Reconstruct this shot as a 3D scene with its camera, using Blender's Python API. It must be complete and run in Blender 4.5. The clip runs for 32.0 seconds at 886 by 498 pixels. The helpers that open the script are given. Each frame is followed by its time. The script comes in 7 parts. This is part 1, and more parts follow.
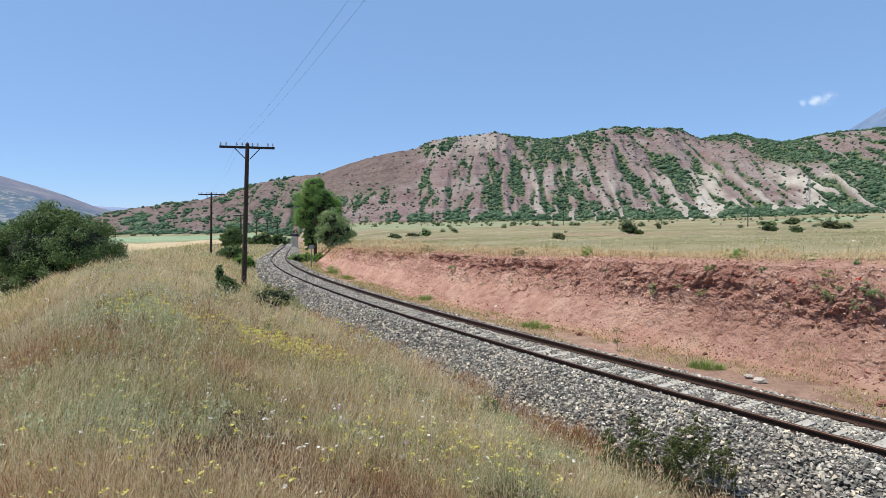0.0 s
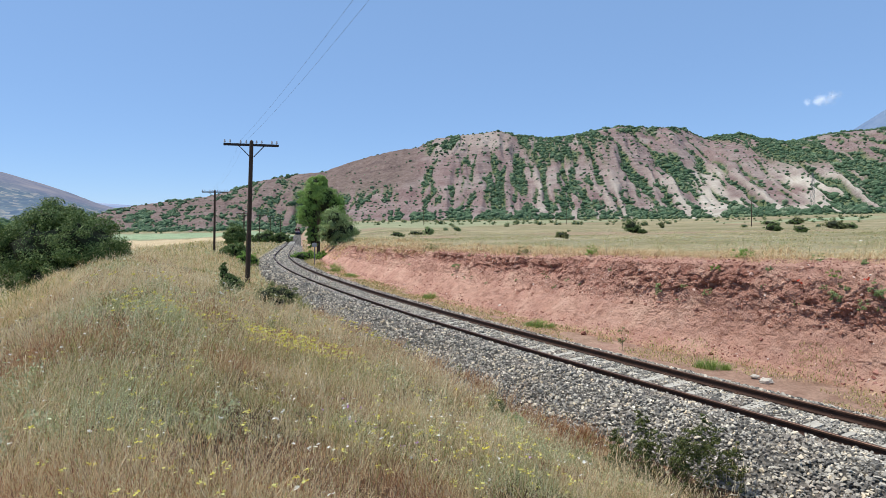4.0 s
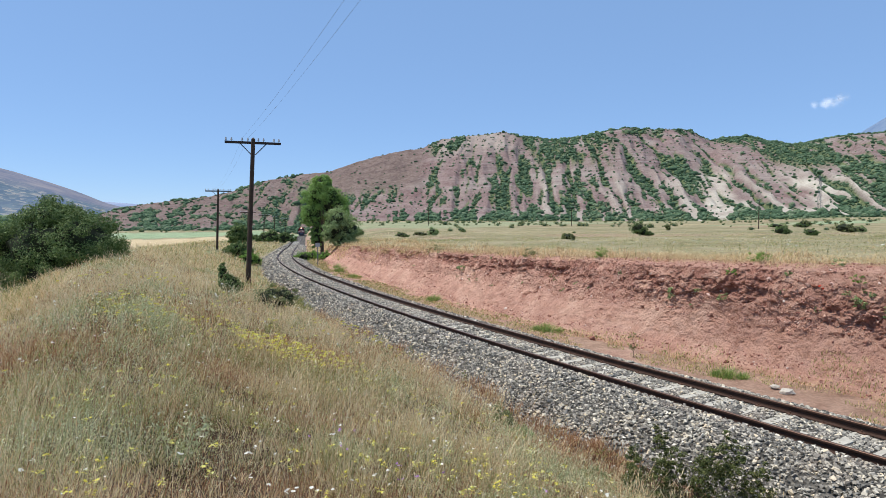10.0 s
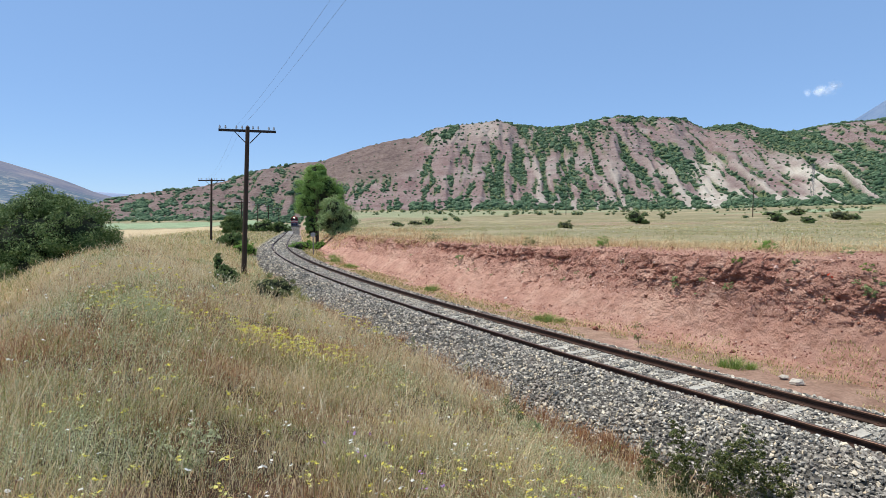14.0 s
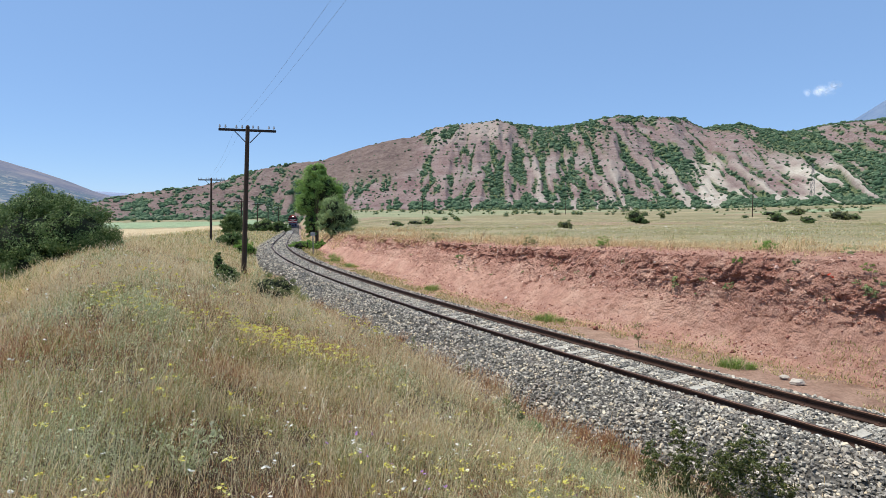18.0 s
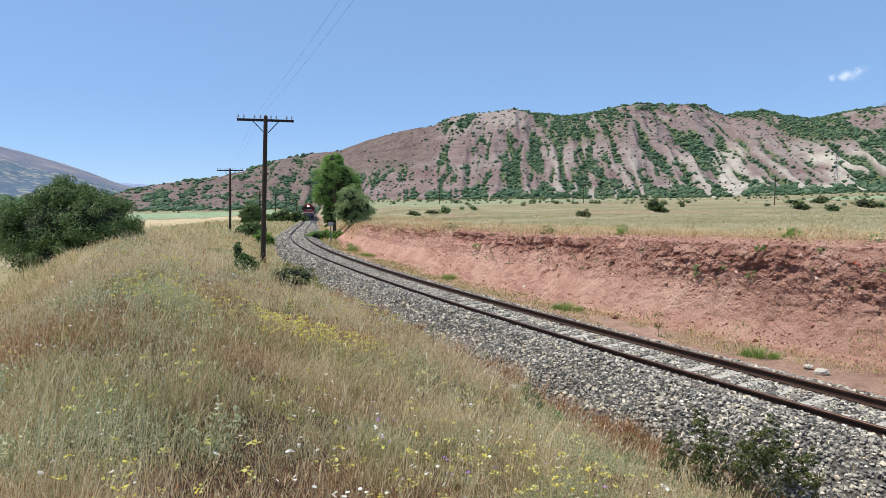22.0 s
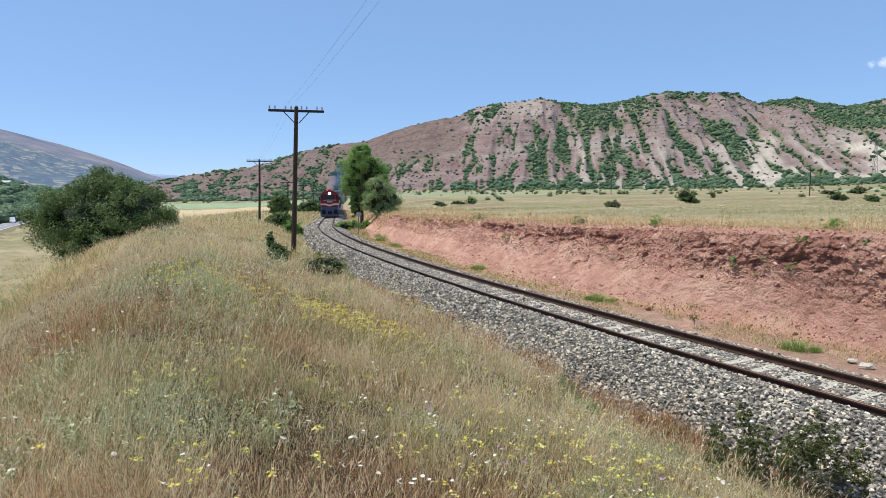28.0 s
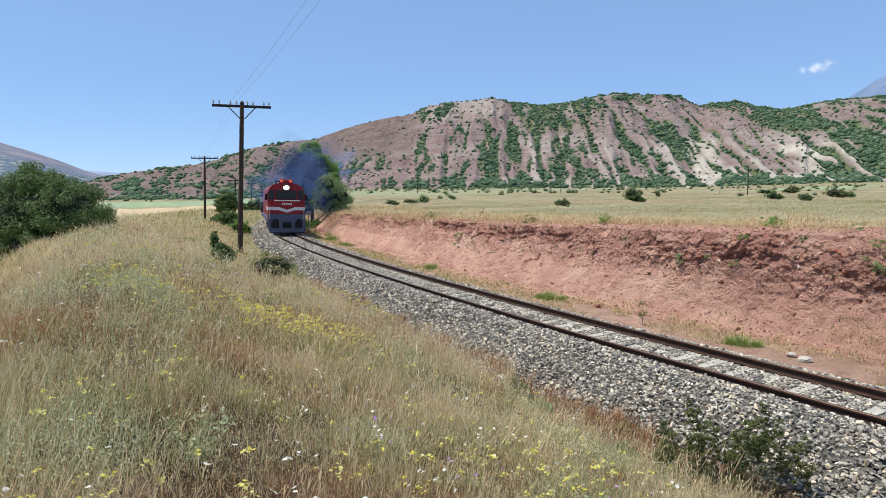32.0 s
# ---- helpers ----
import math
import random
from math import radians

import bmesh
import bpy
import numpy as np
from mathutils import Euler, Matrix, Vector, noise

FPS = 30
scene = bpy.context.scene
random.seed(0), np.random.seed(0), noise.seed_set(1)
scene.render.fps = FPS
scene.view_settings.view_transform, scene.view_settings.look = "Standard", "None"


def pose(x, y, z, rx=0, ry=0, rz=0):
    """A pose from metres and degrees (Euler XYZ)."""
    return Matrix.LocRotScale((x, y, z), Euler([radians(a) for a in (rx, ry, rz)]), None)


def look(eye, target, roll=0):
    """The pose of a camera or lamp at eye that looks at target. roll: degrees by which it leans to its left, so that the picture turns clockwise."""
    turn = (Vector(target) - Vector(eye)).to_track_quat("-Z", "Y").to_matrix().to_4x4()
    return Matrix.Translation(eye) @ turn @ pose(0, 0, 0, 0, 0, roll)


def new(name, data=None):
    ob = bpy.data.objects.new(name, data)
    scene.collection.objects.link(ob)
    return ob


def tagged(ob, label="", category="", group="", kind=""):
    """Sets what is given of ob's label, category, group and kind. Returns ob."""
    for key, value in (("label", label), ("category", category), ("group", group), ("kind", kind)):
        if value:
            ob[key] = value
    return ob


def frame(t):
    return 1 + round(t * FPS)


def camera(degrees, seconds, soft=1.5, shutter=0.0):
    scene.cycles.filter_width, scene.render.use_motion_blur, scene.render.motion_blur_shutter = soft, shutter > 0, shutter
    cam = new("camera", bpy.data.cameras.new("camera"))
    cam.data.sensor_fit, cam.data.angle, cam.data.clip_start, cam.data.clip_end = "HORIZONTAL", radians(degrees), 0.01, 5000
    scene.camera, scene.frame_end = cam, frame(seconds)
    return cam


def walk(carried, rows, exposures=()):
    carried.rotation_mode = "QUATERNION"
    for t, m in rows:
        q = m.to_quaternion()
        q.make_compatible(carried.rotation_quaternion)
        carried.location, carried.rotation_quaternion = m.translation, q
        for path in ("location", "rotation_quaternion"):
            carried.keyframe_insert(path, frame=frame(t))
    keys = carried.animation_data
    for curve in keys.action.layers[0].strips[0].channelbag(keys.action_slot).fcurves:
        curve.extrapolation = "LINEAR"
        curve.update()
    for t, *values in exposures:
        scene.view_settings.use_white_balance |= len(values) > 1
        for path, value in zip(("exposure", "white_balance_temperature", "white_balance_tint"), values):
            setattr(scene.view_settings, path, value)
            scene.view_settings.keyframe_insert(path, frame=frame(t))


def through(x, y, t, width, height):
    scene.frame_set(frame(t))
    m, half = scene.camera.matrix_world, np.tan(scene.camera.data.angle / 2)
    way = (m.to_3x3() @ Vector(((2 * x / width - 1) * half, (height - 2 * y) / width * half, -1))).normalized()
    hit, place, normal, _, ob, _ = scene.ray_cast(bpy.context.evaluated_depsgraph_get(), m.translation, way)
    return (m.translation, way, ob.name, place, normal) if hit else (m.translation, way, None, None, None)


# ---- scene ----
cam = camera(72.97, 32.0, soft=0.6)
EYE = 3.55   # the eye's height over the rail heads, on the grassy bank
# seconds; offset in x, y, z; degrees of turn to the left, of tilt up and of lean
WALK = [
    (0, 0.306, -1.015, 0.027, -0.041, -2.517, -0.650), (0.5, 0.276, -1.045, 0.030, -0.216, -2.530, -0.521),
    (1, 0.250, -1.066, 0.030, -0.136, -2.531, -0.527), (1.5, 0.240, -1.062, 0.027, -0.091, -2.535, -0.487),
    (2, 0.236, -1.046, 0.024, -0.011, -2.562, -0.447), (2.5, 0.228, -1.028, 0.024, 0.016, -2.576, -0.444),
    (3, 0.221, -1.013, 0.025, 0.013, -2.639, -0.437), (3.5, 0.219, -1.004, 0.024, 0.119, -2.651, -0.424),
    (5.5, 0.349, -0.743, 0.024, 0.516, -2.692, -0.525), (6, 0.363, -0.717, 0.026, 0.974, -2.609, -0.710),
    (6.5, 0.362, -0.696, 0.028, 0.945, -2.517, -0.582), (7, 0.350, -0.677, 0.030, 1.079, -2.432, -0.623),
    (7.5, 0.344, -0.646, 0.026, 1.142, -2.372, -0.582), (8, 0.337, -0.588, 0.020, 1.206, -2.303, -0.442),
    (8.5, 0.319, -0.498, 0.015, 0.972, -2.352, -0.231), (9, 0.288, -0.403, 0.013, 0.796, -2.448, -0.155),
    (9.5, 0.252, -0.341, 0.010, 0.587, -2.504, -0.029), (10, 0.224, -0.301, 0.011, 0.628, -2.579, -0.057),
    (10.5, 0.194, -0.253, 0.015, 0.681, -2.665, -0.240), (11, 0.149, -0.189, 0.016, 0.449, -2.810, -0.090),
    (11.5, 0.095, -0.121, 0.010, 0.200, -2.904, 0.181), (12, 0.050, -0.065, 0.002, -0.054, -3.051, 0.342),
    (12.5, 0.022, -0.026, -0.004, -0.010, -3.218, 0.216), (13, 0.010, 0.006, -0.004, -0.003, -3.394, 0.021),
    (13.5, 0.009, 0.035, -0.002, 0.076, -3.537, -0.148), (14, 0.007, 0.055, 0.001, 0.069, -3.618, -0.255),
    (14.5, 0.004, 0.062, 0.003, 0.040, -3.645, -0.222), (16.5, -0.003, 0.069, 0.004, 0.042, -3.641, -0.229),
    (17, -0.005, 0.065, 0.005, 0.040, -3.647, -0.218), (17.5, -0.009, 0.062, 0.005, 0.036, -3.656, -0.210),
    (18, -0.013, 0.061, 0.004, 0.035, -3.656, -0.206), (18.5, -0.017, 0.060, 0.000, 0.053, -3.639, -0.231),
    (19, -0.015, 0.070, -0.003, 0.088, -3.672, -0.235), (19.5, -0.001, 0.096, -0.005, 0.252, -3.826, -0.363),
    (20, 0.012, 0.125, -0.006, 0.321, -4.005, -0.370), (20.5, 0.010, 0.142, -0.009, 0.362, -4.190, -0.441),
    (21, -0.001, 0.144, -0.016, 0.530, -4.365, -0.393), (21.5, -0.020, 0.127, -0.024, 0.982, -4.479, -0.411),
    (22, -0.047, 0.094, -0.028, 1.658, -4.634, -0.446), (22.5, -0.068, 0.070, -0.027, 2.563, -4.754, -0.448),
    (23, -0.067, 0.083, -0.022, 3.832, -4.899, -0.759), (23.5, -0.050, 0.133, -0.021, 5.087, -5.015, -1.063),
    (24, -0.043, 0.188, -0.027, 6.188, -5.021, -1.235), (24.5, -0.062, 0.224, -0.034, 6.518, -5.072, -1.043),
    (25, -0.093, 0.238, -0.038, 6.497, -5.093, -0.858), (25.5, -0.114, 0.239, -0.038, 6.290, -5.164, -0.745),
    (27.5, -0.255, 0.104, -0.050, 4.562, -5.411, -0.435), (28, -0.249, 0.122, -0.052, 4.070, -5.498, -0.458),
    (28.5, -0.244, 0.156, -0.054, 3.555, -5.556, -0.461), (29, -0.240, 0.206, -0.052, 3.001, -5.647, -0.462),
    (29.5, -0.233, 0.266, -0.046, 2.476, -5.710, -0.568), (30, -0.219, 0.326, -0.042, 1.976, -5.741, -0.630),
    (30.5, -0.205, 0.374, -0.039, 1.440, -5.767, -0.673), (31, -0.199, 0.397, -0.041, 0.898, -5.774, -0.624),
    (31.5, -0.206, 0.389, -0.049, 0.359, -5.802, -0.604), (32, -0.221, 0.364, -0.060, -0.476, -5.668, -0.339),
]


def view(x, y, z, turn, tilt, lean):
    a, b = radians(turn), radians(tilt)
    eye = Vector((x, y, z + EYE))
    return look(eye, eye + Vector((-math.sin(a) * math.cos(b), math.cos(a) * math.cos(b), math.sin(b))), lean)


walk(cam, [(t, view(*row)) for t, *row in WALK], [(0, -0.06, 6030, 10), (20, -0.04, 6060, 10), (32, 0.0, 6100, 10)])

# ---- light ----
SUN_TURN, SUN_HIGH = radians(-88), radians(67)   # from the left and a little behind, high summer noon
to_sun = Vector((math.sin(SUN_TURN) * math.cos(SUN_HIGH), math.cos(SUN_TURN) * math.cos(SUN_HIGH), math.sin(SUN_HIGH)))
world = bpy.data.worlds.new("sky")
scene.world = world
world.use_nodes = True
wn, wl = world.node_tree.nodes, world.node_tree.links
sky = wn.new("ShaderNodeTexSky")
sky.sky_type, sky.sun_disc = "NISHITA", False
sky.sun_elevation, sky.sun_rotation = SUN_HIGH, SUN_TURN
sky.altitude, sky.air_density, sky.dust_density, sky.ozone_density = 900, 0.82, 0.0, 3.2
# thin even haze flattens the sky's run from the horizon up
haze = wn.new("ShaderNodeMix")
haze.data_type = "RGBA"
haze.inputs[0].default_value = 0.6
haze.inputs[7].default_value = (2.12, 3.38, 5.45, 1)
wl.new(sky.outputs[0], haze.inputs[6])
wl.new(haze.outputs[2], wn["Background"].inputs[0])
wn["Background"].inputs[1].default_value = 0.15
sun = new("sun", bpy.data.lights.new("sun", "SUN"))
sun.data.energy, sun.data.angle, sun.data.color = 5.2, radians(0.53), (1.0, 0.925, 0.80)
sun.matrix_world = look((0, 0, 60), Vector((0, 0, 60)) - to_sun)
scene.view_settings.exposure = 0.0


# ---- materials ----
def srgb(r, g, b):
    return tuple((v / 255 / 12.92 if v <= 10 else ((v / 255 + 0.055) / 1.055) ** 2.4) for v in (r, g, b)) + (1.0,)


class Mat:
    """A node material with a few shorthands."""

    def __init__(self, name, rough=0.85, metal=0.0, spec=0.3):
        self.m = bpy.data.materials.new(name)
        self.m.use_nodes = True
        self.n, self.l = self.m.node_tree.nodes, self.m.node_tree.links
        self.b = self.n["Principled BSDF"]
        self.b.inputs["Roughness"].default_value = rough
        self.b.inputs["Metallic"].default_value = metal
        self.b.inputs["Specular IOR Level"].default_value = spec
        self.where = self.n.new("ShaderNodeNewGeometry").outputs["Position"]

    def local(self):
        self.where = self.n.new("ShaderNodeTexCoord").outputs["Object"]
        return self

    def noise(self, scale, detail=4.0, rough=0.55, stretch=None, warp=0.0):
        t = self.n.new("ShaderNodeTexNoise")
        t.inputs["Scale"].default_value, t.inputs["Detail"].default_value = scale, detail
        t.inputs["Roughness"].default_value, t.inputs["Distortion"].default_value = rough, warp
        src = self.where
        if stretch:
            mp = self.n.new("ShaderNodeMapping")
            mp.inputs["Scale"].default_value = stretch
            self.l.new(src, mp.inputs["Vector"])
            src = mp.outputs["Vector"]
        self.l.new(src, t.inputs["Vector"])
        return t.outputs["Fac"]

    def cells(self, scale, out="Color", feature="F1"):
        t = self.n.new("ShaderNodeTexVoronoi")
        t.feature = feature
        t.inputs["Scale"].default_value = scale
        self.l.new(self.where, t.inputs["Vector"])
        return t.outputs[out]

    def ramp(self, fac, *stops):
        r = self.n.new("ShaderNodeValToRGB")
        e = r.color_ramp.elements
        while len(e) < len(stops):
            e.new(0.5)
        for el, (p, c) in zip(e, stops):
            el.position, el.color = p, c
        self.l.new(fac, r.inputs[0])
        return r.outputs[0]

    def mix(self, fac, a, b, kind="MIX"):
        x = self.n.new("ShaderNodeMix")
        x.data_type, x.blend_type = "RGBA", kind
        for sock, v in ((x.inputs[0], fac), (x.inputs[6], a), (x.inputs[7], b)):
            if isinstance(v, (int, float, tuple)):
                sock.default_value = v
            else:
                self.l.new(v, sock)
        return x.outputs[2]

    def attr(self, name):
        a = self.n.new("ShaderNodeAttribute")
        a.attribute_name = name
        return a.outputs["Fac"]

    def island(self):
        return self.n.new("ShaderNodeNewGeometry").outputs["Random Per Island"]

    def each(self):
        return self.n.new("ShaderNodeObjectInfo").outputs["Random"]

    def color(self, c):
        if isinstance(c, tuple):
            self.b.inputs["Base Color"].default_value = c
        else:
            self.l.new(c, self.b.inputs["Base Color"])
        return self

    def bump(self, fac, depth=0.02, strength=1.0):
        b = self.n.new("ShaderNodeBump")
        b.inputs["Distance"].default_value, b.inputs["Strength"].default_value = depth, strength
        self.l.new(fac, b.inputs["Height"])
        self.l.new(b.outputs[0], self.b.inputs["Normal"])
        return self

    def rough(self, fac, lo, hi):
        r = self.n.new("ShaderNodeMapRange")
        r.inputs["To Min"].default_value, r.inputs["To Max"].default_value = lo, hi
        self.l.new(fac, r.inputs["Value"])
        self.l.new(r.outputs[0], self.b.inputs["Roughness"])
        return self

    def leafy(self, amount=0.3):
        """Lets some light through thin leaves and blades."""
        t = self.n.new("ShaderNodeBsdfTranslucent")
        x = self.n.new("ShaderNodeMixShader")
        x.inputs[0].default_value = amount
        base = self.b.inputs["Base Color"]
        if base.is_linked:
            self.l.new(base.links[0].from_socket, t.inputs["Color"])
        else:
            t.inputs["Color"].default_value = base.default_value
        self.l.new(self.b.outputs[0], x.inputs[1])
        self.l.new(t.outputs[0], x.inputs[2])
        self.l.new(x.outputs[0], self.n["Material Output"].inputs["Surface"])
        return self


def plain(name, rgb, rough=0.6, metal=0.0, wear=0.25, scale=6.0):
    """Paint, metal or the like, with faint wear at two scales."""
    k = Mat(name, rough, metal).local()
    dark = tuple(v * (1 - wear) for v in rgb[:3]) + (1.0,)
    light = tuple(min(1, v * (1 + wear * 0.5)) for v in rgb[:3]) + (1.0,)
    c = k.ramp(k.noise(scale, 6), (0.3, dark), (0.7, light))
    k.color(k.mix(0.25, c, k.ramp(k.noise(scale * 9, 3), (0.35, dark), (0.65, light))))
    k.rough(k.noise(scale * 3), max(0.05, rough - 0.12), min(1, rough + 0.12))
    return k.m


def leaves_material(name, dark, mid, light, through=0.3):
    k = Mat(name, 0.6, 0, 0.25)
    c = k.ramp(k.island(), (0.0, dark), (0.55, mid), (1.0, light))
    k.color(k.mix(k.ramp(k.noise(1.3, 3), (0.35, (0, 0, 0, 1)), (0.7, (0.6, 0.6, 0.6, 1))), c, mid))
    return k.leafy(through).m


def make_ground():
    k = Mat("meadow_soil", 0.95, 0, 0.1)
    dry = k.ramp(k.noise(0.9, 6), (0.3, srgb(46, 34, 26)), (0.5, srgb(74, 55, 41)), (0.72, srgb(116, 88, 66)))
    far = k.ramp(k.noise(0.035, 8, 0.62, (0.6, 1.5, 1)), (0.36, srgb(134, 130, 98)), (0.5, srgb(158, 147, 116)), (0.64, srgb(180, 166, 132)))
    far = k.mix(k.ramp(k.noise(0.2, 9, 0.72), (0.42, (0, 0, 0, 1)), (0.62, (0.75, 0.75, 0.75, 1))), far, srgb(124, 116, 78))
    c = k.mix(k.attr("far"), dry, far)
    c = k.mix(k.attr("crop"), c, k.ramp(k.noise(0.05, 5, 0.6, (1, 3, 1)), (0.3, srgb(134, 154, 116)), (0.7, srgb(162, 174, 138))))
    c = k.mix(k.attr("wheat"), c, k.ramp(k.noise(0.06, 5), (0.3, srgb(186, 164, 126)), (0.7, srgb(204, 184, 148))))
    red = k.ramp(k.noise(2.2, 6), (0.3, srgb(146, 114, 98)), (0.7, srgb(182, 150, 130)))
    c = k.mix(k.attr("bare"), c, red)
    speck = k.ramp(k.noise(14, 5), (0.35, (0.55, 0.55, 0.55, 1)), (0.62, (1, 1, 1, 1)))
    c = k.mix(0.6, c, k.mix(1.0, c, speck, "MULTIPLY"))
    k.color(c).bump(k.noise(9, 6), 0.06)
    return k.m


def make_bank():
    k = Mat("red_earth", 0.95, 0, 0.1)
    c = k.ramp(k.noise(0.55, 8, 0.6), (0.28, srgb(163, 120, 103)), (0.5, srgb(189, 146, 125)), (0.7, srgb(205, 169, 146)))
    c = k.mix(k.ramp(k.noise(5, 7, 0.65), (0.4, (0, 0, 0, 1)), (0.75, (0.55, 0.55, 0.55, 1))), c, srgb(196, 162, 144))
    # darker raw soil, which also paints the shade of scarp and holes
    c = k.mix(k.attr("raw"), c, k.ramp(k.noise(3.5, 6), (0.3, srgb(124, 80, 67)), (0.7, srgb(168, 118, 100))))
    c = k.mix(k.attr("turf"), c, k.ramp(k.noise(4, 5), (0.3, srgb(132, 100, 70)), (0.7, srgb(176, 150, 108))))
    c = k.mix(0.8, c, k.mix(1.0, c, k.ramp(k.noise(2.6, 10, 0.68), (0.34, (0.68, 0.64, 0.62, 1)), (0.52, (1, 1, 1, 1)), (0.7, (1.0, 1.0, 1.0, 1))), "MULTIPLY"))
    k.color(c).bump(k.noise(16, 10, 0.75), 0.09)
    return k.m


def make_hill():
    k = Mat("hill_soil", 0.95, 0, 0.05)
    z = k.n.new("ShaderNodeSeparateXYZ")
    k.l.new(k.where, z.inputs[0])
    wob = k.noise(0.011, 5)
    add = k.n.new("ShaderNodeMath")
    add.operation = "MULTIPLY_ADD"
    k.l.new(wob, add.inputs[0])
    add.inputs[1].default_value = 18.0
    k.l.new(z.outputs["Z"], add.inputs[2])
    band = k.n.new("ShaderNodeTexNoise")
    band.noise_dimensions = "1D"
    band.inputs["Scale"].default_value, band.inputs["Detail"].default_value = 0.085, 6
    k.l.new(add.outputs[0], band.inputs["W"])
    # soil tones shifted to grey-blue: haze over the hills is painted in
    c = k.ramp(band.outputs["Fac"], (0.3, srgb(101, 82, 81)), (0.42, srgb(131, 116, 111)), (0.48, srgb(105, 85, 84)), (0.56, srgb(143, 132, 126)), (0.62, srgb(112, 92, 91)), (0.7, srgb(125, 108, 104)))
    c = k.mix(k.ramp(k.noise(0.018, 5, 0.6), (0.38, (0.25, 0.25, 0.25, 1)), (0.6, (0.85, 0.85, 0.85, 1))), c, k.ramp(k.noise(0.03, 6, 0.6), (0.35, srgb(115, 90, 87)), (0.5, srgb(133, 112, 107)), (0.66, srgb(151, 141, 132))))
    c = k.mix(k.attr("pale"), c, k.ramp(k.noise(0.05, 6), (0.35, srgb(171, 161, 146)), (0.65, srgb(201, 195, 178))))
    c = k.mix(k.attr("brown"), c, k.ramp(k.noise(0.06, 6), (0.35, srgb(93, 78, 73)), (0.65, srgb(117, 100, 92))))
    c = k.mix(k.ramp(k.noise(0.25, 6, 0.65), (0.4, (0, 0, 0, 1)), (0.7, (0.35, 0.35, 0.35, 1))), c, srgb(171, 155, 144))
    green = k.ramp(k.noise(0.3, 6, 0.7), (0.35, srgb(62, 84, 48)), (0.55, srgb(92, 112, 64)), (0.72, srgb(138, 138, 92)))
    c = k.mix(k.attr("veg"), c, green)
    k.color(c).bump(k.noise(0.2, 7, 0.65), 2.5)
    return k.m


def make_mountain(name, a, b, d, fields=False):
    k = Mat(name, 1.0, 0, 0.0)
    # aerial haze is painted in: greyed, low-contrast tones a, b and d
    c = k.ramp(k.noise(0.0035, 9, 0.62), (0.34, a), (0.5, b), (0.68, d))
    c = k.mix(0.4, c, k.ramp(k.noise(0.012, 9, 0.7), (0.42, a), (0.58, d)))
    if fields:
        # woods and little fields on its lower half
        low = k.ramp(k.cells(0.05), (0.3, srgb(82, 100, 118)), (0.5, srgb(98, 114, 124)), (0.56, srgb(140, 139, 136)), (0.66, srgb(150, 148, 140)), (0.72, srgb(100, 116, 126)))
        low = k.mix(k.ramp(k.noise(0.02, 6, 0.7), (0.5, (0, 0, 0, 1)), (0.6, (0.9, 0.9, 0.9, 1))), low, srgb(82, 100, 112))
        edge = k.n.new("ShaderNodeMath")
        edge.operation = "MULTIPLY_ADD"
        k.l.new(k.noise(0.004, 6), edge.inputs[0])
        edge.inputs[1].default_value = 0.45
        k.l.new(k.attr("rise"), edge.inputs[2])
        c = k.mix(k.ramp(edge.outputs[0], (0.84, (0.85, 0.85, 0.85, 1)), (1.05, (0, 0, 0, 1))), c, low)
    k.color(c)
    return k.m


def make_ballast_bed():
    k = Mat("ballast_grit", 0.95, 0, 0.1)
    c = k.ramp(k.cells(17), (0.2, srgb(66, 63, 58)), (0.5, srgb(108, 103, 95)), (0.8, srgb(150, 143, 131)))
    c = k.mix(0.5, c, k.ramp(k.noise(26, 4), (0.3, srgb(56, 54, 51)), (0.7, srgb(112, 107, 100))))
    k.color(c).bump(k.cells(17, "Distance"), 0.07)
    return k.m


def stone_material(name, random_out):
    k = Mat(name, 0.88, 0, 0.25)
    rnd = k.each() if random_out == "each" else k.island()
    c = k.ramp(rnd, (0.0, srgb(94, 91, 85)), (0.4, srgb(146, 140, 129)), (0.7, srgb(182, 174, 159)), (0.88, srgb(208, 198, 178)), (0.95, srgb(226, 206, 172)), (1.0, srgb(242, 234, 216)))
    rust = k.ramp(k.noise(1.1, 4), (0.5, (0, 0, 0, 1)), (0.75, (0.3, 0.3, 0.3, 1)))
    c = k.mix(rust, c, srgb(150, 124, 104))
    k.color(k.mix(0.35, c, k.mix(1.0, c, k.ramp(k.noise(38, 5), (0.3, (0.45, 0.45, 0.45, 1)), (0.7, (1, 1, 1, 1))), "MULTIPLY")))
    k.bump(k.noise(60, 4), 0.004)
    return k.m


def blade_material(name, *stops, through=0.35, tone=None):
    k = Mat(name, 0.55, 0, 0.4)
    c = k.ramp(k.island(), *stops)
    if tone:
        c = k.mix(k.ramp(k.noise(0.55, 4), (0.42, (0, 0, 0, 1)), (0.68, (0.8, 0.8, 0.8, 1))), c, tone)
    k.color(c)
    return k.leafy(through).m


GROUND, BANK, HILL, BED = make_ground(), make_bank(), make_hill(), make_ballast_bed()
STONE, STONE_ONE = stone_material("ballast_stone", "island"), stone_material("ballast_stone_single", "each")
DRY = blade_material("dry_grass", (0.0, srgb(176, 144, 98)), (0.3, srgb(222, 196, 146)), (0.6, srgb(250, 236, 200)), (0.85, srgb(222, 206, 156)), (1.0, srgb(194, 178, 122)), through=0.3, tone=srgb(226, 202, 160))
GREEN = blade_material("green_grass", (0.0, srgb(82, 92, 40)), (0.45, srgb(138, 142, 74)), (1.0, srgb(208, 200, 128)), through=0.4, tone=srgb(148, 142, 78))
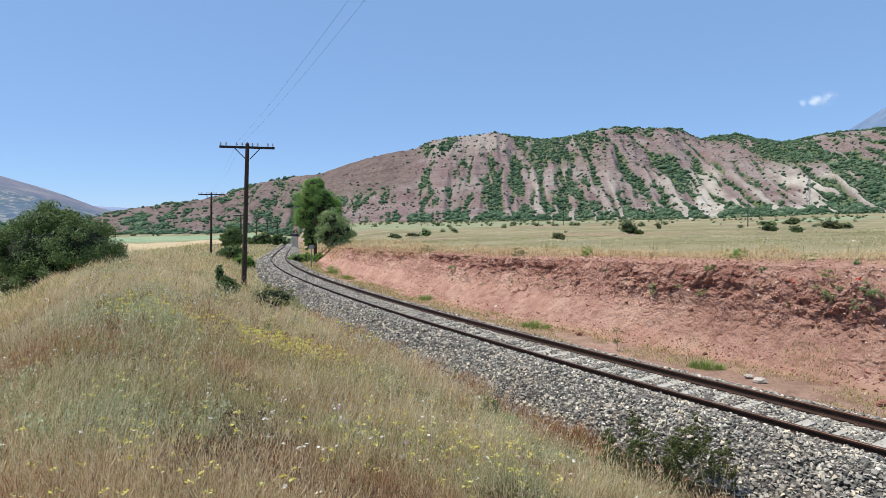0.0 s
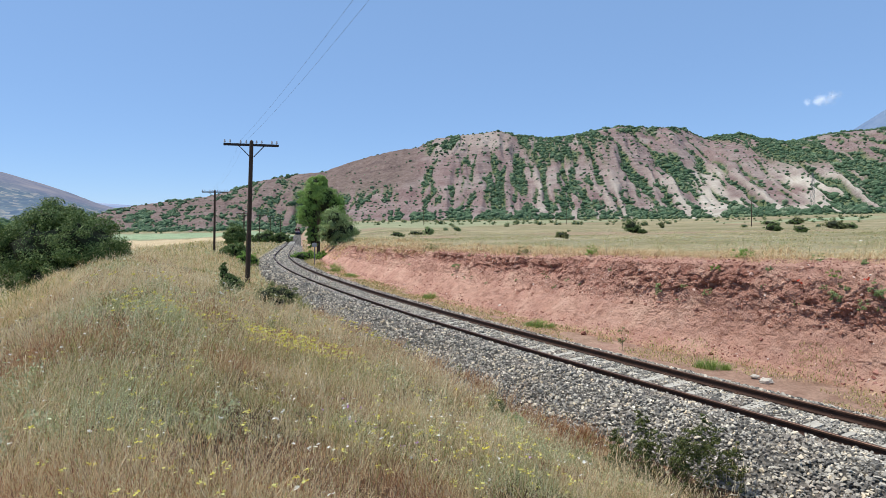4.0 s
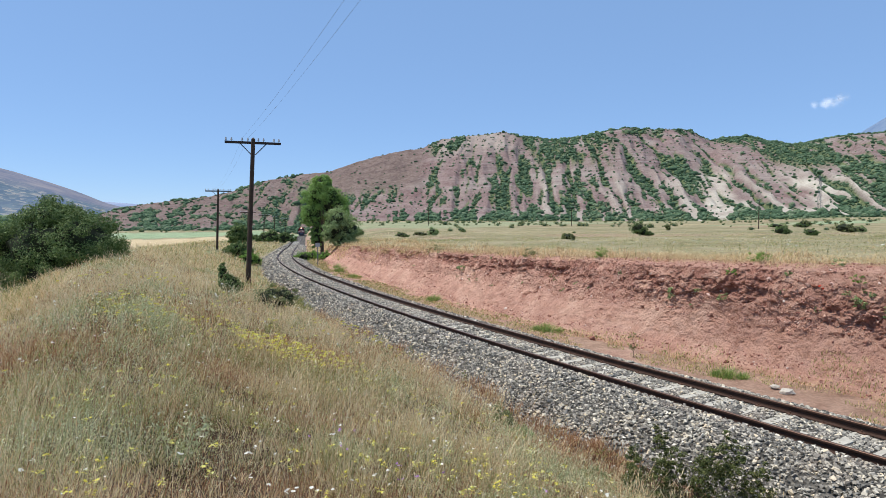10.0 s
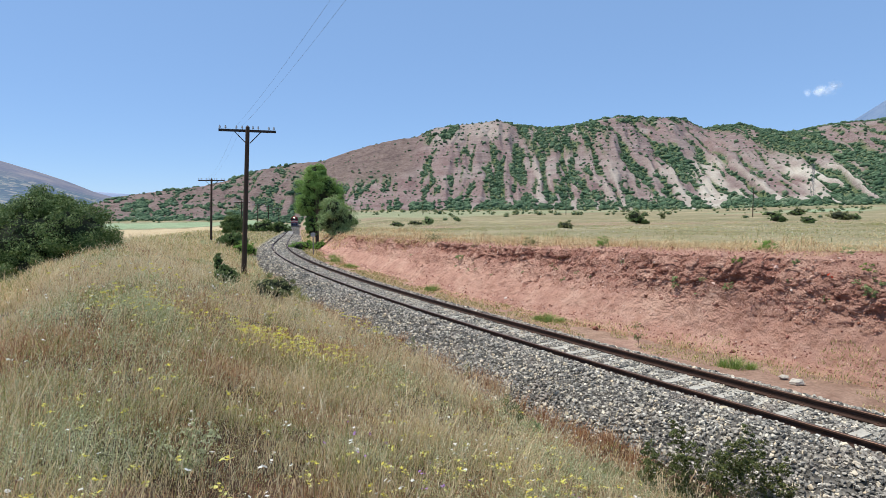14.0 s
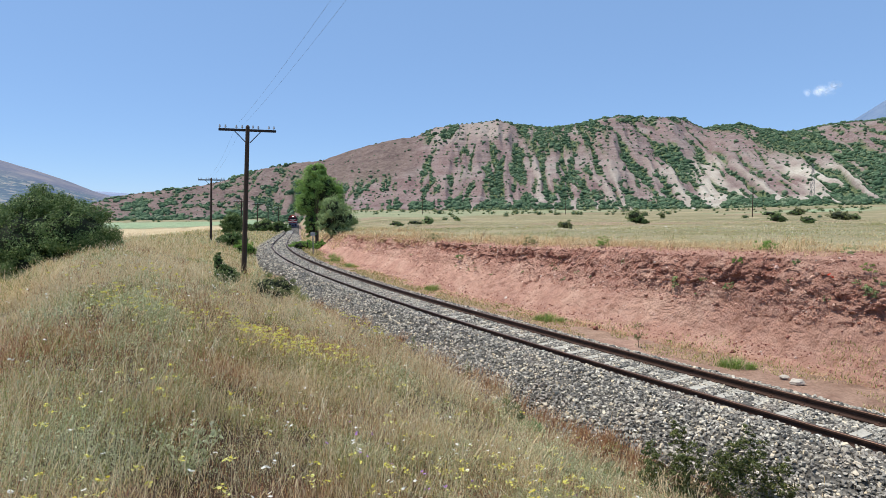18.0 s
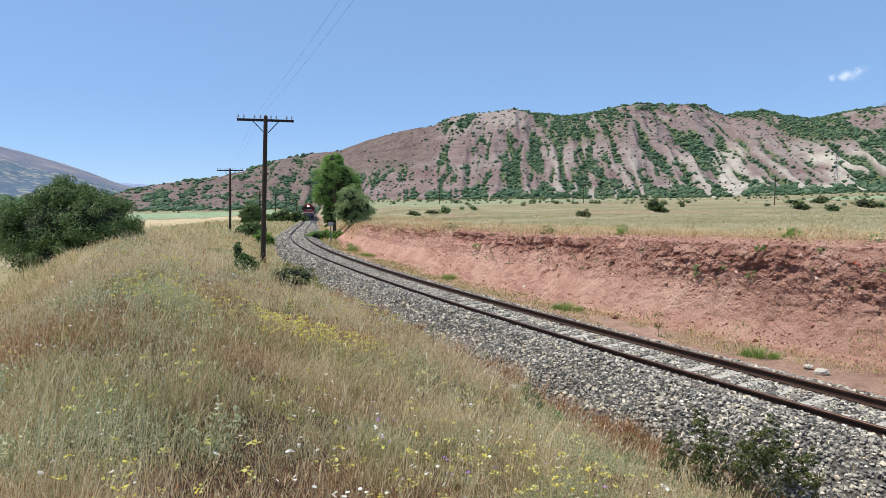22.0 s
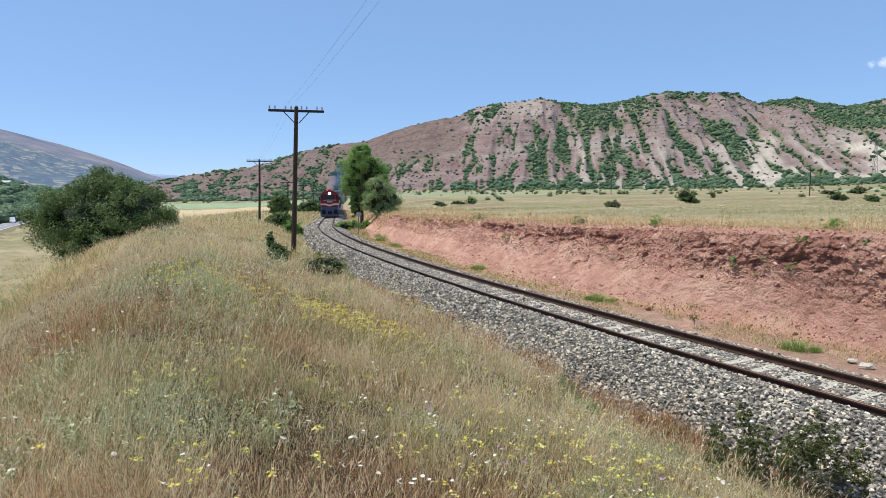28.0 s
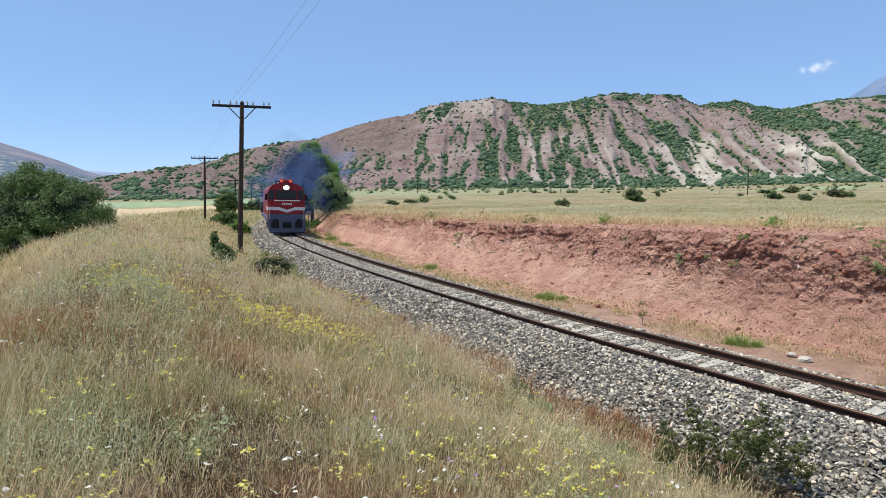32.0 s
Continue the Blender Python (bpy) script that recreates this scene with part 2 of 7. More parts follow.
RUST = blade_material("reddish_grass", (0.0, srgb(112, 70, 46)), (0.5, srgb(176, 124, 84)), (1.0, srgb(236, 204, 156)), through=0.3)
SAGE = blade_material("grey_green_weed", (0.0, srgb(138, 144, 98)), (0.5, srgb(188, 190, 142)), (1.0, srgb(226, 224, 186)), through=0.3)
TAWNY = blade_material("tawny_grass", (0.0, srgb(188, 154, 108)), (0.4, srgb(222, 192, 144)), (0.8, srgb(242, 220, 178)), (1.0, srgb(206, 192, 140)), through=0.35, tone=srgb(216, 190, 142))
FRESH = blade_material("fresh_green_weed", (0.0, srgb(104, 130, 60)), (0.5, srgb(146, 168, 86)), (1.0, srgb(186, 196, 124)))
YELLOW = blade_material("yellow_petals", (0.0, srgb(218, 202, 66)), (0.5, srgb(228, 218, 104)), (1.0, srgb(220, 220, 150)))
WHITE = blade_material("white_petals", (0.0, srgb(232, 228, 214)), (1.0, srgb(250, 248, 240)))
PURPLE = blade_material("violet_petals", (0.0, srgb(170, 120, 190)), (1.0, srgb(206, 160, 214)))
POPPY = blade_material("red_petals", (0.0, srgb(206, 48, 30)), (1.0, srgb(228, 78, 44)))


# ---- small mesh helpers ----
def part(name, bm, mat, parent=None, label="", smooth=False):
    me = bpy.data.meshes.new(name)
    bm.to_mesh(me)
    bm.free()
    return hold(name, me, mat, parent, label, smooth)


def hold(name, me, mat, parent=None, label="", smooth=False):
    me.materials.append(mat)
    me.polygons.foreach_set("use_smooth", np.full(len(me.polygons), smooth))
    ob = new(name, me)
    if parent:
        ob.parent = parent
    return tagged(ob, label)


def raw(name, co, faces, attrs=None):
    """A mesh from arrays: corners (n, 3) and triangles or quads (m, 3 or 4)."""
    me = bpy.data.meshes.new(name)
    co, faces = np.asarray(co, np.float32), np.asarray(faces, np.int32)
    k = faces.shape[1]
    me.vertices.add(len(co))
    me.vertices.foreach_set("co", co.ravel())
    me.loops.add(faces.size)
    me.loops.foreach_set("vertex_index", faces.ravel())
    me.polygons.add(len(faces))
    me.polygons.foreach_set("loop_start", np.arange(0, faces.size, k, dtype=np.int32))
    me.polygons.foreach_set("loop_total", np.full(len(faces), k, np.int32))
    for key, values in (attrs or {}).items():
        me.attributes.new(key, "FLOAT", "POINT").data.foreach_set("value", np.asarray(values, np.float32))
    me.update(calc_edges=True)
    return me


def grid_faces(n, m):
    i = np.arange(n - 1)[:, None] * m + np.arange(m - 1)[None]
    return np.stack([i, i + 1, i + m + 1, i + m], -1).reshape(-1, 4)


def box(bm, sx, sy, sz, x=0, y=0, z=0, bevel=0.0, m=None):
    """A box whose base centre is at x, y, z."""
    made = bmesh.ops.create_cube(bm, size=1.0, matrix=(m or Matrix()) @ Matrix.Translation((x, y, z + sz / 2)) @ Matrix.Diagonal((sx, sy, sz, 1)))
    if bevel:
        edges = list({e for v in made["verts"] for e in v.link_edges})
        bmesh.ops.bevel(bm, geom=edges, offset=bevel, segments=1, affect="EDGES", profile=0.5)
    return bm


def rod(bm, a, b, r0, r1=None, sides=8):
    """A tapered round bar from a to b."""
    a, b = Vector(a), Vector(b)
    d = b - a
    m = Matrix.Translation((a + b) / 2) @ d.to_track_quat("Z", "Y").to_matrix().to_4x4()
    bmesh.ops.create_cone(bm, cap_ends=True, segments=sides, radius1=r0, radius2=r0 if r1 is None else r1, depth=d.length, matrix=m)
    return bm


def sweep(name, path, profile, mat, parent=None, closed=True, label=""):
    """A constant profile, (across, up) pairs, carried along a path of points in plan."""
    path = np.asarray(path, float)
    t = np.gradient(path, axis=0)
    t /= np.linalg.norm(t[:, :2], axis=1)[:, None]
    right = np.c_[t[:, 1], -t[:, 0]]
    pr = np.asarray(profile, float)
    co = np.zeros((len(path), len(pr), 3))
    co[..., :2] = path[:, None, :2] + right[:, None] * pr[None, :, :1]
    co[..., 2] = path[:, None, 2] + pr[None, :, 1]
    f = grid_faces(len(path), len(pr))
    if closed:
        i = np.arange(len(path) - 1) * len(pr)
        f = np.concatenate([f, np.stack([i + len(pr) - 1, i, i + len(pr), i + 2 * len(pr) - 1], -1)])
    return hold(name, raw(name, co.reshape(-1, 3), f), mat, parent, label)


def smoothstep(a, b, x):
    t = np.clip((x - a) / (b - a), 0, 1)
    return t * t * (3 - 2 * t)


class Waves:
    """Cheap smooth noise for arrays: value noise on a seeded lattice, summed over octaves."""

    def __init__(self, seed):
        self.table = np.random.RandomState(seed).rand(256, 256)

    def one(self, x, y):
        i, j = np.floor(x).astype(int), np.floor(y).astype(int)
        u, v = x - i, y - j
        u, v = u * u * (3 - 2 * u), v * v * (3 - 2 * v)
        t = self.table
        a, b = t[i % 256, j % 256], t[(i + 1) % 256, j % 256]
        c, d = t[i % 256, (j + 1) % 256], t[(i + 1) % 256, (j + 1) % 256]
        return (a + (b - a) * u) + ((c + (d - c) * u) - (a + (b - a) * u)) * v

    def __call__(self, x, y, octaves=4, gain=0.5):
        x, y = np.asarray(x, float), np.asarray(y, float)
        out, amp, total = 0.0, 1.0, 0.0
        for k in range(octaves):
            out = out + amp * self.one(x * 2 ** k + 17.3 * k, y * 2 ** k + 5.1 * k)
            total += amp
            amp *= gain
        return out / total * 2 - 1


def worley(x, y, seed=5):
    """Distance to the nearest of scattered points: clods with sharp creases between, and a number for each clod."""
    x, y = np.asarray(x, float), np.asarray(y, float)
    t = np.random.RandomState(seed).rand(64, 64, 2)
    i, j = np.floor(x).astype(int), np.floor(y).astype(int)
    best, mark = np.full(x.shape, 9.0), np.zeros(x.shape)
    for a in (-1, 0, 1):
        for b in (-1, 0, 1):
            p = t[(i + a) % 64, (j + b) % 64]
            d = (i + a + p[..., 0] - x) ** 2 + (j + b + p[..., 1] - y) ** 2
            mark = np.where(d < best, (p[..., 0] * 7.13 + p[..., 1] * 3.7) % 1, mark)
            best = np.minimum(best, d)
    return np.sqrt(best), mark


W1, W2, W3, W4 = Waves(3), Waves(11), Waves(23), Waves(47)

# ---- the railway's line: arc length, plan, heading to the left of straight ahead ----
LS = np.arange(-60.0, 720.0, 0.5)
LH = np.radians(np.where(LS < 34.0, 31.99 - 0.240 * LS, 23.83 - 0.313 * (np.minimum(LS, 67.0) - 34.0)))
LX, LY = np.cumsum(-np.sin(LH)) * 0.5, np.cumsum(np.cos(LH)) * 0.5
LX, LY = LX + 7.105 - np.interp(0, LS, LX), LY + 9.50 - np.interp(0, LS, LY)
LZ = -0.013 * np.maximum(0, LS - 50) * smoothstep(30, 110, LS)


def on_line(s, u=0.0):
    """Plan and height of the rail heads at arc length s and u metres to the right of the middle."""
    h = np.interp(s, LS, LH)
    return np.interp(s, LS, LX) + u * np.cos(h), np.interp(s, LS, LY) + u * np.sin(h), np.interp(s, LS, LZ)


def off_line(x, y):
    """Arc length and distance to the right of the line, for points in plan."""
    s = np.interp(y, LY, LS)
    for _ in range(6):
        h = np.interp(s, LS, LH)
        d = (x - np.interp(s, LS, LX)) * -np.sin(h) + (y - np.interp(s, LS, LY)) * np.cos(h)
        s = np.clip(s + 0.9 * d, -59, 719)
    h = np.interp(s, LS, LH)
    return s, (x - np.interp(s, LS, LX)) * np.cos(h) + (y - np.interp(s, LS, LY)) * np.sin(h)


def bank_top(s):
    return np.interp(s, (-60, 0, 4, 18, 44, 66, 120), (2.7, 2.5, 2.35, 1.95, 1.55, 0.9, -0.2))


def height(x, y):
    """The lie of the land."""
    x, y = np.asarray(x, float), np.asarray(y, float)
    s, u = off_line(x, y)
    zt = np.interp(s, LS, LZ)
    n = 0.14 * W1(x * 0.23, y * 0.23) + 0.05 * W2(x * 1.1, y * 1.1)
    # the grassy bank beside the line, highest near the eye, then falling to the road
    crest = np.interp(s, (-60, 0, 25, 60, 110, 240), (2.0, 2.0, 1.95, 1.1, 0.8, -2.0))
    uu = -u - 0.75 * (1 - smoothstep(0, 9, s))
    up = np.interp(uu, (2.4, 3.1, 5.0, 7.6, 10.0, 11.4, 12.6), (-0.7, -0.84, 0.25, 1.08, 1.9, 1.92, 1.62)) / 2.0
    left = np.where(up > 0, up * np.maximum(crest, 0.3), up * 2.0 * (1 - 0.6 * smoothstep(30, 60, s)))
    left = left + n * smoothstep(3.2, 6, -u)
    r = np.hypot(x, y)
    deg = np.degrees(np.arctan2(x, y))
    valley = np.interp(r, (0, 130, 260, 420, 700), (-9.8, -9.8, -9.4, -7.5, -4.0))
    # green foothill with the village
    valley = valley + (np.interp(r, (0, 60, 140, 260, 700), (-4, -3, -2.4, -3, -3.2)) - valley) * smoothstep(-36, -31, deg) * (1 - smoothstep(100, 160, deg))
    valley = valley + smoothstep(330, 1400, r) * 1450 * np.interp(deg, (-62, -50, -44, -42, -39, -35), (0.06, 0.055, 0.048, 0.034, 0.015, 0.0)) * (deg > -120)
    w = np.interp(-u, (11.4, 13.5, 17, 24, 36, 52), (0, 0.06, 0.26, 0.52, 0.86, 1.0))
    left = left * (1 - w) + (valley + 6 * n) * w
    # the far side: ditch, cut bank, then fields rising to the hills
    top = bank_top(s)
    plateau = top + np.interp(r, (15, 60, 170, 320, 480, 900), (0.0, 0.35, 1.3, 2.6, 4.6, 12)) + n * 1.2 + (x / np.maximum(r, 1) > 0.35) * np.interp(r, (150, 500), (0, 3.5)) * smoothstep(0.35, 0.6, x / np.maximum(r, 1))
    ur = u - np.interp(s, (-30, 5, 11.5, 20), (0.95, 0.8, 0.1, 0.0)) * (1 - smoothstep(4.0, 6.3, u))
    ramp = -0.42 + (plateau + 0.17) * np.clip((ur - 3.9) / 2.4, 0, 1) ** 1.4 - 0.3 * smoothstep(3.4, 4, ur)
    right = np.where(ur < 3.4, -0.42 + 0.3 * n, np.where(u < 6.3, ramp, plateau - 0.25 * (1 - smoothstep(6.3, 8, u))))
    z = np.where(u < 0, np.where(u > -2.4, -0.75, left), np.where(u < 1.9, -0.75, right))
    # beyond the cut the ground left and right follows the line down
    return z + np.where(np.abs(u) < 30, zt * (1 - smoothstep(12, 30, np.abs(u))), 0)


def hill_angle(az):
    """Height of the skyline of the red hills, as a slope from the eye, by degrees of azimuth."""
    ridge = ((-60, -.03), (-33, -.012), (-30.3, .012), (-28.2, .0235), (-24.5, .034), (-21.8, .040), (-18.9, .0535), (-16.5, .0687), (-13.5, .078), (-11.4, .0814), (-8.8, .099), (-5.1, .1155),
             (-2.4, .1226), (-.76, .1368), (1.95, .1415), (5.2, .149), (6.8, .1396), (9.4, .133), (11.5, .135), (14.1, .1427), (16.1, .148), (19, .1435), (21.2, .141),
             (23.3, .122), (26, .126), (27.7, .117), (29.8, .109), (31.4, .113), (33.3, .118), (36.5, .119), (44, .125), (60, .09))
    a, b = zip(*ridge)
    return np.interp(az, a, b)


# ---- the large structure ----
def build_ground():
    az = np.radians(np.concatenate([np.arange(-180, -58, 4.0), np.arange(-58, 58, 0.45), np.arange(58, 179, 4.0), [180.0]]))
    r = np.concatenate([[0.0], 1.0 * 1.028 ** np.arange(0, 260)])
    r = np.concatenate([r[r < 1250], [1300, 1360, 1420, 1500, 1800, 2600, 3600, 4400]])
    x, y = r[:, None] * np.sin(az), r[:, None] * np.cos(az)
    z = height(x, y)
    s, u = off_line(x, y)
    rr = np.broadcast_to(r[:, None], x.shape)
    deg = np.degrees(np.arctan2(x, y))
    # far ground keeps level under hills and mountains
    z = np.where(rr > 1500, np.where(u > 0, 10.0, -3.0), np.where((rr > 900) & (u > 0), 10.0, z))
    far = np.maximum(smoothstep(8, 30, rr), (u > 5.0) * 1.0)
    crop = smoothstep(0.35, 0.5, W3(x * 0.006 + 3, y * 0.012)) * smoothstep(180, 230, rr) * (u > 0)
    crop = np.maximum(crop, smoothstep(np.where(u < 0, 245, 190 + 9 * np.maximum(deg, 0)), np.where(u < 0, 275, 225 + 9 * np.maximum(deg, 0)), rr + 12 * W1(x * 0.02, y * 0.02)) * (1 - smoothstep(395, 440, rr)) * np.where(u < 0, smoothstep(-36, -33, deg), 0.45))
    wheat = smoothstep(118, 124, rr + 10 * W1(x * 0.01, y * 0.01)) * (1 - smoothstep(238, 250, rr)) * (deg > -33) * (deg < -16) * (u < -9)
    wheat = np.maximum(wheat, 0.12 * (1 - smoothstep(-36, -32, deg)) * smoothstep(28, 60, rr) * (1 - smoothstep(170, 230, rr)) * (u < -10))
    bare = smoothstep(0.30, 0.5, W2(x * 0.35, y * 0.35, 3)) * (u < -4.2) * (rr < 60) * 0.28
    bare = np.maximum(bare, smoothstep(0.25, 0.45, W4(x * 0.03, y * 0.05)) * (u > 20) * (rr > 60) * 0.55)
    bare = np.maximum(bare, ((u > 1.8) & (u < 4.6)) * (0.75 + 0.25 * smoothstep(-0.2, 0.2, W3(x * 0.8, y * 0.8))))
    me = raw("ground", np.stack([x, y, z], -1).reshape(-1, 3), grid_faces(len(r), len(az))[:, ::-1],
             {"far": far.ravel(), "crop": crop.ravel(), "wheat": wheat.ravel(), "bare": bare.ravel()})
    return tagged(hold("ground", me, GROUND, smooth=True), "dry summer meadow and fields on reddish soil", "ground", kind="structure")


def bank_shape(s, v):
    """The red cut bank at arc length s; v runs 0 at the foot to 1 on the turf above. Returns plan offset and height."""
    rise = bank_top(s) + 0.45
    u = np.interp(v, (0, 0.12, 0.5, 0.7, 0.8, 0.9, 1.0), (3.0, 3.75, 4.85, 5.25, 5.5, 6.15, 7.4))
    u = u + np.interp(s, (-30, 5, 11.5, 20), (0.95, 0.8, 0.1, 0.0)) * (1 - smoothstep(0.1, 0.75, v))
    z = np.interp(v, (0, 0.12, 0.5, 0.7, 0.8, 0.9, 1.0), (0, 0.06, 0.5, 0.79, 0.97, 1.03, 1.03)) * rise - 0.47
    return u, z


def bank_relief(s, v):
    """Spurs, the broken scarp with its clods, and holes: offset into the bank, lift, and a mask of dark raw soil that
    also paints shade into scarp and holes.
    """
    h = v * 3.4
    mid = smoothstep(0.08, 0.25, v) * (1 - smoothstep(0.84, 0.97, v))
    du = mid * (0.26 * W1(s * 0.28, h * 0.35, 3) + 0.09 * W2(s * 1.3, h * 0.8, 3))
    centre = np.interp(s, (-10, 0, 5, 12, 25, 50), (0.50, 0.54, 0.63, 0.70, 0.74, 0.76)) + 0.09 * W1(s * 0.4, s * 0, 3)
    d = v - centre
    strong = smoothstep(-0.45, 0.12, W3(s * 0.3 + 2, s * 0, 3) + 0.25 * W2(s * 1.6, h, 2))
    scarp = strong * smoothstep(-0.11, -0.03, d) * (1 - smoothstep(0.05, 0.17, d))
    du = du + 0.13 * strong * smoothstep(-0.3, 0.25, W4(s * 0.9, h * 0.5, 2)) * smoothstep(-0.15, -0.03, d) * (1 - smoothstep(0.0, 0.04, d + 0.02 * W2(s * 5, h * 3, 2)))
    broken = np.clip(0.9 * scarp + 0.55 * smoothstep(-0.28, 0.0, d + 0.12 * W2(s * 1.1, h * 1.5, 3)) * mid, 0, 1)
    wob = 0.5 * W4(s * 2.2, h * 2.2, 2)
    (big, lump), (small, chip) = worley(s * 2.6 + 1.4 * wob, h * 5.2 + 2.0 * wob, 5), worley(s * 8.0 + 2 * wob, h * 12.0 - 2 * wob, 8)
    du = du + 0.75 * broken * (0.13 * (lump - 0.5) + 0.09 * (chip - 0.5) + 0.04 * (big - 0.4) + 0.15 * W1(s * 2.6, h * 4, 5, 0.62))
    hole = smoothstep(0.5, 0.62, W4(s * 2.6, h * 4.0, 3)) * mid * (1 - smoothstep(-0.1, 0.0, d)) * smoothstep(0.25, 0.4, v)
    du = du + hole * (0.05 + 0.10 * (big - 0.3)) + mid * (0.03 * W3(s * 8, h * 8, 3) + 0.05 * (small - 0.4) * smoothstep(-0.15, 0.3, W2(s * 1.4, h * 1.4, 2)) + 0.05 * W4(s * 3.2, h * 4.5, 4))
    dz = 0.04 * W2(s * 3, h * 3, 3) * mid + 0.06 * W1(s * 1.5, v * 3) * (1 - mid)
    # scarp and holes coloured darker: raw soil and painted shade together
    soil = np.clip(0.55 * scarp * smoothstep(-0.5, 0.1, W2(s * 2, h * 2.6, 3) + 0.7 * (lump - 0.5)) + 0.8 * hole + 0.4 * broken * smoothstep(0.35, 0.9, lump), 0, 1)
    return du, dz, soil


def build_bank():
    s = np.concatenate([np.arange(-30, -9, 0.2), np.arange(-9, 18, 0.036), np.arange(18, 36, 0.08), np.arange(36, 72, 0.2)])
    v = np.linspace(0, 1, 150)
    S, V = np.meshgrid(s, v, indexing="ij")
    u, z = bank_shape(S, V)
    du, dz, soil = bank_relief(S, V)
    x, y, zt = on_line(S, u + du)
    turf = smoothstep(0.86, 0.95, V + 0.05 * W1(S * 0.9, V * 3.4) + np.interp(S, (14, 30, 52), (0.0, 0.14, 0.42)) * (0.7 + 0.9 * W2(S * 0.5, V * 4, 3))) + (1 - smoothstep(0.0, 0.12, V)) * 0.4
    me = raw("cut_bank", np.stack([x, y, z + dz + zt], -1).reshape(-1, 3), grid_faces(len(s), len(v)),
             {"raw": soil.ravel(), "turf": np.clip(turf, 0, 1).ravel()})
    return tagged(hold("cut_bank", me, BANK), "eroded red earth cutting with crumbling ledges", "earth bank", kind="structure")


def bed_profile(u):
    return np.interp(u, (-4.2, -2.75, -1.65, -1.3, -0.86, -0.72, 0.74, 0.86, 1.25, 1.5, 2.3, 2.7), (-0.92, -0.74, -0.2, -0.105, -0.10, -0.2, -0.205, -0.17, -0.17, -0.24, -0.52, -0.75))


def build_bed():
    s = np.concatenate([np.arange(-32, 40, 0.25), np.arange(40, 130, 1.0), np.arange(130, 500, 8.0)])
    u = np.linspace(-4.2, 2.7, 66)
    S, U = np.meshgrid(s, u, indexing="ij")
    x, y, zt = on_line(S, U + 0.12 * W1(S * 0.4, U * 0 + 3) * (np.abs(U) > 2))
    z = zt + bed_profile(U) + 0.035 * W2(S * 2.2, U * 2.2, 3)
    me = raw("ballast_bed", np.stack([x, y, z], -1).reshape(-1, 3), grid_faces(len(s), len(u)))
    return tagged(hold("ballast_bed", me, BED, smooth=True), "grey crushed stone ballast bed of the railway", "ballast", kind="structure")


def hill_fields(deg, k):
    """Height over the plain, and the cover of the red hills, by azimuth and by k, 0 at the foot to 1 on the crest and on to 1.5."""
    foot = np.interp(deg, (-60, -30, -15, 0, 20, 40, 60), (520, 520, 480, 460, 430, 400, 400)) + 22 * W1(deg * 0.12, deg * 0)
    crest = foot + np.interp(deg, (-60, -28, -18, -5, 5, 16, 23, 30, 40, 60), (160, 200, 230, 260, 290, 300, 420, 420, 330, 300))
    zf = height(foot * np.sin(np.radians(deg)), foot * np.cos(np.radians(deg)))
    r = foot + (crest - foot) * k
    zc = 3.55 + crest * hill_angle(deg)
    climb = np.interp(k, (-0.3, -0.1, 0, 0.15, 0.45, 0.75, 0.92, 1.0, 1.12, 1.5), (-0.35, -0.05, 0.0, 0.09, 0.42, 0.80, 0.965, 1.0, 0.93, 0.6))
    z = zf + (zc - zf) * climb
    # ribs and gullies fan out down the face; scrub keeps to the gullies
    drift = np.interp(deg, (-60, -20, 0, 4, 8, 14, 20, 30, 45), (-3, -3, -2, -0.6, 0.8, 2.6, 5, 9, 11))
    q = deg - drift * (1 - k) + 0.4 * W2(deg * 0.9, k * 6, 2)
    g = W1(q * 1.25, k * 2.3 + 4, 2) + 0.6 * W3(q * 3.4, k * 3.6, 2)
    face = smoothstep(0.02, 0.2, k) * (1 - smoothstep(0.72, 0.98, k))
    z = z - (zc - zf) * 0.045 * (g + 0.2) * face * np.interp(deg, (-14, -11, -3, 0), (1, 0.3, 0.3, 1))
    z = z + (zc - zf) * (0.014 * W4(deg * 1.6, k * 9, 3) + 0.008 * W2(deg * 0.5, k * 26, 2) * smoothstep(0.5, 0.7, k)) * smoothstep(0.0, 0.2, k)
    bald = smoothstep(-13.5, -11.5, deg) * (1 - smoothstep(-3.5, -1.5, deg)) * smoothstep(0.3, 0.5, k)
    fleck = W2(q * 3.2, k * 12, 3)
    bias = 0.3 * W4(deg * 0.3 + 3, k * 2.0, 2) - 0.25 * smoothstep(22, 24, deg) * (1 - smoothstep(31, 34, deg)) * (1 - smoothstep(0.4, 0.55, k)) * smoothstep(0.04, 0.1, k) + np.interp(deg, (-60, -13, -10, -3, 0, 8, 20, 26, 36), (-0.2, -0.2, -0.22, -0.16, -0.05, -0.02, -0.02, 0.0, 0.0))
    veg = smoothstep(0.10, 0.28, g + 0.62 * fleck + bias + 0.6 * (1 - smoothstep(-0.02, 0.2, k)) - 0.55 * smoothstep(0.5, 0.8, k))
    c = deg - (5.4 + 7 * (1 - k))
    mantle = smoothstep(-0.3, 0.8, c) * (1 - smoothstep(7.5, 10, c)) * smoothstep(0.5, 0.62, k + 0.1 * W1(deg * 1.2, k * 0, 2)) * smoothstep(-0.2, 0.12, fleck + 0.25 * g + np.interp(deg, (6, 11, 15), (0.36, 0.2, 0.1))) * (1 - smoothstep(14, 16, deg))
    brow = smoothstep(0.945, 0.97, k + 0.02 * fleck) * smoothstep(5, 7, deg) + (smoothstep(0.84, 0.86, k) - smoothstep(0.90, 0.92, k)) * (deg > 12) * (deg < 21) * smoothstep(-0.1, 0.2, W3(deg * 0.9, k * 3, 2) + 0.1)
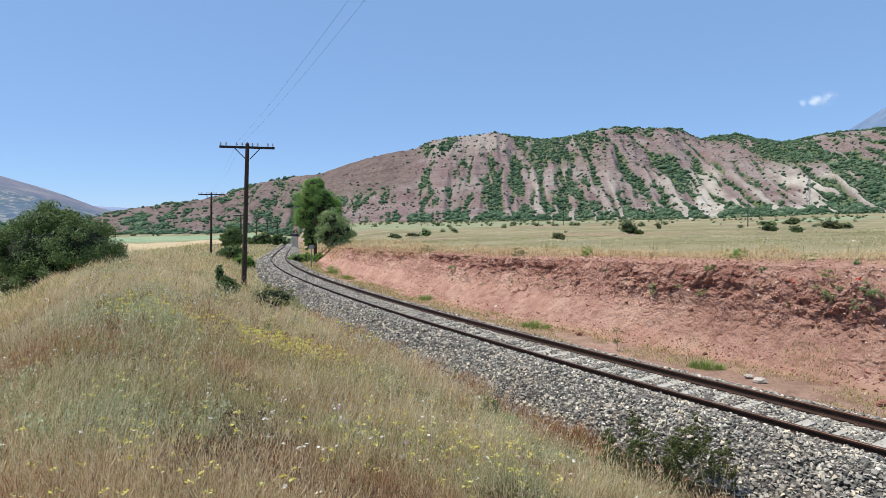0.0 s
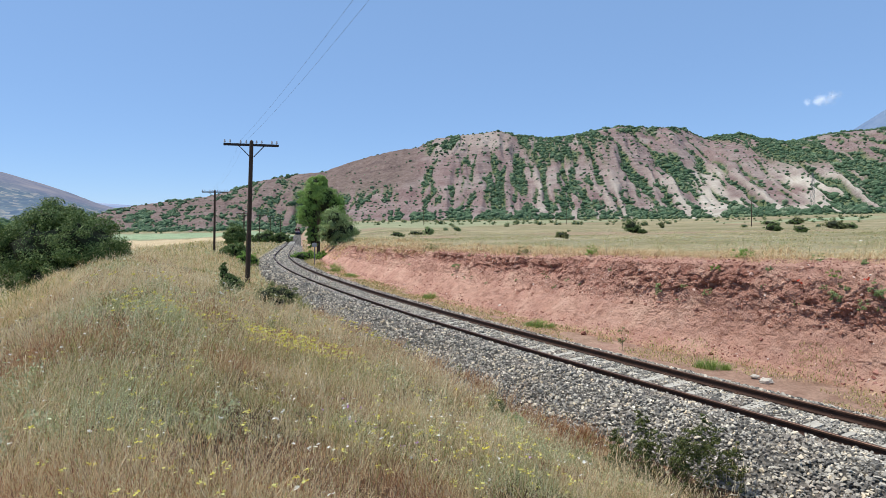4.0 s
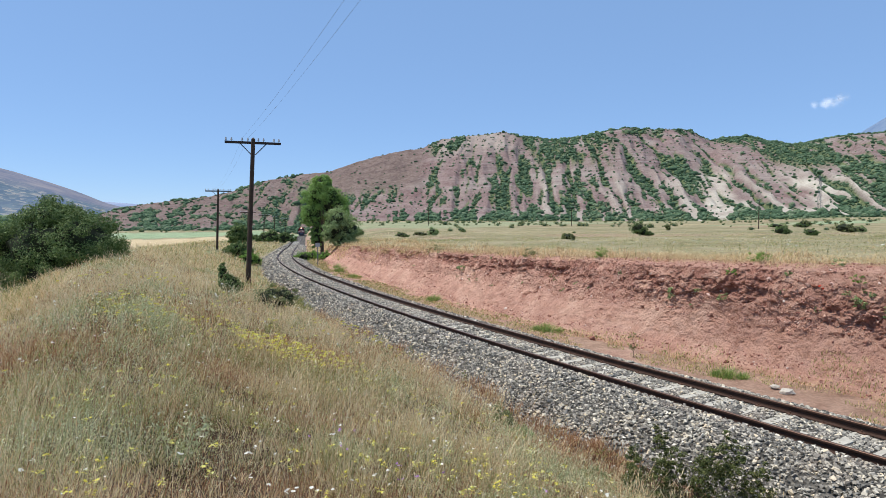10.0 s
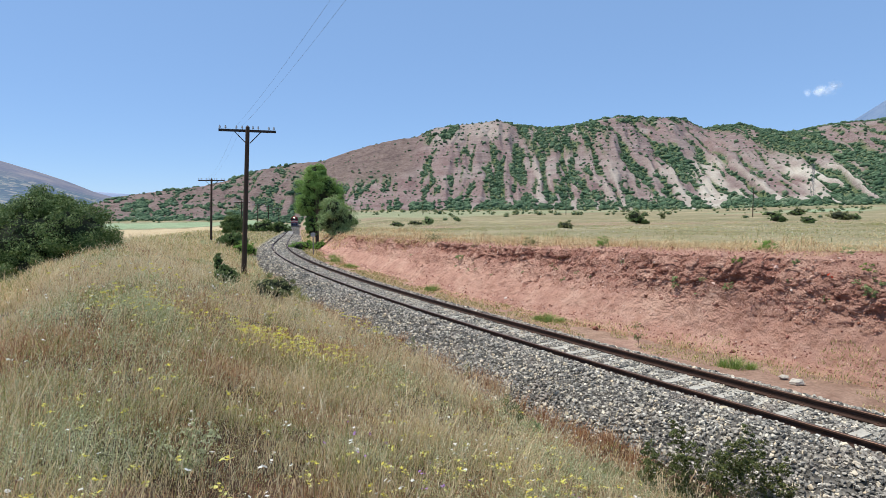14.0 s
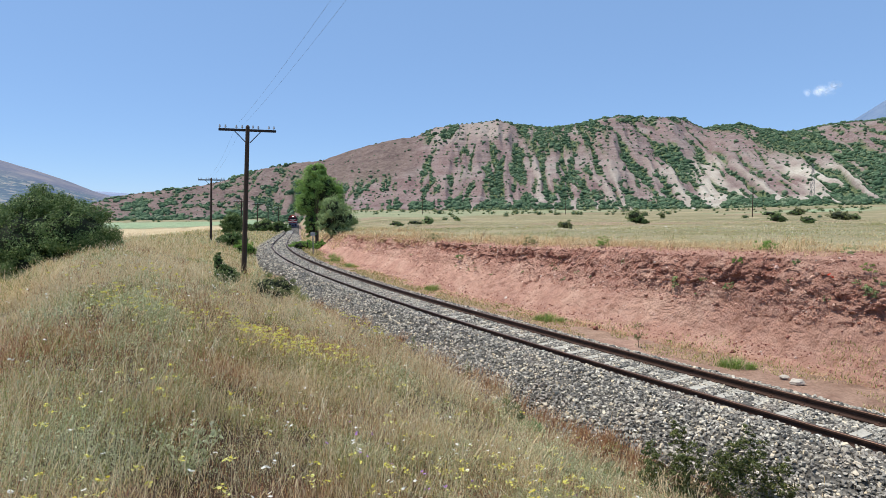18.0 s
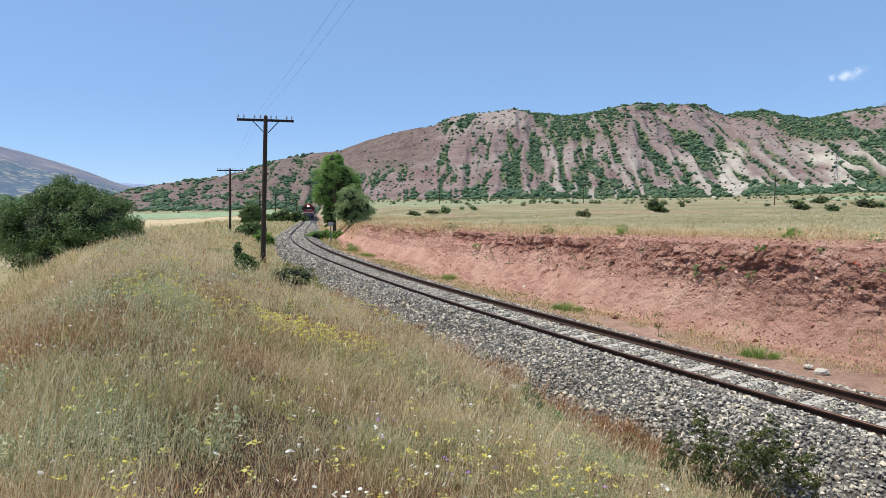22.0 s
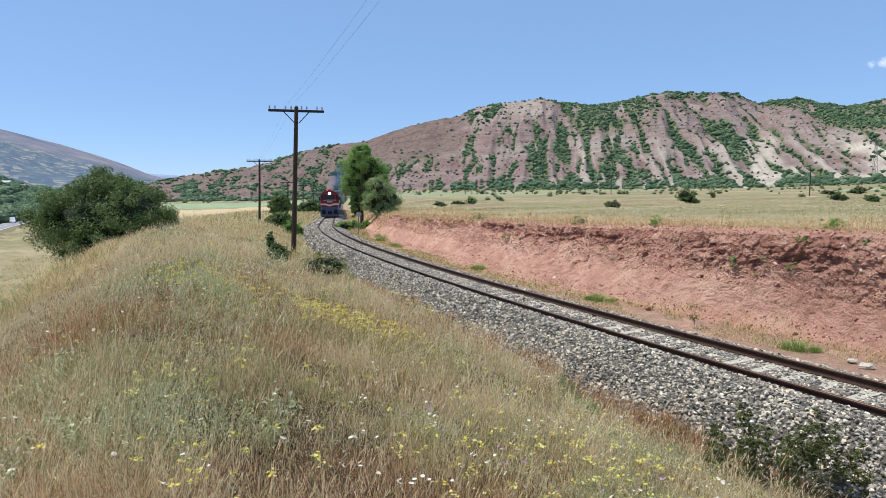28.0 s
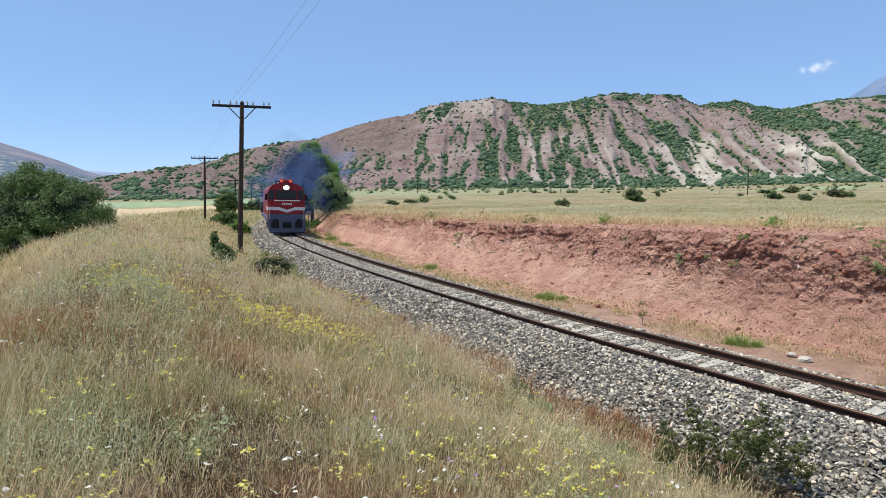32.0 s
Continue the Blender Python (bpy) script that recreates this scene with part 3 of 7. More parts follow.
    c = deg - (21.5 + 15 * (1 - k))
    right = smoothstep(0.0, 1.5, c) * smoothstep(0.46, 0.62, k) * smoothstep(-0.15, 0.15, fleck + 0.5 * W1(q * 0.9, k * 3, 2) + np.interp(deg, (22, 30, 33, 34, 37), (0.4, 0.34, 0.1, -0.12, -0.1)))
    summit = smoothstep(-2.2, -1, deg) * (1 - smoothstep(2.2, 3.4, deg)) * smoothstep(0.6, 0.7, k) * smoothstep(0.1, 0.25, W1(q * 0.9 + 8, k * 5, 3))
    left = (1 - smoothstep(-15, -12, deg)) * smoothstep(0.22, 0.4, W1(deg * 1.3, k * 11, 3) + 0.22 * smoothstep(0.86, 1.0, k) + 0.2 * (1 - smoothstep(0.02, 0.14, k)) - 0.02)
    veg = np.clip(np.maximum.reduce([veg, mantle, np.clip(brow, 0, 1), right, summit, left * 0.9]) * (1 - 0.96 * bald), 0, 1)
    rib = 1 - smoothstep(-0.35, 0.05, g)
    pale = 0.45 * rib * (1 - smoothstep(0.3, 0.55, k)) * smoothstep(4, 9, deg) + 0.3 * smoothstep(-2, 0, deg) * (1 - smoothstep(5, 7, deg)) * smoothstep(0.6, 0.75, k)
    pale = np.clip(pale + 0.85 * smoothstep(20, 24, deg) * (1 - smoothstep(31, 36, deg)) * (1 - smoothstep(0.35, 0.6, k)) * smoothstep(-0.2, 0.2, W4(q * 0.5, k * 4)), 0, 0.8)
    brown = np.clip(bald + 0.7 * (1 - smoothstep(-14, -9, deg)), 0, 1)
    return r, z, veg, pale, brown


def build_hills():
    deg = np.concatenate([np.arange(-60, -34, 0.4), np.arange(-34, 40, 0.14), np.arange(40, 60.1, 0.4)])
    k = np.linspace(-0.3, 1.4, 170)
    D, K = np.meshgrid(deg, k, indexing="ij")
    r, z, veg, pale, brown = hill_fields(D, K)
    a = np.radians(D)
    me = raw("hills", np.stack([r * np.sin(a), r * np.cos(a), z], -1).reshape(-1, 3), grid_faces(len(deg), len(k))[:, ::-1],
             {"veg": veg.ravel() * 0.8, "pale": pale.ravel(), "brown": brown.ravel()})
    return tagged(hold("hills", me, HILL, smooth=True), "red and pale eroded hills with gullies and green scrub", "hill", kind="structure")


def build_mountain(name, mat, far, span, tops, label):
    """A far ridge: azimuths of its two ends and slopes of its skyline at even steps between."""
    deg = np.linspace(*span, 90)
    k = np.linspace(0, 1.2, 40)
    D, K = np.meshgrid(deg, k, indexing="ij")
    top = np.interp(D, np.linspace(*span, len(tops)), tops) * far
    r = far * (0.62 + 0.38 * K)
    z = -20 + (top + 20) * np.where(K < 1, K ** 0.9, 1 - (K - 1)) + 0.035 * far * W2(D * 0.35, K * 4, 5) * np.clip(top / far, 0, 0.12) * 6 * K * (1.05 - np.minimum(K, 1.0))
    a = np.radians(D)
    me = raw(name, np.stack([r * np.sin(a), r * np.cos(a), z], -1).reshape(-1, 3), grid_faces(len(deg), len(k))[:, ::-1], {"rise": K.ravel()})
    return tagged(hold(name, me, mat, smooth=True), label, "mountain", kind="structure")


build_ground()
build_bank()
BALLAST = build_bed()
build_hills()
# three far ridges; the haze before them lies in their blue-grey colours
build_mountain("mountain_west", make_mountain("slope_painted_haze", srgb(98, 106, 124), srgb(118, 120, 132), srgb(144, 138, 140), True), 3200, (-64, -26),
               (.16, .157, .153, .148, .143, .138, .133, .128, .122, .115, .106, .0975, .089, .0795, .070, .0585, .0455, .030, .020, .01), "mountain slope far away, haze painted in grey violet")
build_mountain("mountain_low", make_mountain("ridge_painted_haze", srgb(128, 140, 164), srgb(140, 150, 172), srgb(150, 158, 178)), 4000, (-38, -22),
               (.034, .035, .035, .033, .031, .0285, .025, .019, .01), "low ridge on the horizon, haze painted in blue")
build_mountain("mountain_east", make_mountain("peak_painted_haze", srgb(92, 112, 140), srgb(106, 124, 148), srgb(122, 136, 156)), 3600, (33, 60),
               (.112, .146, .172, .178, .182, .178, .172, .165, .155, .15), "mountain peak behind the hills, haze painted in blue")


# ---- the railway ----
RAIL = plain("rusty_rail", srgb(68, 49, 40), 0.7, 0.25, 0.35, 5.0)
HEAD = plain("worn_rail_head", srgb(120, 92, 74), 0.42, 0.6, 0.25, 8.0)
CONCRETE = plain("weathered_concrete", srgb(180, 173, 158), 0.9, 0.0, 0.3, 5.0)
CLIP = plain("rusty_clip", srgb(96, 70, 56), 0.75, 0.3, 0.3, 20.0)


def build_track():
    track = tagged(new("railway_track"), "single curved track on pale concrete sleepers", "railway track", kind="structure")
    s = np.concatenate([np.arange(-34, 70, 0.5), np.arange(70, 700, 4.0)])
    foot = ((-.066, -.165), (-.066, -.152), (-.016, -.138), (-.010, -.128), (-.010, -.042), (-.035, -.034), (-.035, -.004), (.035, -.004), (.035, -.034), (.010, -.042), (.010, -.128), (.016, -.138), (.066, -.152), (.066, -.165))
    top = ((-.035, -.004), (-.030, 0.0), (.030, 0.0), (.035, -.004))
    for u in (-0.752, 0.752):
        x, y, z = on_line(s, u)
        z = z + 0.012 * np.sign(-u) * (1 - smoothstep(45, 75, s))
        rail = sweep("rail", np.c_[x, y, z], foot, RAIL, track, label="rust-brown steel rail")
        sweep("rail_head", np.c_[x, y, z + 0.001], top, HEAD, rail, closed=False, label="worn brown running surface")
    bm = bmesh.new()
    # a concrete sleeper: deeper under the rails, waisted between them
    pr = ((-1.25, .11, .13), (-1.0, .14, .15), (-.5, .14, .165), (-.28, .12, .15), (.28, .12, .15), (.5, .14, .165), (1.0, .14, .15), (1.25, .11, .13))
    rings = []
    for across, half, tall in pr:
        rings.append([bm.verts.new((across, y, z)) for y, z in ((-half - .02, -.2), (-half + .02, tall - .165), (half - .02, tall - .165), (half + .02, -.2))])
    for a, b in zip(rings, rings[1:]):
        for i in range(4):
            bm.faces.new((a[i], a[(i + 1) % 4], b[(i + 1) % 4], b[i]))
    bm.faces.new(rings[0][::-1])
    bm.faces.new(rings[-1])
    bmesh.ops.recalc_face_normals(bm, faces=bm.faces)
    me = bpy.data.meshes.new("sleeper")
    bm.to_mesh(me)
    bm.free()
    me.materials.append(CONCRETE)
    bm = bmesh.new()
    for side in (-1, 1):
        box(bm, 0.05, 0.13, 0.03, side * 0.095, 0, -0.168, 0.008)
        rod(bm, (side * 0.09, 0, -0.15), (side * 0.09, 0, -0.105), 0.018, 0.014, 6)
    clip = bpy.data.meshes.new("rail_clip")
    bm.to_mesh(clip)
    bm.free()
    clip.materials.append(CLIP)
    rnd = random.Random(5)
    for i in range(300):
        a = -30 + i * 0.62
        x, y, z = on_line(a)
        h = math.degrees(np.interp(a, LS, LH))
        ob = new("sleeper", me)
        ob.parent = track
        ob.matrix_local = pose(x, y, z - 0.165 - rnd.uniform(0, 0.02), 0, 0, h + rnd.uniform(-1.2, 1.2))
        if a < 40:
            for u in (-0.752, 0.752):
                c = new("rail_clip", clip)
                c.parent = ob
                c.matrix_local = pose(u, 0, 0.165)
    return track


TRACK = build_track()


def stone_shapes(count, seed):
    """Angular crushed stones of about unit size: hulls of a few random corners."""
    rnd = np.random.RandomState(seed)
    shapes = []
    for i in range(count):
        bm = bmesh.new()
        d = rnd.normal(size=(9, 3))
        d /= np.linalg.norm(d, axis=1)[:, None]
        for p in d * rnd.uniform(0.5, 0.6, (9, 1)) * (rnd.uniform(0.95, 1.25), rnd.uniform(0.8, 1.0), rnd.uniform(0.6, 0.9)):
            bm.verts.new(p)
        made = bmesh.ops.convex_hull(bm, input=list(bm.verts))
        bmesh.ops.delete(bm, geom=[v for v in bm.verts if not v.link_faces], context="VERTS")
        bmesh.ops.triangulate(bm, faces=list(bm.faces))
        bmesh.ops.recalc_face_normals(bm, faces=list(bm.faces))
        bm.verts.index_update()
        shapes.append((np.array([v.co[:] for v in bm.verts]), np.array([[v.index for v in f.verts] for f in bm.faces])))
        bm.free()
    return shapes


def scatter(shapes, place, size, turn, tilt, rnd):
    """Copies of the shapes at the places, as one set of arrays."""
    which = rnd.randint(len(shapes), size=len(place))
    cos, fs, base = [], [], 0
    for w, (co, f) in enumerate(shapes):
        idx = np.nonzero(which == w)[0]
        if not len(idx):
            continue
        a, b = turn[idx], tilt[idx]
        c = co[None] * size[idx, None, None]
        cb, sb = np.cos(b)[:, None], np.sin(b)[:, None]
        y, z = c[..., 1] * cb - c[..., 2] * sb, c[..., 1] * sb + c[..., 2] * cb
        ca, sa = np.cos(a)[:, None], np.sin(a)[:, None]
        x, y = c[..., 0] * ca - y * sa, c[..., 0] * sa + y * ca
        out = np.stack([x, y, z], -1) + place[idx, None]
        cos.append(out.reshape(-1, 3))
        fs.append((f[None] + (base + np.arange(len(idx)) * len(co))[:, None, None]).reshape(-1, f.shape[1]))
        base += len(idx) * len(co)
    return np.concatenate(cos), np.concatenate(fs)


def build_stones():
    rnd = np.random.RandomState(8)
    shapes = stone_shapes(10, 4)

    def spots(s0, s1, per, lo, hi, u0=-4.05, u1=2.45):
        n = int((s1 - s0) * (u1 - u0) * per)
        s, u = rnd.uniform(s0, s1, n), rnd.uniform(u0, u1, n)
        reach = 2.6 + 0.75 * (1 - smoothstep(0, 9, s)) + 0.25 * W1(s * 0.9, s * 0)
        keep = (rnd.rand(n) > smoothstep(0, 0.8, -u - reach) * 0.75) & (-u < reach + 0.75)
        s, u = s[keep], u[keep]
        size = rnd.uniform(lo, hi, len(s)) * rnd.choice([0.75, 1, 1, 1.25], len(s))
        x, y, zt = on_line(s, u)
        z = zt + bed_profile(u) + size * rnd.uniform(-0.05, 0.55, len(s))
        # none on the rails, few on the sleepers
        clear = (np.abs(np.abs(u) - 0.752) > 0.08 + 0.3 * size) & ~((np.abs(((s + 30) / 0.62 + 0.5) % 1 - 0.5) < 0.25) & (np.abs(u) < 0.72) & (rnd.rand(len(s)) < 0.93 - 0.5 * smoothstep(0.25, 0.6, np.abs(u + 0.1)) - 0.25 * smoothstep(8, 26, s)))
        z = np.where(np.abs(u) < 0.75, np.minimum(z, zt - 0.185), np.where(np.abs(u) < 1.3, np.minimum(z, zt - np.where(u < 0, 0.085, 0.12)), z))
        return np.c_[x, y, z][clear], size[clear]

    sets = [spots(-7, 9, 480, 0.045, 0.085), spots(9, 28, 270, 0.055, 0.1), spots(28, 62, 85, 0.08, 0.14), spots(62, 120, 26, 0.14, 0.24), spots(-9, 10, 420, 0.04, 0.075, -0.7, 0.7), spots(10, 30, 260, 0.045, 0.085, -0.7, 0.7), spots(-9, 12, 260, 0.04, 0.08, 0.8, 2.4)]
    place, size = np.concatenate([a for a, _ in sets]), np.concatenate([b for _, b in sets])
    s, u = off_line(place[:, 0], place[:, 1])
    # the stones beside the near rail lie singly
    single = np.nonzero((s > -4.5) & (s < 1.5) & (u < -0.95) & (u > -2.3) & (size > 0.07))[0][:300]
    rest = np.ones(len(place), bool)
    rest[single] = False
    p = place[rest]
    co, f = scatter(shapes, p, size[rest], rnd.uniform(0, 6.3, len(p)), rnd.normal(0, 0.9, len(p)), rnd)
    ob = hold("ballast_stones", raw("ballast_stones", co, f), STONE, BALLAST, "grey angular crushed stones")
    tagged(ob, kind="stuff")
    meshes = []
    for co, f in shapes:
        me = raw("ballast_stone", co, f)
        me.polygons.foreach_set("use_smooth", np.zeros(len(f), bool))
        me.materials.append(STONE_ONE)
        meshes.append(me)
    for i in single:
        o = new("ballast_stone", meshes[rnd.randint(len(meshes))])
        o.parent = BALLAST
        o.matrix_local = pose(*place[i], rnd.uniform(-25, 25), 0, rnd.uniform(0, 360)) @ Matrix.Scale(size[i], 4)


build_stones()


# ---- rocks and clods in the cutting ----
def build_rubble():
    rnd = np.random.RandomState(31)
    shapes = stone_shapes(6, 9)
    n = 20000
    s = -8 + 66 * rnd.rand(n) ** 1.3
    v = np.where(rnd.rand(n) < 0.62, np.minimum(0.93, 0.45 + 0.55 * rnd.rand(n) ** 0.8), np.where(rnd.rand(n) < 0.7, rnd.uniform(0.02, 0.2, n), rnd.uniform(0.15, 0.7, n)))
    u, z = bank_shape(s, v)
    du, dz, _ = bank_relief(s, v)
    x, y, zt = on_line(s, u + du)
    z = z + dz
    size = rnd.gamma(1.4, 0.016, n) + 0.017
    k = Mat("pale_red_rubble", 0.95, 0, 0.1)
    k.color(k.ramp(k.island(), (0, srgb(116, 74, 64)), (0.45, srgb(160, 114, 100)), (0.85, srgb(192, 150, 134)), (1, srgb(222, 204, 190)))).bump(k.noise(40, 4), 0.01)
    co, f = scatter(shapes, np.c_[x, y, z + zt + size * 0.1], size, rnd.uniform(0, 6.3, n), rnd.normal(0, 0.6, n), rnd)
    # clods of the bank's own earth on its broken upper half
    n = 15000
    s2 = -8 + 50 * rnd.rand(n) ** 1.5
    v2 = np.clip(0.44 + 0.46 * rnd.rand(n), 0, 0.92) - 0.06 * (s2 < 6)
    u2, z2 = bank_shape(s2, v2)
    du2, dz2, _ = bank_relief(s2, v2)
    x2, y2, zt2 = on_line(s2, u2 + du2 - 0.01)
    size2 = rnd.gamma(1.3, 0.018, n) + 0.013
    keep = W1(s2 * 1.6, v2 * 9, 3) > -0.12
    place2 = np.c_[x2, y2, z2 + dz2 + zt2][keep]
    co2, f2 = scatter(shapes, place2, size2[keep], rnd.uniform(0, 6.3, len(place2)), rnd.normal(0, 0.7, len(place2)), rnd)
    e = Mat("red_clods", 0.97, 0, 0.05)
    e.color(e.ramp(e.island(), (0, srgb(142, 98, 82)), (0.5, srgb(182, 138, 118)), (1, srgb(214, 178, 156)))).bump(e.noise(45, 5), 0.02)
    tagged(hold("clods", raw("clods", co2, f2), e.m), "crumbling red earth clods on the upper cutting", "clods", kind="stuff")
    tagged(hold("rubble", raw("rubble", co, f), k.m), "loose pale red stones lying on the cutting", "stones", kind="stuff")


build_rubble()


def boulder(x, y, z, size, seed, mat, label):
    bm = bmesh.new()
    bmesh.ops.create_icosphere(bm, subdivisions=3, radius=0.5)
    for v in bm.verts:
        p = v.co * 2.2 + Vector((seed * 3.1, 0, 0))
        v.co *= 1 + 0.34 * noise.noise(p) + 0.16 * noise.noise(p * 2.7) + 0.07 * noise.noise(p * 7)
        v.co = Vector((v.co.x * 1.3 * size, v.co.y * 0.9 * size, v.co.z * 0.66 * size))
    root = tagged(part("boulder", bm, mat), label, "stone")
    root.matrix_basis = pose(x, y, z, 0, 0, seed * 40)


PALE_STONE = plain("pale_limestone", srgb(192, 182, 166), 0.9, 0, 0.2, 6.0)
RED_STONE = plain("red_sandstone", srgb(150, 104, 86), 0.9, 0, 0.25, 6.0)
boulder(*on_line(2.9, 2.85)[:2], -0.36, 0.22, 13, PALE_STONE, "pale limestone block beside the track")
boulder(*on_line(3.3, 3.0)[:2], -0.36, 0.16, 4, PALE_STONE, "pale limestone block beside the track")
boulder(*on_line(0.4, 3.2)[:2], -0.36, 0.22, 5, RED_STONE, "red stone fallen from the cutting")
boulder(*on_line(10.0, 3.5)[:2], -0.36, 0.2, 6, RED_STONE, "red stone fallen from the cutting")


# ---- telegraph line ----
TAR = plain("tarred_timber", srgb(70, 56, 46), 0.85, 0, 0.35, 3.0)
ARM = plain("dark_arm", srgb(58, 50, 46), 0.7, 0.2, 0.3, 5.0)
PORCELAIN = plain("grey_porcelain", srgb(176, 178, 180), 0.35, 0, 0.1, 20.0)
WIRE = plain("grey_wire", srgb(120, 122, 128), 0.5, 0.6, 0.1, 3.0)
PIN_AT = (-1.28, -1.02, -0.52, -0.25, 0.25, 0.50, 1.0, 1.24)


def telegraph_pole(tall, lean):
    """The shaft leans aside by that many metres at its top; the arm stays level."""
    root = tagged(new("telegraph_pole"), "dark tarred wooden telegraph pole with one crossarm and eight insulators", "telegraph pole", "poles of the telegraph line")
    bm = bmesh.new()
    rod(bm, (-0.03, 0, -0.6), (lean, 0, tall), 0.13, 0.095, 12)
    rod(bm, (lean, 0, tall), (lean, 0, tall + 0.08), 0.095, 0.03, 12)
    part("shaft", bm, TAR, root)
    arm = tall - 0.22
    bm = bmesh.new()
    box(bm, 2.68, 0.10, 0.12, lean, 0.14, arm, 0.01)
    part("crossarm", bm, ARM, root)
    for side in (-1, 1):
        bm = bmesh.new()
        rod(bm, (lean + side * 0.62, 0.16, arm + 0.02), (lean + side * 0.09, 0.13, arm - 0.54), 0.022, 0.022, 6)
        part("brace", bm, ARM, root)
    for x in PIN_AT:
        bm = bmesh.new()
        rod(bm, (lean + x, 0.14, arm + 0.1), (lean + x, 0.14, arm + 0.2), 0.014, 0.014, 6)
        rod(bm, (lean + x, 0.14, arm + 0.17), (lean + x, 0.14, arm + 0.23), 0.055, 0.045, 8)
        rod(bm, (lean + x, 0.14, arm + 0.23), (lean + x, 0.14, arm + 0.30), 0.04, 0.03, 8)
        part("insulator", bm, PORCELAIN, root)
    return root


# plan, height of the top, lean, turn
POLES = ((9.0, -12.0, 8.5, 0.0, 30), (-9.85, 29.4, 7.67, 0.36, 20), (-24.7, 63.6, 7.05, 0.22, 16), (-35.2, 104.4, 5.4, 0.15, 14), (-45.1, 145.4, 5.4, 0.15, 12), (-52.0, 178, 5.35, 0.1, 12), (-61.0, 222, 4.9, 0.1, 12))
pin_mats = []
for x, y, top, lean, turn in POLES:
    m = pose(x, y, float(height(x, y)) - 0.05, 0, 0, turn)
    up = top - m.translation.z
    telegraph_pole(up, lean).matrix_basis = m
    pin_mats.append(m @ Matrix.Translation((lean, 0.14, up + 0.06)))


def wires():
    """Two wires sag from pole to pole."""
    for a, b in zip(pin_mats, pin_mats[1:]):
        for k in (2, 3):
            p, q = (m @ Vector((PIN_AT[k], 0, 0)) for m in (a, b))
            cu = bpy.data.curves.new("wire", "CURVE")
            cu.dimensions, cu.bevel_depth, cu.bevel_resolution = "3D", 0.0025, 1
            sp = cu.splines.new("POLY")
            sp.points.add(24)
            for i in range(25):
                f = i / 24
                c = p.lerp(q, f)
                sp.points[i].co = (c.x, c.y, c.z - 0.55 * 4 * f * (1 - f), 1)
            cu.materials.append(WIRE)
            tagged(new("wire", cu), "thin grey telegraph wire between two poles", "wire", "wires of the telegraph line")


wires()


def plain_pole(x, y, tall, label):
    root = tagged(new("power_pole"), label, "power pole", "poles across the fields")
    bm = bmesh.new()
    rod(bm, (0, 0, -0.5), (0, 0, tall), 0.14, 0.09, 8)
    part("shaft", bm, TAR, root)
    bm = bmesh.new()
    box(bm, 1.5, 0.1, 0.1, 0, 0, tall - 0.5)
    part("crossarm", bm, ARM, root)
    for k in (-0.65, 0.0, 0.65):
        bm = bmesh.new()
        rod(bm, (k, 0, tall - 0.4), (k, 0, tall - 0.22 + (0.3 if k == 0 else 0)), 0.05, 0.04, 6)
        part("insulator", bm, PORCELAIN, root)
    root.matrix_basis = pose(x, y, float(height(x, y)), 0, 0, 70)


for x, y, tall in ((86.5, 168, 8.2), (52.0, 255, 8.0), (-9.0, 262, 8.0)):
    plain_pole(x, y, tall, "thin dark wooden power pole in the field")


def pylon(x, y, tall):
    root = tagged(new("pylon"), "slender grey lattice power pylon at the foot of the hills", "pylon")
    steel = plain("galvanised_steel", srgb(120, 122, 124), 0.6, 0.5, 0.2, 2.0)
    bm = bmesh.new()
    legs = [(-1, -1), (1, -1), (1, 1), (-1, 1)]

    def corner(i, f):
        w = 1.3 * (1 - f) + 0.3 * f
        return (legs[i % 4][0] * w, legs[i % 4][1] * w, tall * f)

    for i in range(4):
        rod(bm, corner(i, 0), corner(i, 1), 0.10, 0.07, 4)
        for k in range(9):
            rod(bm, corner(i, k / 9), corner(i + 1, (k + 1) / 9), 0.05, 0.05, 3)
    part("lattice", bm, steel, root)
    for h in (0.78, 0.88, 0.97):
        bm = bmesh.new()
        rod(bm, (-2.6, 0, tall * h), (2.6, 0, tall * h), 0.10, 0.10, 4)
        part("crossarm", bm, steel, root)
    root.matrix_basis = pose(x, y, float(height(x, y)) - 0.3, 0, 0, 30)


pylon(238, 388, 27)


def line_sign():
    """The small white board on a post beside the line."""
    root = tagged(new("trackside_sign"), "small white trackside board on a thin grey post", "sign")
    bm = bmesh.new()
    rod(bm, (0, 0, -0.3), (0, 0, 2.1), 0.045, 0.045, 8)
    part("post", bm, WIRE, root)
    bm = bmesh.new()
    box(bm, 0.42, 0.03, 0.34, 0, -0.06, 1.7, 0.005)
    part("board", bm, plain("white_board", srgb(164, 164, 160), 0.6, 0, 0.15), root, "dirty white board")
    x, y, z = on_line(49.5, 2.6)
    root.matrix_basis = pose(x, y, float(height(x, y)), 0, 0, 10)


line_sign()


# ---- the road in the valley, and what stands on it ----
def road_path(f, side):
    """Middle of the road for f from 0 to 1, bending to the left as it goes away."""
    x = -90 - 113 * f - 75 * np.minimum(f, 0) ** 2 + 60 * np.maximum(f - 0.6, 0) ** 2 + side * 0.8
    y = 90 + 142 * f + side * 0.6
    return x, y


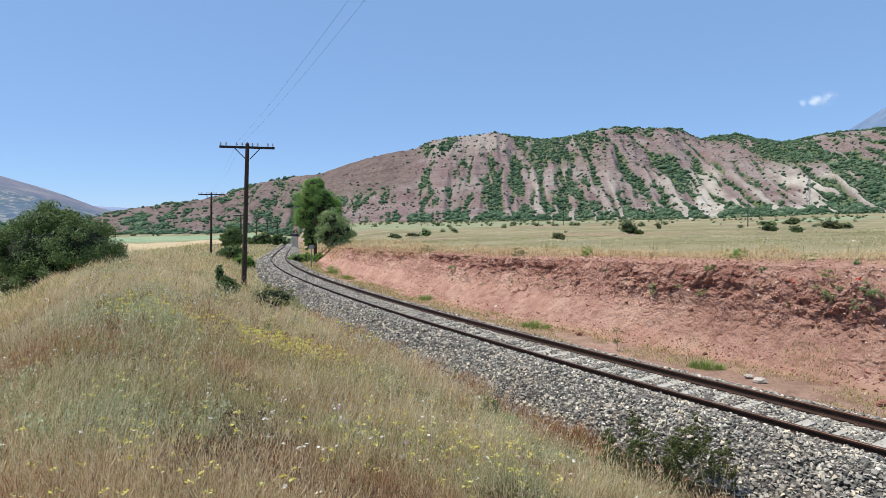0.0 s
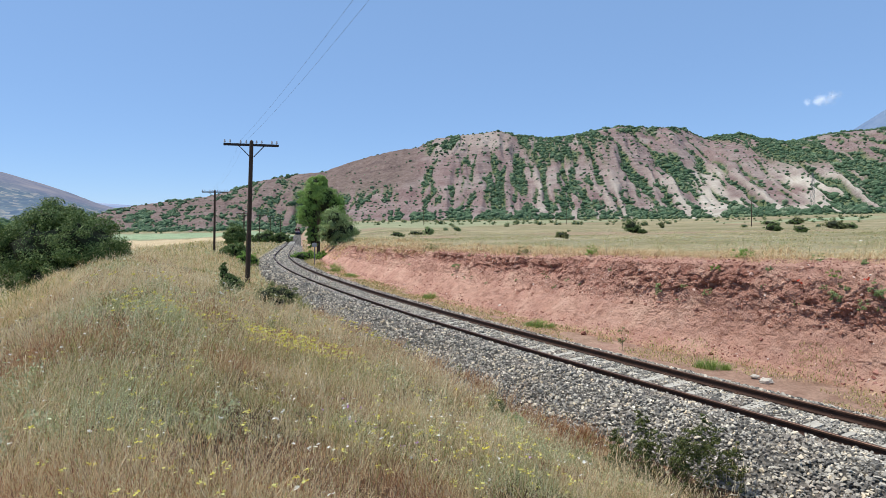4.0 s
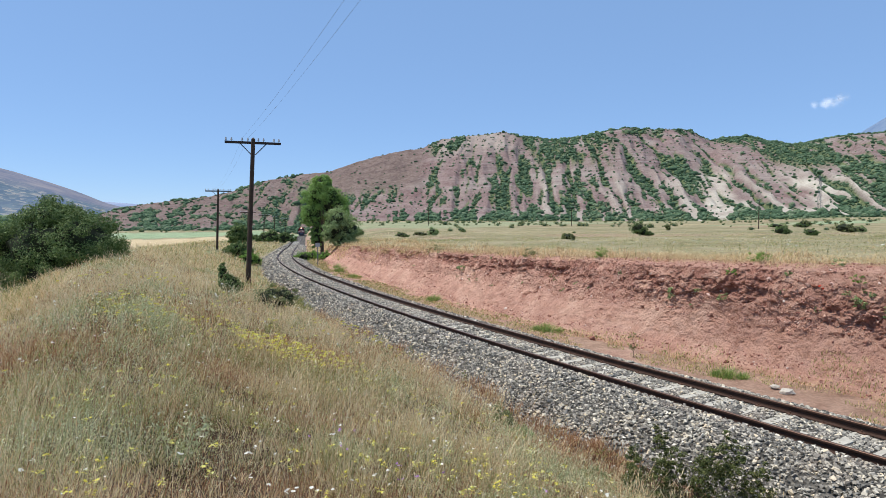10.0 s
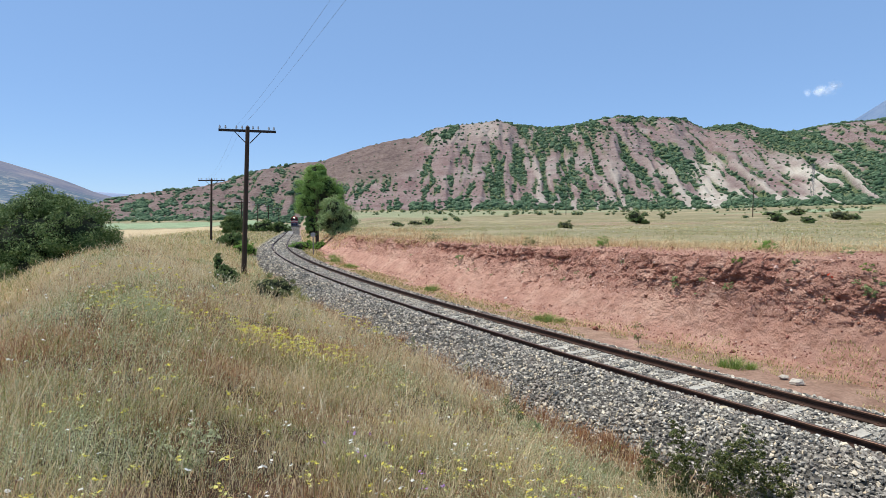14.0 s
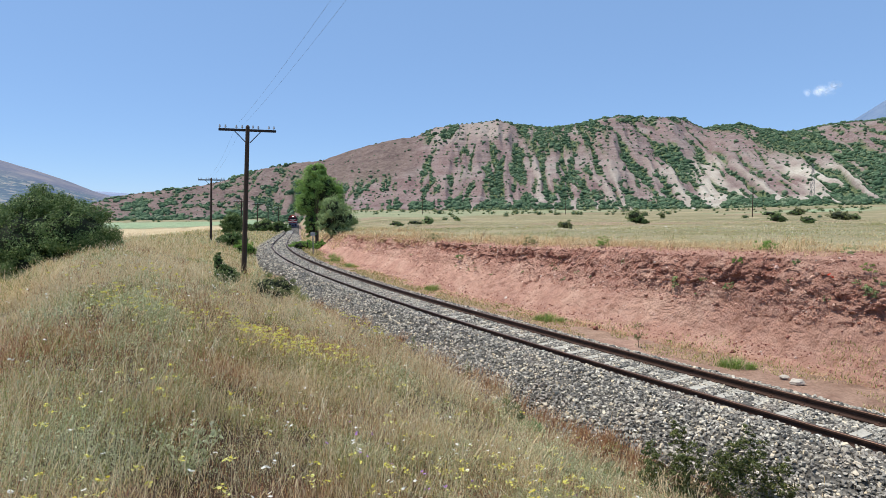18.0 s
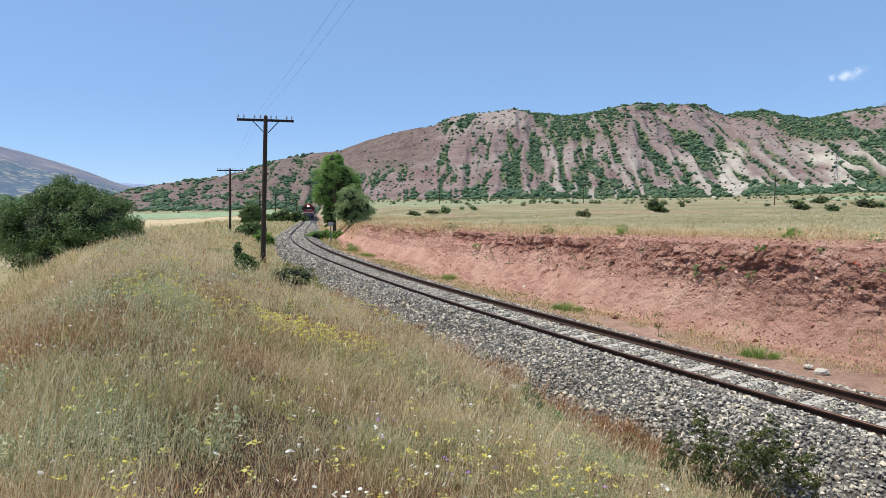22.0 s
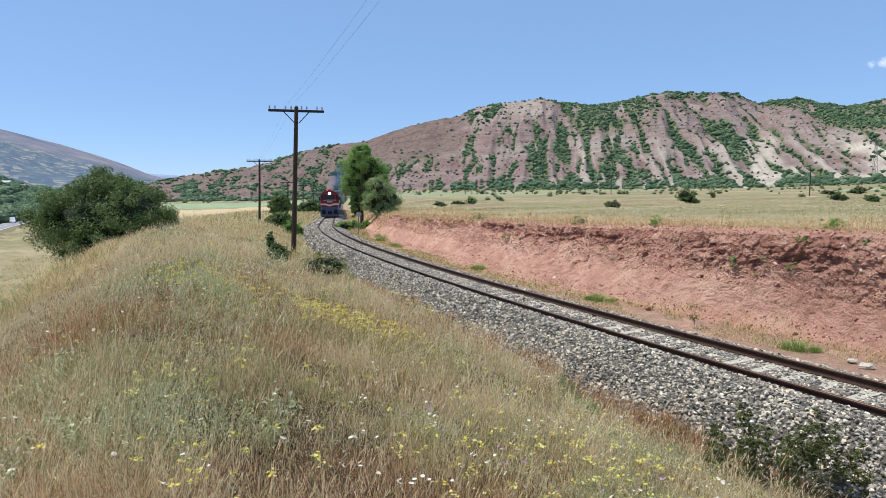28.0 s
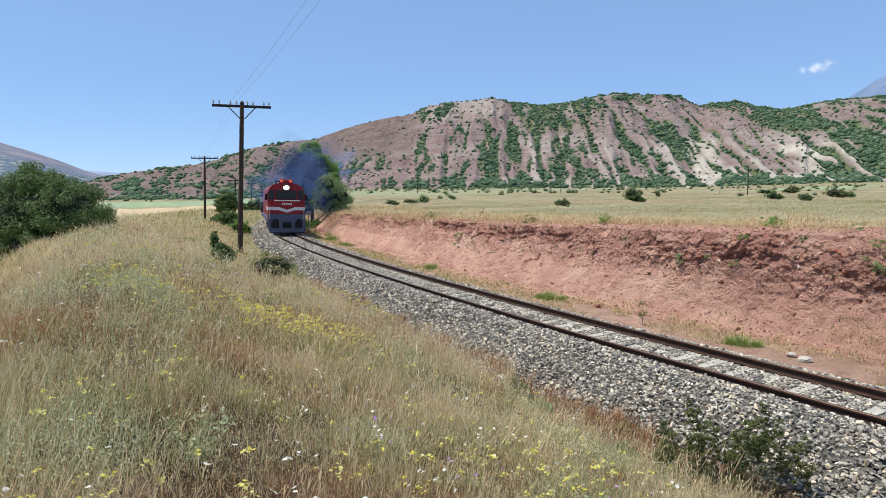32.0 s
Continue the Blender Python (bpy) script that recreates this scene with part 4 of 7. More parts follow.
def build_road():
    k = Mat("asphalt", 0.9, 0, 0.2)
    k.color(k.ramp(k.noise(1.5, 6), (0.3, srgb(128, 127, 130)), (0.7, srgb(152, 150, 152)))).bump(k.noise(30, 3), 0.01)
    paint = plain("road_paint", srgb(226, 226, 222), 0.7, 0, 0.15, 2.0)
    f = np.linspace(-0.7, 1.5, 120)
    x, y = road_path(f, 0)
    z = height(x, y)
    z = np.convolve(np.pad(z, 6, "edge"), np.ones(13) / 13, "valid") + 0.45
    path = np.c_[x, y, z]
    root = tagged(new("road"), "grey asphalt road with white edge lines and a broken middle line", "road", kind="structure")
    sweep("asphalt", path, ((-4.35, -0.12), (-4.3, 0), (4.3, 0), (4.35, -0.12)), k.m, root, closed=False)
    soil = plain("verge_soil", srgb(126, 116, 82), 0.95, 0, 0.45, 0.35)
    for side in (-1, 1):
        edge = ((side * 14.0, -3.6), (side * 6.6, -0.5), (side * 4.33, -0.05))
        sweep("verge", path, edge if side < 0 else edge[::-1], soil, root, closed=False, label="dry grassy verge")
    for u in (-3.9, 3.9):
        sweep("edge_line", path + (0, 0, 0.012), ((u - 0.13, 0), (u + 0.13, 0)), paint, root, closed=False)
    fine = np.linspace(-0.65, 1.45, 700)
    for i in range(0, 690, 16):
        seg = np.c_[np.interp(fine[i:i + 7], f, x), np.interp(fine[i:i + 7], f, y), np.interp(fine[i:i + 7], f, z) + 0.012]
        sweep("dash", seg, ((-0.1, 0), (0.1, 0)), paint, root, closed=False)
    return lambda q, side: (float(np.interp(q, f, x)) + side * 0.8, float(np.interp(q, f, y)) + side * 0.6, float(np.interp(q, f, z)))


ROAD_AT = build_road()
GLASS = plain("dark_glass", srgb(34, 40, 46), 0.12, 0, 0.05)
TYRE = plain("tyre_rubber", srgb(34, 33, 32), 0.9, 0, 0.2)
CHROME = plain("grey_rim", srgb(150, 152, 156), 0.35, 0.8, 0.1)


def car(paint, label, long=4.3, tall=1.55, van=False):
    root = tagged(new("car"), label, "car")
    bm = bmesh.new()
    roof = ((-1.95, .85), (-1.5, tall), (0.9, tall), (1.75, .95)) if van else ((-1.7, .9), (-1.25, tall), (0.35, tall), (1.05, .92))
    side = [(-long / 2, .35), (-long / 2, .85)] + list(roof) + [(long / 2, .78), (long / 2, .35)]
    rows = [[bm.verts.new((x * (0.86 if z > 1.2 else 1), y, z)) for y, z in side] for x in (-0.88, 0.88)]
    for i in range(len(side)):
        j = (i + 1) % len(side)
        bm.faces.new((rows[0][i], rows[0][j], rows[1][j], rows[1][i]))
    bm.faces.new(rows[0][::-1])
    bm.faces.new(rows[1])
    bmesh.ops.recalc_face_normals(bm, faces=bm.faces)
    bmesh.ops.bevel(bm, geom=list(bm.edges), offset=0.05, segments=2, affect="EDGES")
    part("body", bm, paint, root, smooth=False)
    for x in (-0.83, 0.83):
        bm = bmesh.new()
        box(bm, 0.06, 1.5, 0.42, x, -0.4, 1.0, 0.02)
        part("side_window", bm, GLASS, root)
        for y in (-1.3, 1.35):
            bm = bmesh.new()
            rod(bm, (x - 0.1, y, 0.33), (x + 0.1, y, 0.33), 0.33, 0.33, 16)
            wheel = part("wheel", bm, TYRE, root)
            bm = bmesh.new()
            rod(bm, (x * 1.13 - 0.02, y, 0.33), (x * 1.13 + 0.02, y, 0.33), 0.2, 0.2, 12)
            part("rim", bm, CHROME, wheel)
    for y in (roof[-1][0] - 0.33, roof[0][0] + 0.2):
        bm = bmesh.new()
        box(bm, 1.35, 0.08, 0.46, 0, y, 0.98, 0.02, m=None)
        part("windscreen" if y > 0 else "rear_window", bm, GLASS, root)
    for x in (-0.62, 0.62):
        bm = bmesh.new()
        box(bm, 0.3, 0.06, 0.14, x, long / 2, 0.62, 0.02)
        part("headlight", bm, CHROME, root)
        bm = bmesh.new()
        box(bm, 0.2, 0.06, 0.16, x, -long / 2, 0.66, 0.02)
        part("tail_light", bm, plain("red_lens", srgb(150, 30, 26), 0.3), root)
    return root


x, y, z = ROAD_AT(0.05, 5.0)
car(plain("silver_paint", srgb(176, 186, 194), 0.3, 0.4, 0.05), "silver car parked on the verge of the road").matrix_basis = pose(x, y, z - 0.24, 0, 6, 37)
x, y, z = ROAD_AT(1.05, -1.9)
car(plain("white_paint", srgb(226, 228, 230), 0.35, 0, 0.05), "white van on the road", 5.2, 2.4, True).matrix_basis = pose(x, y, z, 0, 0, 225)


def house(x, y, w, d, h, turn, wall, roof):
    root = tagged(new("house"), "small village house with a tiled roof among trees", "house", "village houses")
    bm = bmesh.new()
    box(bm, w, d, h + 3, 0, 0, -3)
    part("wall", bm, wall, root)
    bm = bmesh.new()
    e = 0.5
    v = [bm.verts.new(p) for p in ((-w / 2 - e, -d / 2 - e, h), (w / 2 + e, -d / 2 - e, h), (w / 2 + e, d / 2 + e, h), (-w / 2 - e, d / 2 + e, h), (-w / 2 - e, 0, h + d * 0.3), (w / 2 + e, 0, h + d * 0.3))]
    for f in ((0, 1, 5, 4), (2, 3, 4, 5), (0, 4, 3), (1, 2, 5), (3, 2, 1, 0)):
        bm.faces.new([v[i] for i in f])
    part("roof", bm, roof, root)
    for k in range(3):
        bm = bmesh.new()
        box(bm, w * 0.13, 0.08, h * 0.4, (k - 1) * w * 0.3, -d / 2 - 0.04, h * 0.35)
        part("window", bm, GLASS, root)
    root.matrix_basis = pose(x, y, float(height(x, y)) + 1.0, 0, 0, turn)


HOUSE_WALL = plain("house_plaster", srgb(160, 156, 150), 0.85, 0, 0.15, 0.5)
TILE = plain("roof_tile", srgb(138, 112, 100), 0.85, 0, 0.25, 0.6)
TIN = plain("tin_roof", srgb(168, 172, 176), 0.6, 0.1, 0.1, 0.5)
rnd = random.Random(12)
for i in range(26):
    a, r = radians(rnd.uniform(-47, -38)), rnd.uniform(640, 1150)
    house(r * math.sin(a), r * math.cos(a), rnd.uniform(7, 13), rnd.uniform(7, 9), rnd.uniform(3, 5.5), rnd.uniform(-30, 60), HOUSE_WALL, rnd.choice((TILE, TILE, TIN)))


# ---- trees and bushes ----
BARK = plain("grey_bark", srgb(92, 80, 68), 0.95, 0, 0.35, 6.0)
LEAF_POPLAR = leaves_material("poplar_leaves", srgb(94, 126, 60), srgb(134, 166, 84), srgb(172, 196, 116), 0.38)
LEAF_GREY = leaves_material("willow_leaves", srgb(106, 124, 78), srgb(142, 162, 104), srgb(184, 196, 138))
LEAF_DARK = leaves_material("hedge_leaves", srgb(54, 74, 37), srgb(92, 115, 60), srgb(150, 163, 102), 0.24)
LEAF_THORN = leaves_material("thorn_leaves", srgb(56, 66, 34), srgb(84, 94, 48), srgb(138, 132, 74), 0.24)
LEAF_BRIGHT = leaves_material("weed_leaves", srgb(88, 122, 50), srgb(122, 158, 68), srgb(160, 186, 96))
LEAF_OLIVE = leaves_material("olive_leaves", srgb(92, 100, 60), srgb(122, 128, 80), srgb(150, 152, 104))
LEAF_VALLEY = leaves_material("valley_leaves", srgb(82, 102, 78), srgb(112, 130, 102), srgb(154, 166, 138), 0.2)
# dark green of the added solids that paint shade inside the crowns
CORE = plain("dark_crown_filler", srgb(44, 50, 30), 0.95, 0, 0.4, 2.0)


def leaf_arrays(centre, normal, size, rnd, slim=0.55):
    """Small folded leaves: a diamond of two triangles each."""
    n = len(centre)
    nn = normal + rnd.normal(0, 0.55, (n, 3))
    nn /= np.linalg.norm(nn, axis=1)[:, None] + 1e-9
    a = np.cross(nn, rnd.normal(size=(n, 3)))
    a /= np.linalg.norm(a, axis=1)[:, None] + 1e-9
    b = np.cross(nn, a)
    s = size[:, None]
    co = np.stack([centre - a * s * 0.5, centre - b * s * 0.5 * slim + nn * s * 0.1, centre + a * s * 0.5, centre + b * s * 0.5 * slim + nn * s * 0.1], 1)
    i = np.arange(n)[:, None] * 4
    return co.reshape(-1, 3), np.concatenate([i + (0, 1, 2), i + (0, 2, 3)])


def crown(rnd, radii, lumps, per, leaf, low=-0.75, lump=0.33):
    """Leaves in many clumps over an uneven egg, centred on the origin. Returns arrays and the clump centres."""
    d = rnd.normal(size=(lumps * 3, 3))
    d /= np.linalg.norm(d, axis=1)[:, None]
    d = d[d[:, 2] > low][:lumps]
    reach = rnd.uniform(0.45, 1.0, (len(d), 1)) ** 0.6 * (1 + 0.16 * rnd.normal(size=(len(d), 1)))
    c = d * np.minimum(reach, 1.04) * np.asarray(radii)
    cos, fs, base = [], [], 0
    small = min(radii)
    for p, way in zip(c, d):
        n = int(per * rnd.uniform(0.6, 1.4))
        r = small * lump * rnd.uniform(0.6, 1.25)
        q = rnd.normal(size=(n, 3))
        q *= (rnd.rand(n, 1) ** 0.35) / np.linalg.norm(q, axis=1)[:, None]
        co, f = leaf_arrays(p + q * r * (1, 1, 0.75), q * 0.8 + way * 0.5 + (0, 0, 0.35), leaf * rnd.uniform(0.6, 1.4, n), rnd)
        cos.append(co)
        fs.append(f + base)
        base += len(co)
    return np.concatenate(cos), np.concatenate(fs), c


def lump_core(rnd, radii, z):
    """An added dark solid that closes a crown and stands for its inner shade."""
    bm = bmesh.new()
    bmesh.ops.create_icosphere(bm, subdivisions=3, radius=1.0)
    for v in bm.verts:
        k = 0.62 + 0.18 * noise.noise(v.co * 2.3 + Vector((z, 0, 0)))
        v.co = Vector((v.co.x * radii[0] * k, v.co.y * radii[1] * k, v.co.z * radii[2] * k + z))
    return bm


def tree(name, label, category, at, crowns, mat, trunk, leaf, lumps, per, seed, group="", core=True):
    """A trunk with limbs to its clumps, and a crown of several eggs: (dx, dy, z of middle, (rx, ry, rz))."""
    rnd = np.random.RandomState(seed)
    root = tagged(new(name), label, category, group)
    cos, fs, base, ends = [], [], 0, []
    for dx, dy, z, radii in crowns:
        co, f, c = crown(rnd, radii, lumps, per, leaf)
        cos.append(co + (dx, dy, z))
        fs.append(f + base)
        base += len(co)
        ends += [p + (dx, dy, z) for p in c[:: max(1, len(c) // 7)]]
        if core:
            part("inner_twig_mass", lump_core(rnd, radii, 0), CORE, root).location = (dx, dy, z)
    hold("crown", raw("crown", np.concatenate(cos), np.concatenate(fs)), mat, root)
    if trunk:
        bm = bmesh.new()
        low = min(z for _, _, z, _ in crowns)
        rod(bm, (0, 0, -0.3), (0.05, 0, low), trunk, trunk * 0.7, 10)
        part("trunk", bm, BARK, root)
        bm = bmesh.new()
        for e in ends:
            rod(bm, (0.03, 0, min(low, e[2] * 0.6)), e, trunk * 0.35, trunk * 0.08, 6)
        part("branching", bm, BARK, root)
    x, y = at[:2]
    root.matrix_basis = pose(x, y, float(height(x, y)) if len(at) < 3 else at[2])
    return root




tree("tree", "tall bright green poplar beside the line, dark trunks showing below", "tree", (-14.8, 70),
     ((-0.4, 0, 7.3, (1.7, 1.7, 2.0)), (0.9, 0.3, 6.9, (1.9, 1.7, 2.1)), (-0.9, 0, 5.2, (1.5, 1.6, 2.0)), (2.1, 0.3, 5.6, (1.5, 1.4, 1.8)), (-0.5, -0.3, 2.6, (0.7, 1.0, 1.9)), (0.1, 0, 8.9, (1.2, 1.1, 1.0)), (0.6, 0.8, 4.4, (1.3, 1.3, 1.6))), LEAF_POPLAR, 0.24, 0.15, 70, 95, 2)
tree("tree", "low grey-green willow with a dark hollow side, beside the cutting", "tree", (-11.5, 63),
     ((0, 0, 3.5, (1.3, 1.4, 1.5)), (1.0, 0, 2.6, (1.4, 1.3, 1.5)), (-0.7, 0, 2.3, (1.1, 1.2, 1.2)), (0.7, 0, 1.2, (1.5, 1.2, 1.1))), LEAF_GREY, 0.14, 0.13, 60, 70, 3)
tree("bush", "big rounded dark green bush behind the crest of the bank", "bush", (-18.4, 27.5, -0.6),
     ((-0.1, 0, 2.9, (2.9, 2.4, 2.1)), (1.5, -0.2, 3.2, (1.7, 1.8, 1.5)), (-1.9, 0.1, 2.9, (1.5, 1.7, 1.6)), (2.3, 0, 2.4, (1.1, 1.2, 1.0)), (-0.3, 0.4, 4.3, (1.6, 1.4, 0.95)), (0.6, -0.6, 1.7, (2.2, 1.7, 1.2))), LEAF_DARK, 0.16, 0.09, 84, 190, 4)
tree("bush", "round dark green tree beyond the second pole", "tree", (-29.6, 84, -0.2), ((0, 0, 2.2, (1.35, 1.4, 1.4)), (0.5, 0, 1.9, (1.1, 1.2, 1.2)), (-0.4, 0, 1.7, (1.1, 1.2, 1.2))), LEAF_DARK, 0.1, 0.16, 60, 90, 5)
tree("bush", "spreading green bush beside the line", "bush", (-20.4, 58, 0.1), ((0, 0, 0.7, (1.2, 1.0, 0.8)), (-0.7, 0, 0.5, (0.8, 0.8, 0.6)), (0.8, 0, 0.45, (0.7, 0.7, 0.55))), LEAF_DARK, 0, 0.14, 90, 75, 6)
tree("bush", "bright green weeds beside the ballast", "bush", (-18.0, 53.5), ((0, 0, 0.5, (0.7, 0.6, 0.8)), (0.5, 0.6, 0.4, (0.6, 0.6, 0.6))), LEAF_BRIGHT, 0, 0.12, 40, 50, 16)
tree("bush", "bright green undergrowth at the foot of the trees", "bush", (-14.6, 62.5), ((0, 0, 0.4, (1.6, 0.9, 0.6)), (1.6, -0.4, 0.4, (1.2, 0.8, 0.55))), LEAF_BRIGHT, 0, 0.13, 50, 55, 17)
tree("bush", "dark green hedge beyond the pole line", "bush", (-38.5, 128), ((0, 0, 1.3, (3.0, 1.5, 1.5)), (3.5, 0, 1.1, (2.5, 1.4, 1.2)), (-3, 0, 0.9, (2, 1.2, 1))), LEAF_DARK, 0, 0.3, 60, 50, 18)
tree("bush", "dark pointed shrub near the telegraph pole", "bush", (-8.2, 22.2), ((0, 0, 0.4, (0.42, 0.4, 0.42)), (-0.15, 0, 0.75, (0.16, 0.16, 0.45)), (0.25, 0, 0.35, (0.3, 0.3, 0.35))), LEAF_DARK, 0.04, 0.08, 34, 30, 7)
tree("bush", "grey-green shrub beside the ballast", "bush", (-5.95, 20.4), ((0, 0, 0.36, (0.75, 0.6, 0.5)), (0.4, 0, 0.4, (0.5, 0.5, 0.4))), LEAF_OLIVE, 0.03, 0.09, 30, 26, 8)
# the dark small-leaved bush at the ballast's edge
tree("bush", "dark small-leaved thorny bush at the edge of the ballast", "bush", (3.72, 8.35), ((-0.55, 0, 0.34, (0.4, 0.4, 0.36)), (0.45, 0.1, 0.4, (0.5, 0.45, 0.42)), (0.0, 0, 0.2, (0.85, 0.55, 0.26)), *((0.95 - 0.19 * i + 0.05 * (i % 3), 0.13 * ((i * 7) % 5 - 2), 0.5 + 0.1 * ((i * 5) % 4), (0.15, 0.15, 0.42 + 0.06 * (i % 3))) for i in range(11))), LEAF_THORN, 0.009, 0.032, 40, 34, 9, core=False)
WEEDS = []
for i, (s, u, w, h, mat, lab) in enumerate(((4.5, 2.95, 0.36, 0.24, LEAF_BRIGHT, "fresh green weed"), (12.0, 3.1, 0.5, 0.26, LEAF_BRIGHT, "fresh green weed"), (21.5, 3.3, 0.5, 0.3, LEAF_OLIVE, "olive green weed"),
                                         (41, 3.3, 0.7, 0.45, LEAF_BRIGHT, "fresh green weed"), (44.5, 3.9, 0.8, 0.6, LEAF_BRIGHT, "fresh green weed"), (36, 3.2, 0.5, 0.25, LEAF_BRIGHT, "fresh green weed"))):
    WEEDS.append((s, u, w, h, mat, lab))
for i, (s, v, w, h, mat) in enumerate(((5.8, 0.9, 0.42, 0.2, LEAF_BRIGHT), (8.0, 0.57, 0.2, 0.22, LEAF_GREY), (2.5, 0.62, 0.22, 0.18, LEAF_GREY), (1.4, 0.66, 0.2, 0.15, LEAF_GREY), (17.0, 0.86, 0.35, 0.25, LEAF_OLIVE), (12.5, 0.9, 0.25, 0.25, LEAF_BRIGHT), (27.0, 0.85, 0.5, 0.3, LEAF_OLIVE), (22.0, 0.6, 0.25, 0.18, LEAF_GREY))):
    u, z = bank_shape(np.array(s), np.array(v))
    x, y, zt = on_line(s, float(u))
    tree("weed", "tuft of weeds rooted in the red cutting", "weed", (x, y, float(z) + zt - 0.03), ((0, 0, h * 0.8, (w, w * 0.8, h)),), mat, 0, 0.03, 24, 50, 40 + i, "weeds in the cutting", core=False)
more = random.Random(19)
for i in range(30):
    s, v = more.uniform(-2, 30), more.uniform(0.45, 0.86)
    u, z = bank_shape(np.array(s), np.array(v))
    du, dz, _ = bank_relief(np.array(s), np.array(v))
    x, y, zt = on_line(s, float(u + du) - 0.02)
    z = z + dz
    w = more.uniform(0.06, 0.15)
    tree("weed", "small grey-green tuft rooted in the red cutting", "weed", (x, y, float(z) + zt - 0.02), ((0, 0, w * 0.8, (w, w * 0.8, w)),), (LEAF_GREY, LEAF_OLIVE, LEAF_GREY)[i % 3], 0, 0.03, 10, 14, 140 + i, "weeds in the cutting", core=False)
for i in range(18):
    s, v = more.uniform(-2.5, 6.5), more.uniform(0.56, 0.88)
    u, z = bank_shape(np.array(s), np.array(v))
    du, dz, _ = bank_relief(np.array(s), np.array(v))
    x, y, zt = on_line(s, float(u + du) - 0.02)
    w = more.uniform(0.07, 0.19)
    tree("weed", "blue-green leafy tuft on the broken upper cutting", "weed", (x, y, float(z + dz) + zt - 0.02), ((0, 0, w * 0.7, (w, w * 0.8, w * 0.9)),), (LEAF_GREY, LEAF_BRIGHT, LEAF_GREY)[i % 3], 0, 0.034, 14, 20, 240 + i, "weeds in the cutting", core=False)
# single bushes on the fields
rnd = random.Random(77)
FIELD = ((21.6, 68, 1.6, 1.9), (10.5, 52, 0.9, 0.7), (15.0, 76, 1.3, 0.6), (41, 74, 1.7, 1.2), (52, 79, 2.6, 1.6), (-3.0, 112, 1.6, 1.9), (-9.5, 120, 2.4, 1.1), (-6.0, 121, 2.6, 1.0), (3.5, 150, 1.2, 1.0), (30, 90, 1.3, 0.8),
         (62, 170, 1.2, 1.6), (95, 175, 5.0, 1.6), (104, 178, 4.0, 1.5), (112, 190, 3.2, 2.2), (75, 110, 2.0, 1.3), (34.5, 57, 1.1, 0.7), (-28, 150, 2.6, 1.8), (-34, 158, 2.2, 2.4), (-25, 165, 2.0, 2.0))
for i, (x, y, w, h) in enumerate(FIELD):
    tree("bush", "small dark green bush in the dry field", "bush", (x, y), ((0, 0, h * 0.5, (w * 0.56, w * 0.55, h * 0.5)), (w * 0.35, 0, h * 0.35, (w * 0.4, w * 0.4, h * 0.35))), (LEAF_DARK, LEAF_OLIVE, LEAF_GREY)[i % 3], 0, 0.06 + y * 0.0009, 26, 44, 60 + i, "bushes in the fields")
# weeds that stand up alone from the ballast
for i, (x, y, h) in enumerate(((-0.92, 17.1, 0.85), (0.6, 15.2, 0.4), (5.6, 17.2, 0.8))):
    tree("weed", "thin upright weed growing out of the ballast", "weed", (x, y), ((0, 0, h * 0.55, (0.13, 0.13, h * 0.5)),), LEAF_OLIVE, 0.008, 0.04, 14, 14, 90 + i, "weeds beside the line", core=False)


